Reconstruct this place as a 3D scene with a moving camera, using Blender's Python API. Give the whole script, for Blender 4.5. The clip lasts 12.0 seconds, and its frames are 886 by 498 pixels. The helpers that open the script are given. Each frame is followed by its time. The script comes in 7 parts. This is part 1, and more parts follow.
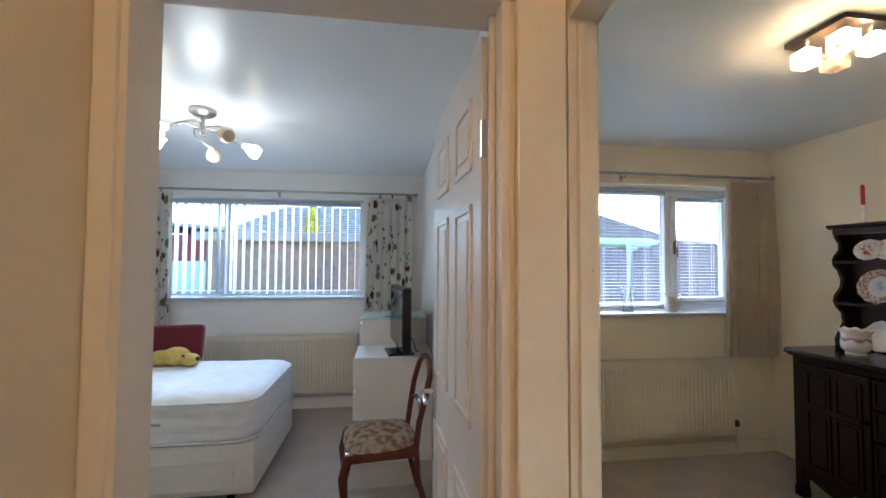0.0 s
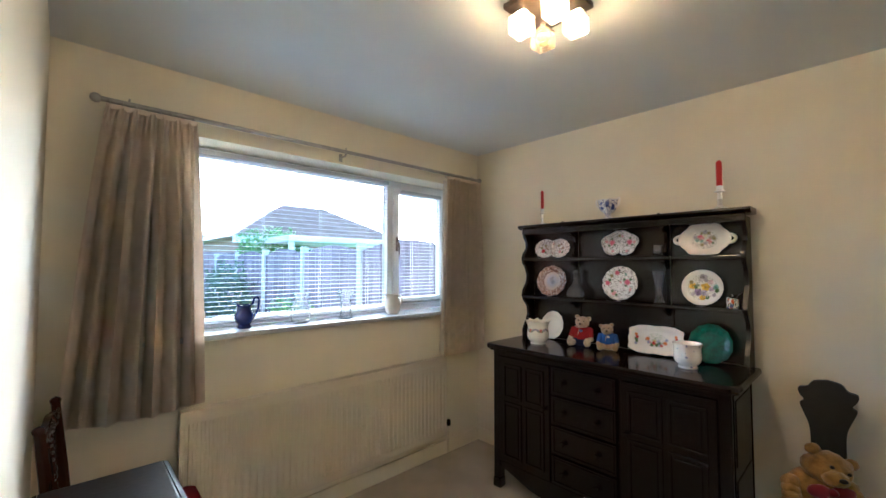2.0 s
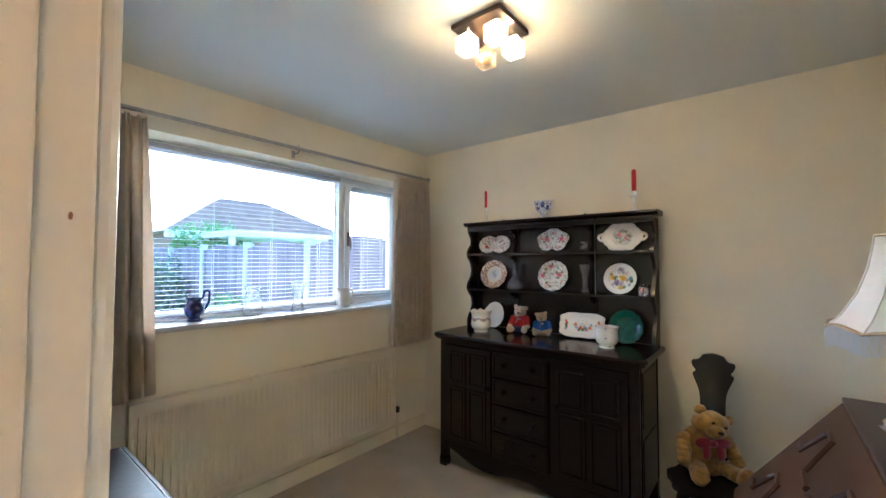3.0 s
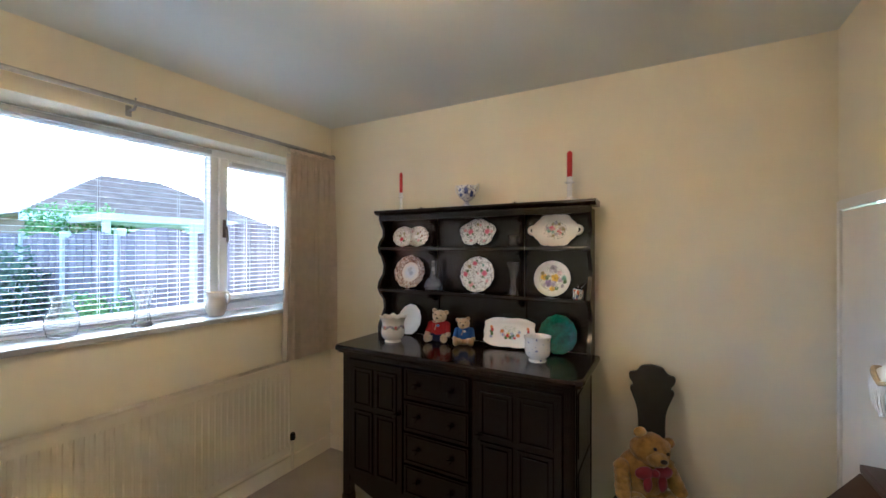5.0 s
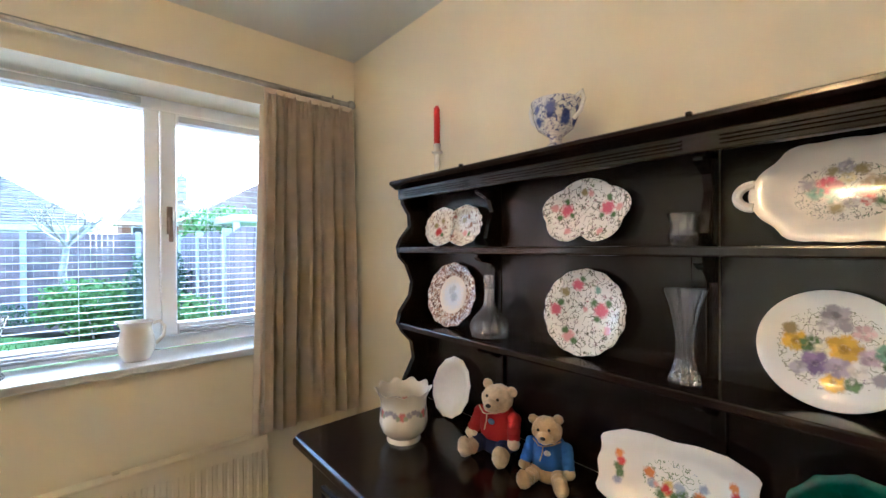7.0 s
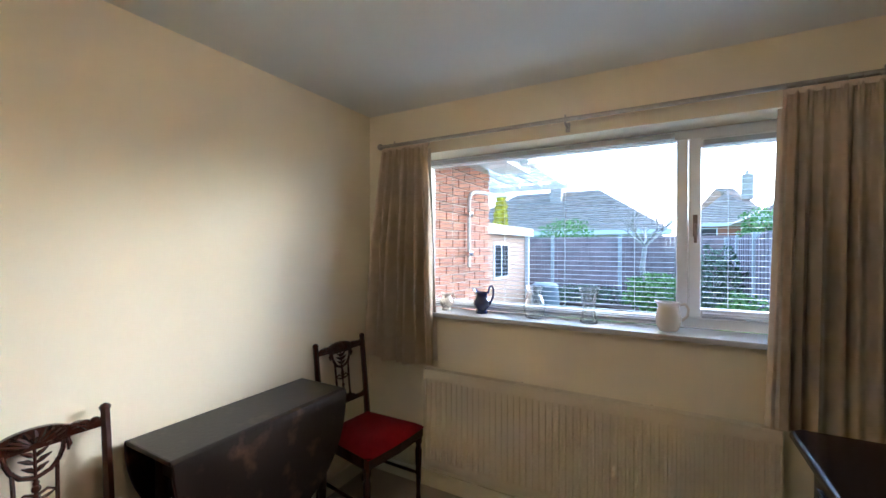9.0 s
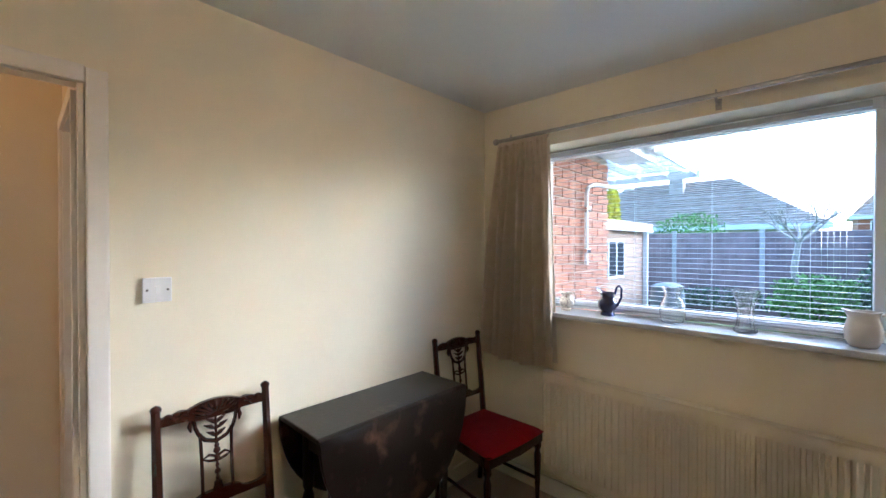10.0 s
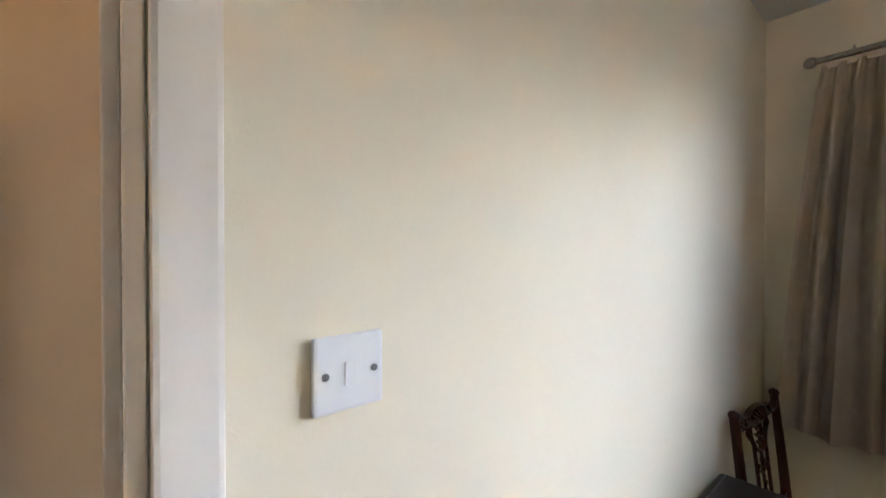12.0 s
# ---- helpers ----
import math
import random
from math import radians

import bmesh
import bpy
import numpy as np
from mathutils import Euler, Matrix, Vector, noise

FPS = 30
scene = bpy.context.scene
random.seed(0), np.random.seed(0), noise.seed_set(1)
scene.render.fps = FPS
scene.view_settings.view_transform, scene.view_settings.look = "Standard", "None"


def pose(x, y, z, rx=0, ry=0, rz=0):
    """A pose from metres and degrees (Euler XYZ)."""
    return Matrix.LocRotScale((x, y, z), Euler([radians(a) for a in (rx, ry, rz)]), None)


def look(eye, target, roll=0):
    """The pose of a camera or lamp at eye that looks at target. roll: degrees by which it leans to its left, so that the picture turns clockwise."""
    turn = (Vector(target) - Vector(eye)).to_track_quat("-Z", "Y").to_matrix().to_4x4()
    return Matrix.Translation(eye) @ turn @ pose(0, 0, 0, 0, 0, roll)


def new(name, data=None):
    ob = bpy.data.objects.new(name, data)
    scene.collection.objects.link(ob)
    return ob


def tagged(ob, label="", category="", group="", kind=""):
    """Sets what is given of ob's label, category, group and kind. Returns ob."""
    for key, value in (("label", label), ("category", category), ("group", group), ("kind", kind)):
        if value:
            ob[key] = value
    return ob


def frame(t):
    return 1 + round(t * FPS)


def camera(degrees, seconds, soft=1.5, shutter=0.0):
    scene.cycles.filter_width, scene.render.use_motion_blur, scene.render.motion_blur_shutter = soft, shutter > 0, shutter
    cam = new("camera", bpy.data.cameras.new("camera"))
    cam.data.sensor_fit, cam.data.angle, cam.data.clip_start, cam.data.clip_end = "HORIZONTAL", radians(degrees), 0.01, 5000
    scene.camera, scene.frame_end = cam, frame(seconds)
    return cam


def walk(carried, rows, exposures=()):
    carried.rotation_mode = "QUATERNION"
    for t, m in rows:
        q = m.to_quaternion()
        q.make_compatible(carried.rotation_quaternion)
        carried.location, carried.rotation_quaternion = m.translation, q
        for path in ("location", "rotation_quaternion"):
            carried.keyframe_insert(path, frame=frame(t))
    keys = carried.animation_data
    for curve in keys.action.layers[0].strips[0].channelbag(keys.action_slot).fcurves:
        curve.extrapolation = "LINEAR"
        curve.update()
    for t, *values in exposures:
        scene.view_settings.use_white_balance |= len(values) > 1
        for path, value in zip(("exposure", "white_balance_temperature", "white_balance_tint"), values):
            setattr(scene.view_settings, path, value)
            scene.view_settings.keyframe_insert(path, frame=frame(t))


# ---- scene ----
cam = camera(95.8, 12.0)
# seconds, x, y, z, yaw, pitch, roll
ROWS = [
    (0, -0.439, 0.136, 1.472, -7.74, 2.09, -0.32),
    (0.5, -0.335, 0.353, 1.471, -20.22, 2.11, -0.23),
    (1, -0.194, 0.533, 1.488, -30.36, 2.25, -0.21),
    (1.5, -0.023, 0.656, 1.476, -38.45, 2.26, -0.18),
    (2, 0.076, 0.702, 1.449, -43.26, 2.42, -0.07),
    (2.5, 0.024, 0.712, 1.407, -48.00, 2.31, -0.32),
    (3, -0.056, 0.596, 1.430, -50.80, 2.00, -0.09),
    (3.2, -0.102, 0.600, 1.460, -52.81, 1.46, -0.38),
    (4.8, 0.343, 0.728, 1.492, -59.57, 0.17, 0.07),
    (5, 0.411, 0.787, 1.487, -60.90, 0.14, -0.11),
    (5.5, 0.774, 0.940, 1.498, -62.00, -0.12, -0.06),
    (6, 1.127, 1.050, 1.516, -60.88, -0.66, 0.06),
    (6.5, 1.459, 1.153, 1.521, -54.54, -0.70, 0.05),
    (7, 1.677, 1.253, 1.506, -41.39, -0.34, 0.28),
    (7.5, 1.791, 1.176, 1.494, -21.57, 0.25, 0.22),
    (7.7, 1.827, 1.106, 1.487, -12.87, 0.28, -0.05),
    (9.3, 1.770, 0.806, 1.509, 34.70, -0.38, -0.06),
    (9.5, 1.753, 0.798, 1.511, 37.53, -0.52, -0.07),
    (10, 1.679, 0.809, 1.498, 43.39, -0.54, -0.03),
    (10.5, 1.485, 0.909, 1.491, 48.32, -0.61, -0.14),
    (11, 1.210, 0.993, 1.509, 51.36, -0.75, -0.21),
    (11.5, 0.841, 1.000, 1.506, 52.72, -0.67, -0.11),
    (12, 0.429, 0.928, 1.487, 50.49, -0.50, 0.02),
]
walk(cam, [(t, pose(x, y, z, 90 + pitch, roll, yaw)) for t, x, y, z, yaw, pitch, roll in ROWS],
     [(0.0, 2.95, 4550, 4), (1.0, 2.8, 4950, 8), (1.5, 3.15, 4450, 3), (2.0, 3.25, 4600, 4), (3.2, 3.3, 4450, 3), (5.0, 3.33, 4750, 5), (7.0, 3.75, 4850, 5), (7.7, 3.45, 4950, 6), (9.3, 2.85, 4850, 8), (12.0, 2.85, 4550, 9)])

# ---- world, sun, large lights ----
world = bpy.data.worlds.new("world")
scene.world = world
world.use_nodes = True
wn = world.node_tree.nodes
sky = wn.new("ShaderNodeTexSky")
sky.sky_type, sky.sun_disc = "NISHITA", False
sky.sun_elevation, sky.sun_rotation = radians(24), radians(34)
sky.air_density, sky.dust_density, sky.ozone_density = 1.0, 3.0, 0.6
world.node_tree.links.new(sky.outputs[0], wn["Background"].inputs[0])
wn["Background"].inputs[1].default_value = 0.15


def lamp(name, kind, energy, colour, m, **more):
    data = bpy.data.lights.new(name, kind)
    data.energy, data.color = energy, colour
    if kind == "AREA":
        data.shape, data.size, data.size_y = "RECTANGLE", more["size"], more["size_y"]
    elif kind == "SUN":
        data.angle = more["angle"]
    else:
        data.shadow_soft_size = more.get("soft", 0.03)
    ob = new(name, data)
    ob.matrix_world = m
    return ob


lamp("sun", "SUN", 1.5, (0.82, 0.91, 1.0), look((11.2, 16.6, 8.9), (0, 0, 0)), angle=radians(150))
# ---- materials ----


def mat(name, colour, rough=0.5, metal=0.0, vary=0.08, scale=12.0, bump=0.0, bscale=200.0, spec=0.5, second=None, mix=(0.45, 0.6), coat=0.0, sheen=0.0, emit=0.0, trans=0.0, random_amount=0.0, stretch=(1, 1, 1), ior=1.45, alpha=1.0):
    """A surface with slow and fine variation of its colour, and a fine relief."""
    m = bpy.data.materials.new(name)
    m.use_nodes = True
    n, k = m.node_tree.nodes, m.node_tree.links
    b = n["Principled BSDF"]
    b.inputs["Roughness"].default_value, b.inputs["Metallic"].default_value = rough, metal
    b.inputs["Specular IOR Level"].default_value = spec
    b.inputs["Coat Weight"].default_value, b.inputs["Sheen Weight"].default_value = coat, sheen
    b.inputs["Transmission Weight"].default_value, b.inputs["IOR"].default_value = trans, ior
    b.inputs["Alpha"].default_value = alpha
    co = n.new("ShaderNodeTexCoord")
    mp = n.new("ShaderNodeMapping")
    mp.inputs["Scale"].default_value = stretch
    k.new(co.outputs["Object"], mp.inputs["Vector"])
    big = n.new("ShaderNodeTexNoise")
    big.inputs["Scale"].default_value, big.inputs["Detail"].default_value = scale, 6
    k.new(mp.outputs[0], big.inputs["Vector"])
    ramp = n.new("ShaderNodeValToRGB")
    lo = [c * (1 - vary) for c in colour]
    hi = [min(1, c * (1 + vary)) for c in colour]
    if second:
        lo, hi = colour, second
    ramp.color_ramp.elements[0].position, ramp.color_ramp.elements[1].position = mix if second else (0.3, 0.7)
    ramp.color_ramp.elements[0].color, ramp.color_ramp.elements[1].color = (*lo, 1), (*hi, 1)
    k.new(big.outputs["Fac"], ramp.inputs[0])
    out = ramp.outputs[0]
    if random_amount:
        info, mr, mul = n.new("ShaderNodeObjectInfo"), n.new("ShaderNodeMapRange"), n.new("ShaderNodeMix")
        mr.inputs["To Min"].default_value, mr.inputs["To Max"].default_value = 1 - random_amount, 1 + random_amount
        k.new(info.outputs["Random"], mr.inputs["Value"])
        mul.data_type, mul.blend_type = "RGBA", "MULTIPLY"
        mul.inputs["Factor"].default_value = 1
        k.new(out, mul.inputs["A"])
        k.new(mr.outputs[0], mul.inputs["B"])
        out = mul.outputs["Result"]
    k.new(out, b.inputs["Base Color"])
    if emit:
        b.inputs["Emission Color"].default_value, b.inputs["Emission Strength"].default_value = (*colour, 1), emit
    if bump:
        fine, bm_ = n.new("ShaderNodeTexNoise"), n.new("ShaderNodeBump")
        fine.inputs["Scale"].default_value, fine.inputs["Detail"].default_value = bscale, 4
        k.new(mp.outputs[0], fine.inputs["Vector"])
        bm_.inputs["Strength"].default_value, bm_.inputs["Distance"].default_value = bump, 0.003
        k.new(fine.outputs["Fac"], bm_.inputs["Height"])
        k.new(bm_.outputs[0], b.inputs["Normal"])
    return m


def floral(name, base, palette, scale=34.0, leaf=60.0, inner=0.0, outer=9.0, size=0.34, leaf_size=0.26, centre=(0, 0, 0), rim=None, axis_scale=(1, 1, 1), rough=0.12):
    """Glazed china with printed sprays of flowers and leaves between two distances from its middle."""
    m = bpy.data.materials.new(name)
    m.use_nodes = True
    n, k = m.node_tree.nodes, m.node_tree.links
    b = n["Principled BSDF"]
    b.inputs["Roughness"].default_value, b.inputs["Coat Weight"].default_value = rough, 0.3
    co, mp = n.new("ShaderNodeTexCoord"), n.new("ShaderNodeMapping")
    mp.inputs["Location"].default_value = [-c for c in centre]
    k.new(co.outputs["Object"], mp.inputs["Vector"])
    flat = n.new("ShaderNodeVectorMath")
    flat.operation = "MULTIPLY"
    flat.inputs[1].default_value = axis_scale
    k.new(mp.outputs[0], flat.inputs[0])
    dist = n.new("ShaderNodeVectorMath")
    dist.operation = "LENGTH"
    k.new(flat.outputs[0], dist.inputs[0])

    def math_node(op, a, bb):
        q = n.new("ShaderNodeMath")
        q.operation = op
        for i, v in enumerate((a, bb)):
            if isinstance(v, (int, float)):
                q.inputs[i].default_value = v
            else:
                k.new(v, q.inputs[i])
        return q.outputs[0]

    zone = math_node("MULTIPLY", math_node("GREATER_THAN", dist.outputs["Value"], inner), math_node("LESS_THAN", dist.outputs["Value"], outer))
    warp = n.new("ShaderNodeTexNoise")
    warp.inputs["Scale"].default_value, warp.inputs["Detail"].default_value = 90, 3
    k.new(flat.outputs[0], warp.inputs["Vector"])
    colour = None
    last = base
    for sc, sz, pal in ((leaf, leaf_size, palette["leaf"]), (scale, size, palette["flower"])):
        v = n.new("ShaderNodeTexVoronoi")
        v.inputs["Scale"].default_value = sc
        k.new(flat.outputs[0], v.inputs["Vector"])
        d = math_node("ADD", v.outputs["Distance"], math_node("MULTIPLY", math_node("SUBTRACT", warp.outputs["Fac"], 0.5), 0.55))
        on = math_node("MULTIPLY", math_node("LESS_THAN", d, sz), zone)
        ramp = n.new("ShaderNodeValToRGB")
        ramp.color_ramp.interpolation = "CONSTANT"
        while len(ramp.color_ramp.elements) < len(pal):
            ramp.color_ramp.elements.new(0.5)
        for i, c in enumerate(pal):
            ramp.color_ramp.elements[i].position, ramp.color_ramp.elements[i].color = i / len(pal), (*c, 1)
        sep = n.new("ShaderNodeSeparateColor")
        k.new(v.outputs["Color"], sep.inputs[0])
        k.new(sep.outputs[0], ramp.inputs[0])
        mx = n.new("ShaderNodeMix")
        mx.data_type = "RGBA"
        k.new(on, mx.inputs["Factor"])
        if colour is None:
            mx.inputs["A"].default_value = (*base, 1)
        else:
            k.new(colour, mx.inputs["A"])
        k.new(ramp.outputs[0], mx.inputs["B"])
        colour = mx.outputs["Result"]
    if rim:
        mx = n.new("ShaderNodeMix")
        mx.data_type = "RGBA"
        k.new(math_node("GREATER_THAN", dist.outputs["Value"], rim[0]), mx.inputs["Factor"])
        k.new(colour, mx.inputs["A"])
        mx.inputs["B"].default_value = (*rim[1], 1)
        colour = mx.outputs["Result"]
    k.new(colour, b.inputs["Base Color"])
    return m


def painted(name, base, spots, sprig=None, rough=0.12, tint=0.6):
    """Glazed china with hand-painted flowers: spots are (x, y, z, radius, colour); sprig is (scale, size, inner, outer, colours, squash)."""
    m = bpy.data.materials.new(name)
    m.use_nodes = True
    n, k = m.node_tree.nodes, m.node_tree.links
    b = n["Principled BSDF"]
    b.inputs["Roughness"].default_value, b.inputs["Coat Weight"].default_value = rough, 0.3
    co = n.new("ShaderNodeTexCoord")
    warp = n.new("ShaderNodeTexNoise")
    warp.inputs["Scale"].default_value, warp.inputs["Detail"].default_value = 150, 2
    k.new(co.outputs["Object"], warp.inputs["Vector"])
    fine = n.new("ShaderNodeTexNoise")
    fine.inputs["Scale"].default_value, fine.inputs["Detail"].default_value = 260, 2
    k.new(co.outputs["Object"], fine.inputs["Vector"])

    def calc(op, a, bb):
        q = n.new("ShaderNodeMath")
        q.operation = op
        for i, v in enumerate((a, bb)):
            if isinstance(v, (int, float)):
                q.inputs[i].default_value = v
            else:
                k.new(v, q.inputs[i])
        return q.outputs[0]

    def over(colour, fac, top):
        mx = n.new("ShaderNodeMix")
        mx.data_type = "RGBA"
        k.new(fac, mx.inputs["Factor"])
        for v, s in ((colour, "A"), (top, "B")):
            if isinstance(v, tuple):
                mx.inputs[s].default_value = (*v, 1)
            else:
                k.new(v, mx.inputs[s])
        return mx.outputs["Result"]

    def edge(d, lo, hi):
        q = n.new("ShaderNodeMapRange")
        q.inputs["From Min"].default_value, q.inputs["From Max"].default_value = hi, lo
        k.new(d, q.inputs["Value"])
        return q.outputs[0]

    wob = calc("MULTIPLY", calc("SUBTRACT", warp.outputs["Fac"], 0.5), 1.0)
    colour = base
    if sprig:
        sc, size, inner, outer, pal, squash = sprig
        flat = n.new("ShaderNodeVectorMath")
        flat.operation = "MULTIPLY"
        flat.inputs[1].default_value = squash
        k.new(co.outputs["Object"], flat.inputs[0])
        ln = n.new("ShaderNodeVectorMath")
        ln.operation = "LENGTH"
        k.new(flat.outputs[0], ln.inputs[0])
        zone = calc("MULTIPLY", calc("GREATER_THAN", ln.outputs["Value"], inner), calc("LESS_THAN", ln.outputs["Value"], outer))
        v = n.new("ShaderNodeTexVoronoi")
        v.inputs["Scale"].default_value = sc
        curl = n.new("ShaderNodeVectorMath")
        curl.operation = "MULTIPLY_ADD"
        curl.inputs[1].default_value = (0.03, 0.03, 0.03)
        k.new(warp.outputs["Color"], curl.inputs[0])
        k.new(co.outputs["Object"], curl.inputs[2])
        k.new(curl.outputs[0], v.inputs["Vector"])
        d = calc("ADD", v.outputs["Distance"], calc("MULTIPLY", wob, 0.5))
        fac = calc("MULTIPLY", edge(d, size * 0.7, size), zone)
        ramp = n.new("ShaderNodeValToRGB")
        ramp.color_ramp.interpolation = "CONSTANT"
        while len(ramp.color_ramp.elements) < len(pal):
            ramp.color_ramp.elements.new(0.5)
        for i, c in enumerate(pal):
            ramp.color_ramp.elements[i].position, ramp.color_ramp.elements[i].color = i / len(pal), (*c, 1)
        sep = n.new("ShaderNodeSeparateColor")
        k.new(v.outputs["Color"], sep.inputs[0])
        k.new(sep.outputs[0], ramp.inputs[0])
        colour = over(colour, fac, ramp.outputs[0])
        vine = n.new("ShaderNodeTexNoise")
        vine.inputs["Scale"].default_value, vine.inputs["Detail"].default_value = sc * 0.62, 1
        k.new(co.outputs["Object"], vine.inputs["Vector"])
        line = calc("ABSOLUTE", calc("SUBTRACT", vine.outputs["Fac"], 0.5), 0)
        colour = over(colour, calc("MULTIPLY", calc("MULTIPLY", edge(line, 0.010, 0.022), zone), 0.8), pal[0])
    for x, y, z, r, c in spots:
        dn = n.new("ShaderNodeVectorMath")
        dn.operation = "DISTANCE"
        dn.inputs[1].default_value = (x, y, z)
        k.new(co.outputs["Object"], dn.inputs[0])
        d = calc("ADD", dn.outputs["Value"], calc("MULTIPLY", wob, r * 0.9))
        fac = calc("MULTIPLY", edge(d, r * 0.55, r * 1.1), calc("ADD", calc("MULTIPLY", fine.outputs["Fac"], 0.8), tint * 0.75 + 0.2))
        colour = over(colour, fac, c)
    k.new(colour, b.inputs["Base Color"])
    return m


def face_spots(*rows):
    """Spots on the face of an upright plate: across to the right as seen, up, radius, colour (in mm)."""
    return [(-0.004, -u / 1000, v / 1000, r / 740, c) for u, v, r, c in rows]


def petals(*rows):
    """The same rows, with each large flower broken up into lighter and darker petals round a small heart."""
    out = []
    for i, (u, v, r, c) in enumerate(rows):
        if r < 10:
            out.append((u, v, r, c))
            continue
        for k in range(5):
            a, shade = i + 2 * math.pi * k / 5, (0.78, 1.15, 0.92, 1.3, 1.0)[(k + i) % 5]
            out.append((u + 0.62 * r * math.cos(a), v + 0.62 * r * math.sin(a), 0.52 * r, tuple(min(0.85, q * shade) for q in c)))
        out.append((u, v, 0.36 * r, tuple(q * 0.55 for q in c)))
    return out


PINK, ROSE, LEAFG, OLIVE, VIOLET, GOLDY, TEAL, GREYV, CRIMSON = (0.62, 0.14, 0.20), (0.66, 0.34, 0.34), (0.10, 0.17, 0.07), (0.30, 0.25, 0.12), (0.24, 0.18, 0.36), (0.62, 0.40, 0.05), (0.20, 0.36, 0.30), (0.36, 0.33, 0.38), (0.48, 0.04, 0.05)


M_CREAM = mat("cream wall paint", (0.80, 0.74, 0.58), 0.7, vary=0.025, scale=3, bump=0.12, bscale=260)
M_HALL = mat("hall wall paint", (0.79, 0.70, 0.53), 0.7, vary=0.025, scale=3, bump=0.12, bscale=260)
M_BEDWALL = mat("pale bedroom paint", (0.84, 0.83, 0.80), 0.7, vary=0.02, scale=3, bump=0.1, bscale=260)
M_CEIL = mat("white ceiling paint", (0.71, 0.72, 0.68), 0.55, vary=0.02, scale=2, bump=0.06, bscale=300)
# Paler, bluer copy of the ceiling paint: the bedroom's daylight is put into its colour.
M_BEDCEIL = mat("white ceiling paint, daylight in colour", (0.84, 0.86, 0.88), 0.30, vary=0.02, scale=2, bump=0.05, bscale=300, spec=0.35)
M_CARPET = mat("beige carpet", (0.42, 0.35, 0.28), 0.95, vary=0.10, scale=5, bump=0.9, bscale=900, sheen=0.2)
M_GLOSS = mat("white gloss paint", (0.80, 0.76, 0.70), 0.28, vary=0.03, scale=6, bump=0.03, bscale=90)
M_UPVC = mat("white window plastic", (0.82, 0.84, 0.86), 0.3, vary=0.02, scale=6)
M_SILL = mat("pale grey painted sill", (0.54, 0.56, 0.59), 0.25, vary=0.03, scale=10)
M_RAD = mat("cream radiator enamel", (0.68, 0.62, 0.49), 0.35, vary=0.025, scale=5)
M_BRASS = mat("aged steel", (0.42, 0.40, 0.38), 0.35, 1.0, vary=0.1, scale=40)
M_CHROME = mat("chrome", (0.75, 0.75, 0.76), 0.12, 1.0, vary=0.03)
M_OAK = mat("black stained oak", (0.010, 0.0052, 0.004), 0.27, vary=0.45, scale=7, bump=0.18, bscale=60, stretch=(1, 0.15, 1), spec=0.5)
M_OAKTOP = mat("polished dark oak", (0.012, 0.006, 0.0045), 0.17, vary=0.4, scale=9, bump=0.06, bscale=80, stretch=(1, 0.12, 1), spec=0.5)
M_CURT = mat("taupe curtain cloth", (0.70, 0.59, 0.47), 0.85, vary=0.06, scale=20, bump=0.5, bscale=900, sheen=0.3)
M_LINING = mat("pale curtain lining", (0.70, 0.64, 0.56), 0.85, vary=0.04, scale=20, bump=0.3, bscale=900)
# White slats; the blue-grey of being seen against daylight is put into the colour.
M_SLAT = mat("white blind slat, backlit shade in colour", (0.44, 0.47, 0.52), 0.4, vary=0.02)
M_CORD = mat("white cord", (0.78, 0.78, 0.78), 0.7)
M_GLASS = mat("double window glass", (0.70, 0.76, 0.82), 0.0, trans=1.0, vary=0.0, ior=1.05)
M_CRYSTAL = mat("cut crystal", (0.98, 0.99, 1.0), 0.0, trans=0.97, vary=0.0, ior=1.62)
M_CHINA = mat("white glazed china", (0.84, 0.83, 0.80), 0.1, vary=0.02, coat=0.3)
M_CREAMJUG = mat("cream stoneware", (0.72, 0.66, 0.58), 0.2, vary=0.05, coat=0.2)
M_NAVY = mat("cobalt blue glaze", (0.012, 0.018, 0.11), 0.1, vary=0.3, coat=0.5)
M_GREEN = mat("dark green glaze", (0.004, 0.085, 0.055), 0.12, vary=0.4, scale=30, bump=0.4, bscale=50, coat=0.5)
M_RED = mat("red candle wax", (0.55, 0.02, 0.015), 0.35, vary=0.1)
M_DARKCHAIR = mat("dark mahogany", (0.036, 0.012, 0.007), 0.25, vary=0.4, scale=10, bump=0.12, bscale=70, stretch=(1, 1, 0.15), coat=0.2)
M_REDSEAT = mat("crimson seat velvet", (0.17, 0.002, 0.006), 0.85, vary=0.15, scale=20, bump=0.4, bscale=700, sheen=0.0, spec=0.2)
M_TABLE = mat("worn black table finish", (0.010, 0.006, 0.0045), 0.38, spec=0.35, second=(0.085, 0.042, 0.026), mix=(0.56, 0.74), scale=9, bump=0.25, bscale=45)
M_TABLETOP = mat("scratched black tabletop", (0.016, 0.013, 0.012), 0.36, spec=0.5, second=(0.060, 0.042, 0.032), mix=(0.60, 0.78), scale=11, bump=0.2, bscale=60)
M_BUREAU = mat("brown mahogany bureau", (0.045, 0.017, 0.007), 0.42, vary=0.35, scale=8, bump=0.08, bscale=60, stretch=(0.2, 1, 1), spec=0.3)
M_BUREAUTOP = mat("dull brown bureau top", (0.050, 0.027, 0.019), 0.4, vary=0.3, scale=8, bump=0.08, bscale=60, stretch=(0.2, 1, 1))
M_CARVED = mat("black carved wood", (0.007, 0.006, 0.006), 0.5, vary=0.3, scale=20, bump=0.4, bscale=60)
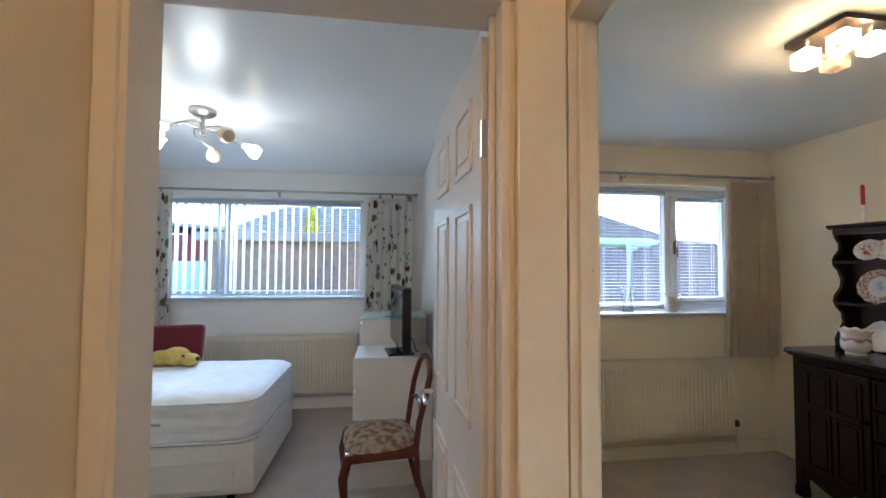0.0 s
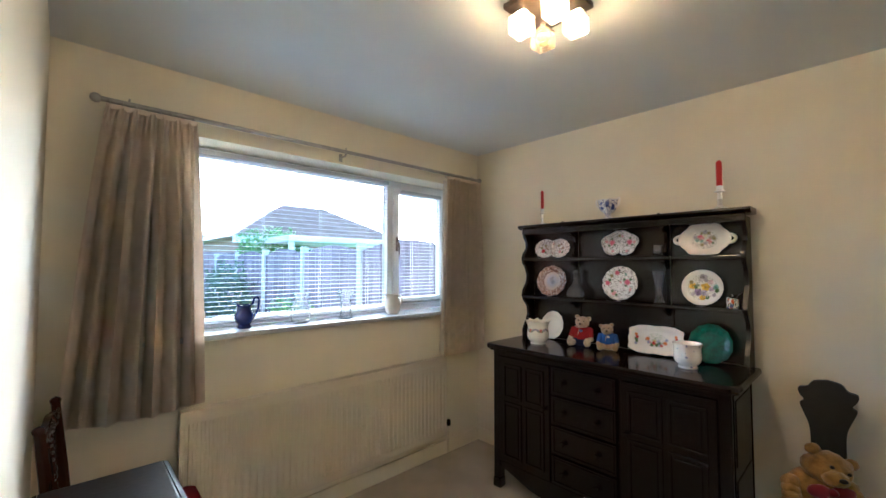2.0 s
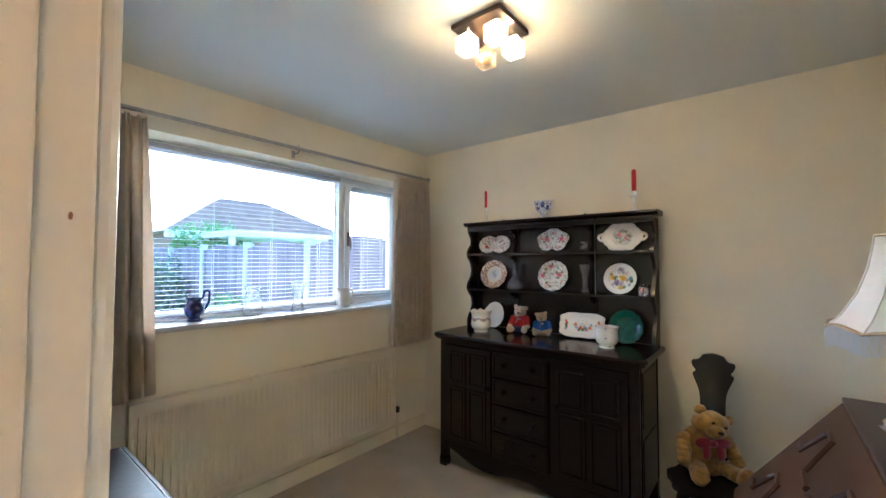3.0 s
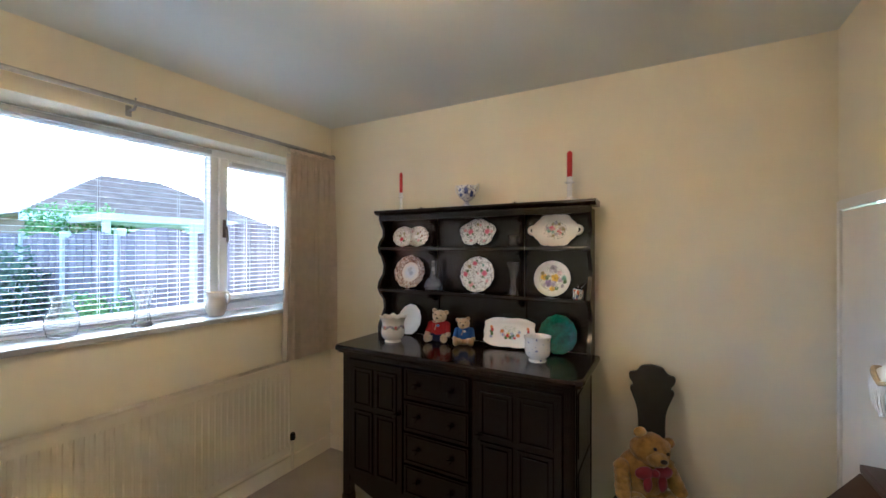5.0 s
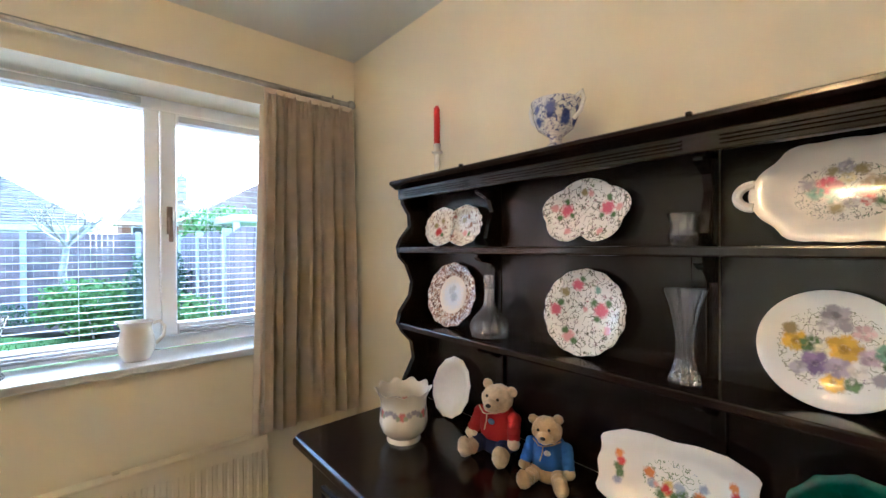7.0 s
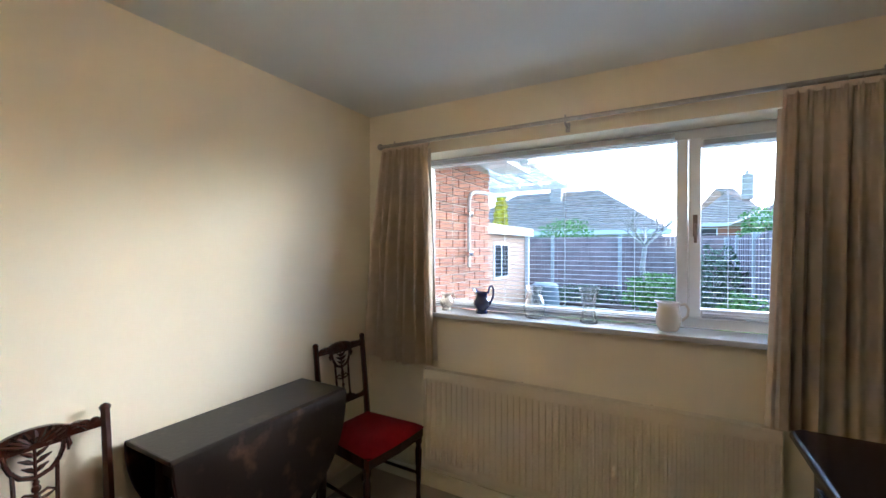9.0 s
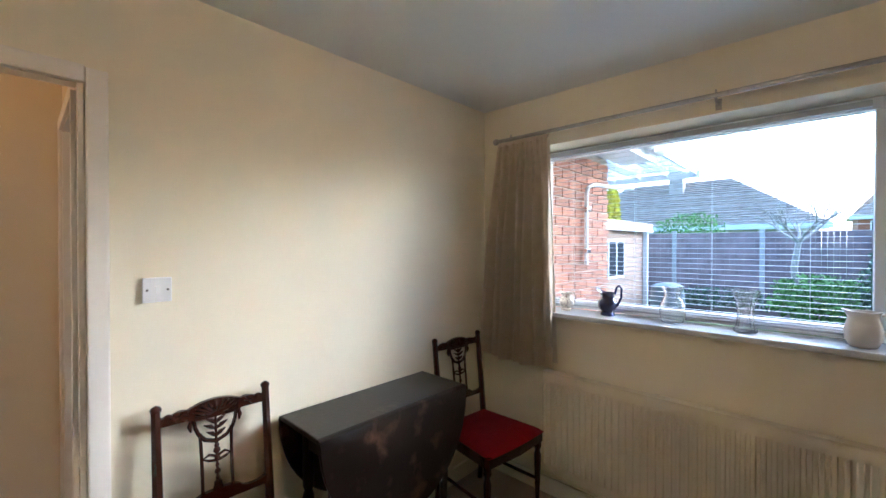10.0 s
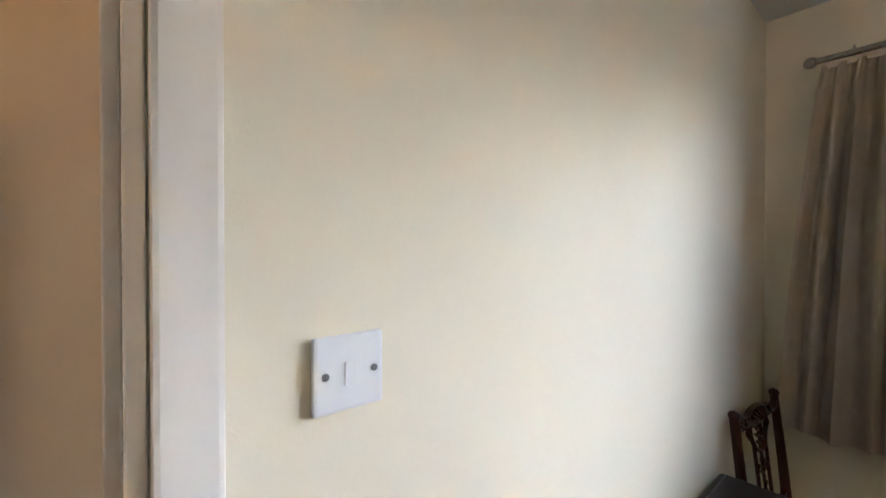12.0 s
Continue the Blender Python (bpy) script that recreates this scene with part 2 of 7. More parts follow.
M_ONYX = mat("cream onyx", (0.72, 0.66, 0.42), 0.18, vary=0.2, scale=9, coat=0.3)
M_SHADE = mat("white fabric lampshade", (0.82, 0.79, 0.76), 0.8, vary=0.03, bump=0.2, bscale=500)
M_BRAID = mat("gold braid", (0.42, 0.30, 0.16), 0.6, vary=0.2, scale=200)
M_FRINGE = mat("white fringe", (0.78, 0.78, 0.80), 0.9, vary=0.05, bump=0.6, bscale=300, stretch=(4, 4, 0.3))
M_SWITCH = mat("white switch plastic", (0.82, 0.82, 0.84), 0.3, vary=0.01)
M_SCREW = mat("dull screw", (0.2, 0.2, 0.2), 0.4, 1.0)
M_LIT = mat("lit bulb", (1.0, 0.58, 0.24), 0.3, emit=32.0, vary=0)
# Amber stands in for warm light reflected from the three lit bulbs.
M_UNLIT = mat("unlit bulb, neighbours' glow in its colour", (0.75, 0.48, 0.20), 0.2, vary=0.02)
M_CUBE = mat("ribbed glass cube", (1.0, 0.90, 0.74), 0.10, trans=0.92, vary=0.02, ior=1.28, bump=0.8, bscale=70)
M_GOLD = mat("gilt frame", (0.55, 0.36, 0.13), 0.35, 0.9, vary=0.35, scale=40, bump=0.8, bscale=90)
M_DARKMETAL = mat("dark brushed metal", (0.20, 0.16, 0.14), 0.32, 1.0, vary=0.12, scale=30)
M_MIRROR = mat("mirror", (0.92, 0.92, 0.92), 0.02, 1.0, vary=0)
M_BLACK = mat("black plastic", (0.012, 0.012, 0.014), 0.25, vary=0.1)
M_SCREEN = mat("black screen", (0.006, 0.006, 0.008), 0.08, vary=0.1)
M_WHITEUNIT = mat("white laminate", (0.80, 0.78, 0.75), 0.3, vary=0.02)
M_MATTRESS = mat("white quilted damask", (0.87, 0.88, 0.90), 0.7, vary=0.05, scale=14, bump=0.5, bscale=60)
M_DIVAN = mat("cream divan cloth", (0.80, 0.78, 0.74), 0.75, vary=0.04, scale=30, bump=0.3, bscale=300)
M_TAG = mat("grey label", (0.35, 0.35, 0.37), 0.6)
M_CUSHION = mat("dark red cushion", (0.12, 0.006, 0.015), 0.85, vary=0.1, bump=0.4, bscale=500, sheen=0.3)
M_YELLOW = mat("yellow plush", (0.66, 0.50, 0.10), 0.95, vary=0.12, scale=40, bump=0.8, bscale=300, sheen=0.4)
M_NOSE = mat("black stitched nose", (0.012, 0.010, 0.010), 0.4)
M_CHAIRFAB = mat("floral tapestry", (0.34, 0.19, 0.10), 0.9, second=(0.62, 0.50, 0.34), mix=(0.42, 0.55), scale=26, bump=0.5, bscale=500)
M_REDWOOD = mat("red mahogany", (0.12, 0.030, 0.016), 0.25, vary=0.35, scale=10, stretch=(1, 1, 0.2), coat=0.2)
M_LEAFCURT = floral("leaf print curtain", (0.82, 0.79, 0.72), {"leaf": [(0.10, 0.03, 0.03), (0.16, 0.15, 0.05), (0.05, 0.05, 0.05)], "flower": [(0.14, 0.02, 0.03), (0.22, 0.19, 0.07), (0.05, 0.02, 0.03), (0.20, 0.17, 0.05)]}, scale=8, leaf=13, size=0.30, leaf_size=0.20, axis_scale=(1.5, 1.5, 0.9), rough=0.85)
SPRIGS = [(0.12, 0.12, 0.09), (0.22, 0.17, 0.18), (0.16, 0.20, 0.10), (0.34, 0.20, 0.22)]
M_TREFOIL = painted("rose chintz china", (0.84, 0.82, 0.78), face_spots((-50, 8, 15, PINK), (58, 8, 15, PINK), (-82, 14, 9, ROSE), (90, 6, 9, ROSE), (-66, -10, 7, LEAFG), (-34, -6, 7, LEAFG), (44, -10, 7, LEAFG), (76, -12, 7, LEAFG), (-50, 30, 7, LEAFG), (62, 32, 7, LEAFG), (-40, -48, 8, ROSE), (46, -50, 8, ROSE), (-5, 50, 8, OLIVE), (12, 46, 7, ROSE)), (72, 0.34, 0.0, 0.4, SPRIGS, (1, 1, 1)))
M_ROSEPLATE = painted("rose chintz plate", (0.84, 0.83, 0.80), face_spots((42, 8, 16, PINK), (-22, 66, 12, PINK), (-78, 0, 13, PINK), (-34, -64, 13, ROSE), (64, -38, 9, ROSE), (-56, 46, 10, OLIVE), (22, 24, 9, LEAFG), (60, 26, 8, LEAFG), (34, -14, 8, LEAFG), (-66, 18, 8, LEAFG), (-8, 82, 7, LEAFG), (-46, -50, 8, LEAFG), (-18, -74, 8, LEAFG), (2, 6, 7, ROSE), (30, 56, 8, TEAL)), (70, 0.33, 0.0, 0.4, SPRIGS, (1, 1, 1)))
BROWNS = [(0.20, 0.09, 0.06), (0.34, 0.19, 0.13), (0.12, 0.06, 0.05), (0.42, 0.24, 0.16)]
M_BROWNCHINA = painted("brown transfer china", (0.78, 0.70, 0.62), face_spots((0, 0, 40, (0.62, 0.68, 0.80)), (6, -6, 14, (0.34, 0.38, 0.48)), (-10, 12, 12, (0.44, 0.46, 0.52)), (2, 24, 9, (0.40, 0.42, 0.46))), (95, 0.66, 0.064, 0.4, BROWNS, (0.0, 1, 1)), tint=0.3)
M_BROWNJUG = painted("brown printed jug", (0.78, 0.72, 0.64), [], (75, 0.42, 0.0, 0.4, [(0.10, 0.08, 0.09), (0.30, 0.20, 0.16)], (1, 1, 1)))
M_DISH = painted("rose sprig china", (0.84, 0.80, 0.75), face_spots((-74, -16, 13, CRIMSON), (-56, -26, 8, LEAFG), (-88, 6, 8, OLIVE), (-60, 22, 9, OLIVE), (-46, 0, 7, (0.30, 0.14, 0.10)), (46, 20, 10, OLIVE), (66, 30, 7, (0.28, 0.14, 0.10)), (80, 4, 8, (0.30, 0.16, 0.10)), (56, -24, 10, ROSE), (78, -28, 7, LEAFG), (2, 34, 7, (0.40, 0.16, 0.14)), (0, -34, 7, (0.36, 0.20, 0.18))), (90, 0.34, 0.0, 0.4, BROWNS, (1, 1, 1)))
M_PLATTER = painted("bouquet china", (0.84, 0.80, 0.72), face_spots(*petals((-20, 12, 15, PINK), (-10, 8, 9, ROSE), (-34, 0, 12, TEAL), (-12, -8, 11, TEAL), (-44, 16, 9, GREYV), (2, 40, 12, GREYV), (-14, 36, 8, OLIVE), (20, 36, 9, OLIVE), (32, 12, 13, (0.42, 0.34, 0.24)), (44, 6, 9, OLIVE), (22, 0, 9, ROSE), (28, -16, 10, CRIMSON), (8, -20, 10, GREYV), (-10, -28, 9, OLIVE), (40, -20, 7, LEAFG), (14, -6, 6, CRIMSON), (4, 24, 10, (0.70, 0.58, 0.30)))), (125, 0.36, 0.0, 0.058, [(0.26, 0.24, 0.20), (0.34, 0.30, 0.32), (0.18, 0.24, 0.16)], (0, 0.9, 1.15)))
M_FRUIT = painted("flower painted plate", (0.82, 0.82, 0.80), face_spots(*petals((14, 4, 20, GOLDY), (-46, 8, 16, GOLDY), (2, -52, 14, GOLDY), (-26, 6, 13, LEAFG), (-26, -10, 10, LEAFG), (-12, -2, 11, (0.72, 0.72, 0.50)), (-20, -26, 18, VIOLET), (8, -28, 15, (0.38, 0.34, 0.46)), (30, -28, 12, (0.70, 0.68, 0.64)), (44, -6, 13, (0.46, 0.36, 0.46)), (62, 4, 13, TEAL), (70, -14, 11, LEAFG), (4, 56, 16, GREYV), (-8, 40, 11, (0.52, 0.50, 0.55)), (16, 40, 9, GREYV), (36, 32, 12, (0.62, 0.44, 0.46)), (-52, 28, 9, OLIVE), (-40, -36, 11, (0.44, 0.42, 0.52)), (56, -38, 9, GREYV), (24, -50, 10, LEAFG))), (110, 0.30, 0.0, 0.07, [(0.26, 0.28, 0.20), (0.40, 0.36, 0.42)], (0, 1, 1)), tint=0.75)
TRAYFLOWERS = [(0.64, 0.22, 0.06), (0.34, 0.38, 0.55), ROSE, LEAFG, (0.64, 0.48, 0.16), LEAFG, (0.40, 0.44, 0.58), CRIMSON, LEAFG]
TRAYROWS = [(52 * math.cos(radians(200 + 14 * i)) + 6, 44 * math.sin(radians(200 + 14 * i)) + 16 - (4 if i % 2 else -5), 10 - 2 * (i % 3), TRAYFLOWERS[i % 9]) for i in range(11)]
TRAYROWS += [(14 * math.cos(2.4 * i) + 4, 12 * math.sin(2.4 * i) - 14, 9, TRAYFLOWERS[(i + 3) % 9]) for i in range(5)]
TRAYROWS += [(side * 104 + 4 * (i % 2), -26 + 13 * i, 8, TRAYFLOWERS[(2 * i + 1) % 9]) for side in (-1, 1) for i in range(5)]
M_TRAY = painted("meadow flower china", (0.84, 0.83, 0.80), face_spots(*TRAYROWS), (95, 0.26, 0.0, 0.05, [(0.18, 0.26, 0.14), (0.36, 0.40, 0.50)], (0, 0.9, 1.2)))
GARLAND = []
for g in range(6):
    ga = radians(230 + 60 * g)
    for da, dz, gr, gc in ((0, 0.088, 0.014, (0.56, 0.18, 0.16)), (-0.30, 0.092, 0.010, GREYV), (0.30, 0.092, 0.010, GREYV), (-0.16, 0.084, 0.008, (0.30, 0.34, 0.24)), (0.16, 0.084, 0.008, (0.30, 0.34, 0.24)), (0.48, 0.098, 0.008, GREYV), (-0.48, 0.098, 0.008, GREYV)):
        GARLAND.append((0.068 * math.cos(ga + da), 0.068 * math.sin(ga + da), dz, gr, gc))
M_JARD = painted("sprigged cream china", (0.82, 0.78, 0.69), GARLAND)
CUPBLUE = [(0.048 * math.cos(radians(g * 40)) * 1.05, 0.048 * math.sin(radians(g * 40)) * 1.05, (0.066, 0.082, 0.096)[(g * 2 + h) % 3], (0.017, 0.012, 0.014)[(g + h) % 3], ((0.05, 0.08, 0.30), (0.12, 0.15, 0.40), (0.03, 0.05, 0.22))[(g + 2 * h) % 3]) for g in range(9) for h in range(2)]
M_WILLOW = painted("blue willow china", (0.80, 0.80, 0.82), CUPBLUE, (85, 0.36, 0.0, 0.4, [(0.04, 0.07, 0.28), (0.14, 0.17, 0.42)], (1, 1, 1)))
M_BOWL = floral("blue sprig bowl china", (0.84, 0.83, 0.79), {"leaf": [(0.36, 0.40, 0.52), (0.45, 0.48, 0.58)], "flower": [(0.34, 0.38, 0.52), (0.83, 0.82, 0.77), (0.83, 0.82, 0.77)]}, scale=30, leaf=60, size=0.17, leaf_size=0.10)
M_IMARI = floral("imari jam pot", (0.80, 0.78, 0.72), {"leaf": [(0.10, 0.16, 0.09), (0.05, 0.06, 0.12)], "flower": [(0.56, 0.12, 0.04), (0.10, 0.12, 0.24), (0.56, 0.20, 0.10)]}, scale=62, leaf=110, size=0.46, leaf_size=0.4)
# outdoors
M_GRASS = mat("lawn", (0.09, 0.18, 0.035), 0.9, vary=0.4, scale=3, bump=0.8, bscale=60)
M_SOIL = mat("soil bed", (0.07, 0.05, 0.035), 0.95, vary=0.4, scale=4, bump=0.8, bscale=30)
M_BRICK = mat("red brick", (0.34, 0.15, 0.09), 0.85, vary=0.25, scale=30, bump=0.5, bscale=120, random_amount=0.28)
M_MORTAR = mat("pale mortar", (0.52, 0.45, 0.38), 0.9, vary=0.1, scale=20, bump=0.5, bscale=200)
M_FENCE = mat("dark fence boards", (0.25, 0.20, 0.21), 0.85, vary=0.3, scale=6, bump=0.5, bscale=40, stretch=(4, 4, 0.5), random_amount=0.2)
M_BACKFENCE = mat("grey brown fence boards", (0.29, 0.22, 0.215), 0.85, vary=0.3, scale=4, bump=0.5, bscale=40, random_amount=0.15)
M_CONC = mat("pale concrete", (0.52, 0.51, 0.48), 0.8, vary=0.12, scale=8, bump=0.4, bscale=80)
M_ROOF = mat("grey brown roof tiles", (0.46, 0.36, 0.32), 0.8, vary=0.25, scale=3, bump=0.5, bscale=20)
M_ROOFG = mat("weathered grey roof tiles", (0.46, 0.39, 0.33), 0.8, vary=0.25, scale=3, bump=0.5, bscale=20)
M_RENDER = mat("pale rendered wall", (0.55, 0.50, 0.44), 0.85, vary=0.1, scale=3)
M_PINKBRICK = mat("pinkish brick", (0.36, 0.24, 0.17), 0.85, vary=0.18, scale=14, bump=0.4, bscale=60)
M_WHITEPL = mat("white plastic trim", (0.74, 0.75, 0.76), 0.4, vary=0.03)
M_BARK = mat("pale bark", (0.42, 0.38, 0.33), 0.85, vary=0.3, scale=12, bump=0.4, bscale=40)
M_CONIFER = mat("golden conifer foliage", (0.55, 0.48, 0.04), 0.8, vary=0.4, scale=8)
M_SHRUB = mat("bright green leaves", (0.13, 0.24, 0.05), 0.7, vary=0.4, scale=6)
M_DKSHRUB = mat("dark green leaves", (0.08, 0.12, 0.06), 0.7, vary=0.4, scale=6)
M_DARKGLASS = mat("dark window glass", (0.03, 0.035, 0.04), 0.08, vary=0.1)
M_BUTT = mat("grey blue water butt", (0.16, 0.19, 0.22), 0.5, vary=0.1)
M_CANOPY = mat("clear ribbed plastic", (0.90, 0.92, 0.94), 0.25, trans=0.8, vary=0.03, bump=0.5, bscale=60)
M_REDSHED = mat("red garage boards", (0.30, 0.06, 0.05), 0.7, vary=0.15)

# ---- mesh helpers ----


def box(bm, x0, y0, z0, x1, y1, z1, bevel=0.0, m=None):
    r = bmesh.ops.create_cube(bm, size=1.0)
    vs = r["verts"]
    for v in vs:
        v.co = Vector((x0 + (v.co.x + 0.5) * (x1 - x0), y0 + (v.co.y + 0.5) * (y1 - y0), z0 + (v.co.z + 0.5) * (z1 - z0)))
    if bevel:
        es = list({e for v in vs for e in v.link_edges})
        r2 = bmesh.ops.bevel(bm, geom=es, offset=bevel, segments=2, profile=0.6, affect="EDGES")
        vs = list({v for f in r2["faces"] for v in f.verts} | {v for v in vs if v.is_valid})
    if m is not None:
        bmesh.ops.transform(bm, matrix=m, verts=[v for v in vs if v.is_valid])
    return vs


def boxbm(*a, **k):
    bm = bmesh.new()
    box(bm, *a, **k)
    return bm


def lathe(bm, profile, seg=28, centre=(0, 0), wave=None, squash=(1, 1)):
    """Turns (radius, z) pairs about z; wave(angle, i, r, z) may return another radius and height."""
    rings = []
    for i, (r, z) in enumerate(profile):
        ring = []
        for s in range(seg):
            a = 2 * math.pi * s / seg
            rr, zz = wave(a, i, r, z) if wave else (r, z)
            ring.append(bm.verts.new((centre[0] + rr * math.cos(a) * squash[0], centre[1] + rr * math.sin(a) * squash[1], zz)))
        rings.append(ring)
    for a, b in zip(rings, rings[1:]):
        for s in range(seg):
            bm.faces.new((a[s], a[(s + 1) % seg], b[(s + 1) % seg], b[s]))
    for ring, flip in ((rings[0], True), (rings[-1], False)):
        if sum((v.co - ring[0].co).length for v in ring) > 1e-5:
            bm.faces.new(ring[::-1] if flip else ring)
    return [v for ring in rings for v in ring]


def tube(bm, pts, r, seg=8, radii=None, closed=False):
    """A round bar along points."""
    rings = []
    n = len(pts)
    pts = [Vector(p) for p in pts]
    side = None
    for i, p in enumerate(pts):
        d = (pts[(i + 1) % n] - pts[i - 1]) if closed else (pts[min(i + 1, n - 1)] - pts[max(i - 1, 0)])
        d.normalize()
        if side is None:
            side = d.orthogonal().normalized()
        side = (side - d * side.dot(d)).normalized()
        up = d.cross(side)
        rr = radii[i] if radii else r
        rings.append([bm.verts.new(p + (side * math.cos(2 * math.pi * s / seg) + up * math.sin(2 * math.pi * s / seg)) * rr) for s in range(seg)])
    pairs = list(zip(rings, rings[1:])) + ([(rings[-1], rings[0])] if closed else [])
    for a, b in pairs:
        for s in range(seg):
            bm.faces.new((a[s], a[(s + 1) % seg], b[(s + 1) % seg], b[s]))
    if not closed:
        bm.faces.new(rings[0][::-1])
        bm.faces.new(rings[-1])


def slab(bm, outline, z0, z1, place=None):
    """Extrudes a flat outline (x, y) from z0 to z1."""
    a = [bm.verts.new((x, y, z0)) for x, y in outline]
    b = [bm.verts.new((x, y, z1)) for x, y in outline]
    bm.faces.new(a[::-1])
    bm.faces.new(b)
    for i in range(len(a)):
        j = (i + 1) % len(a)
        bm.faces.new((a[i], a[j], b[j], b[i]))
    if place is not None:
        bmesh.ops.transform(bm, matrix=place, verts=a + b)


def ball(bm, c, r, sub=2, scale=(1, 1, 1), rough=0.0, m=None):
    res = bmesh.ops.create_icosphere(bm, subdivisions=sub, radius=1.0)
    for v in res["verts"]:
        p = v.co.copy()
        if rough:
            p *= 1 + rough * noise.noise(p * 7 + Vector(c) * 31)
        p = Vector((p.x * scale[0] * r, p.y * scale[1] * r, p.z * scale[2] * r))
        if m is not None:
            p = m @ p
        v.co = p + Vector(c)
    return res["verts"]


def part(name, bm, material, parent=None, label="", smooth=False, m=None, **tags):
    """Links a bmesh as one mesh object under a thing or a part."""
    bmesh.ops.recalc_face_normals(bm, faces=bm.faces)
    me = bpy.data.meshes.new(name)
    bm.to_mesh(me)
    bm.free()
    for q in material if isinstance(material, (list, tuple)) else [material]:
        me.materials.append(q)
    if smooth:
        for f in me.polygons:
            f.use_smooth = True
        me.set_sharp_from_angle(angle=radians(smooth if smooth is not True else 40))
    ob = new(name, me)
    if parent:
        ob.parent = parent
    if m is not None:
        ob.matrix_local = m
    if label or tags:
        tagged(ob, label, **tags)
    return ob


def piece(name, me, parent, m):
    ob = new(name, me)
    ob.parent = parent
    ob.matrix_local = m
    return ob


def mesh_of(bm, *materials):
    bmesh.ops.recalc_face_normals(bm, faces=bm.faces)
    me = bpy.data.meshes.new("piece")
    bm.to_mesh(me)
    bm.free()
    for q in materials:
        me.materials.append(q)
    return me


def thing(name, m, label, category, group=""):
    ob = new(name)
    ob.empty_display_size = 0.1
    ob.matrix_world = m
    return tagged(ob, label, category, group)


def structure(name, bm, material, label, category, smooth=False, parent=None):
    return part(name, bm, material, parent, label, smooth, category=category, kind="structure")


# ---- the building ----
CEIL = 2.4
bm = bmesh.new()
box(bm, -3.5, -1.7, -0.12, 2.93, 4.66, 0.0)
structure("floor", bm, M_CARPET, "beige wall-to-wall carpet", "floor")

bm = bmesh.new()
box(bm, 0.0, 3.0, 0.0, 0.33, 3.28, CEIL)
box(bm, 2.46, 3.0, 0.0, 2.646, 3.28, CEIL)
box(bm, 0.33, 3.0, 0.0, 2.46, 3.28, 1.075)
box(bm, 0.33, 3.0, 2.10, 2.46, 3.28, CEIL)
structure("wall_window", bm, M_CREAM, "cream painted wall with a wide window opening", "wall")
structure("wall_east", boxbm(2.646, 0.065, 0, 2.93, 3.28, CEIL), M_CREAM, "cream painted wall behind the dresser", "wall")
bm = bmesh.new()
box(bm, 0.0, 0.065, 0, 1.84, 0.165, CEIL)
box(bm, 1.84, 0.065, 1.68, 2.646, 0.165, CEIL)
box(bm, 2.60, 0.065, 0, 2.646, 0.165, 1.68)
structure("wall_south", bm, M_CREAM, "cream painted wall with a white cupboard door", "wall")
bm = bmesh.new()
box(bm, -0.06, 0.951, 0, 0.0, 3.28, CEIL)
box(bm, -0.06, 0.20, 2.02, 0.0, 0.951, CEIL)
box(bm, -0.06, -1.6, 0, 0.0, 0.20, CEIL)
structure("wall_west", bm, M_CREAM, "cream painted partition wall with a doorway", "wall")
bm = bmesh.new()
box(bm, -3.4, 0.955, 0, -0.95, 1.06, CEIL)
box(bm, -0.95, 0.955, 2.05, -0.06, 1.06, CEIL)
box(bm, -0.185, 0.955, 0, -0.06, 1.06, 2.05)
structure("wall_bedroom_door", bm, M_HALL, "cream painted hall wall with the bedroom doorway", "wall")
structure("wall_hall_west", boxbm(-1.08, -1.6, 0, -0.985, 0.955, CEIL), M_HALL, "cream painted hall wall", "wall")
structure("wall_hall_south", boxbm(-1.08, -1.7, 0, 0.0, -1.6, CEIL), M_HALL, "cream painted end wall of the hall", "wall")
bm = bmesh.new()
box(bm, -3.4, 4.4, 0, -2.75, 4.66, CEIL)
box(bm, -0.70, 4.4, 0, -0.06, 4.66, CEIL)
box(bm, -2.75, 4.4, 0, -0.70, 4.66, 1.10)
box(bm, -2.75, 4.4, 2.13, -0.70, 4.66, CEIL)
structure("wall_bedroom_window", bm, M_BEDWALL, "pale painted bedroom wall with a wide window", "wall")
structure("wall_bedroom_west", boxbm(-3.5, 0.955, 0, -3.4, 4.66, CEIL), M_BEDWALL, "pale painted bedroom wall", "wall")
structure("wall_bedroom_east", boxbm(-0.085, 1.06, 0, -0.0605, 4.4, CEIL), M_BEDWALL, "pale blue-grey bedroom wall beside the open door", "wall")
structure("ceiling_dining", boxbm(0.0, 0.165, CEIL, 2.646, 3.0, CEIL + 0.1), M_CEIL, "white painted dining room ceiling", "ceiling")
structure("ceiling_bedroom", boxbm(-3.4, 1.06, CEIL, -0.0855, 4.4, CEIL + 0.1), M_BEDCEIL, "white painted bedroom ceiling", "ceiling")
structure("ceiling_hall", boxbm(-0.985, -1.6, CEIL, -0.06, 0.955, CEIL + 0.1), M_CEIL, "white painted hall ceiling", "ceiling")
structure("roof_deck", boxbm(-3.5, -1.7, CEIL + 0.101, 2.93, 4.66, CEIL + 0.2), M_ROOF, "roof over the bungalow", "roof")

bm = bmesh.new()
box(bm, 2.632, 0.165, 0, 2.646, 3.0, 0.10, 0.003)
box(bm, 0.0, 2.986, 0, 2.632, 3.0, 0.10, 0.003)
box(bm, 0.0, 1.012, 0, 0.014, 2.986, 0.10, 0.003)
structure("baseboard", bm, M_CREAM, "cream painted skirting board", "skirting")
bm = bmesh.new()
box(bm, -3.4, 4.385, 0, -0.0855, 4.4, 0.12, 0.003)
structure("baseboard_bedroom", bm, M_GLOSS, "white bedroom skirting board", "skirting")


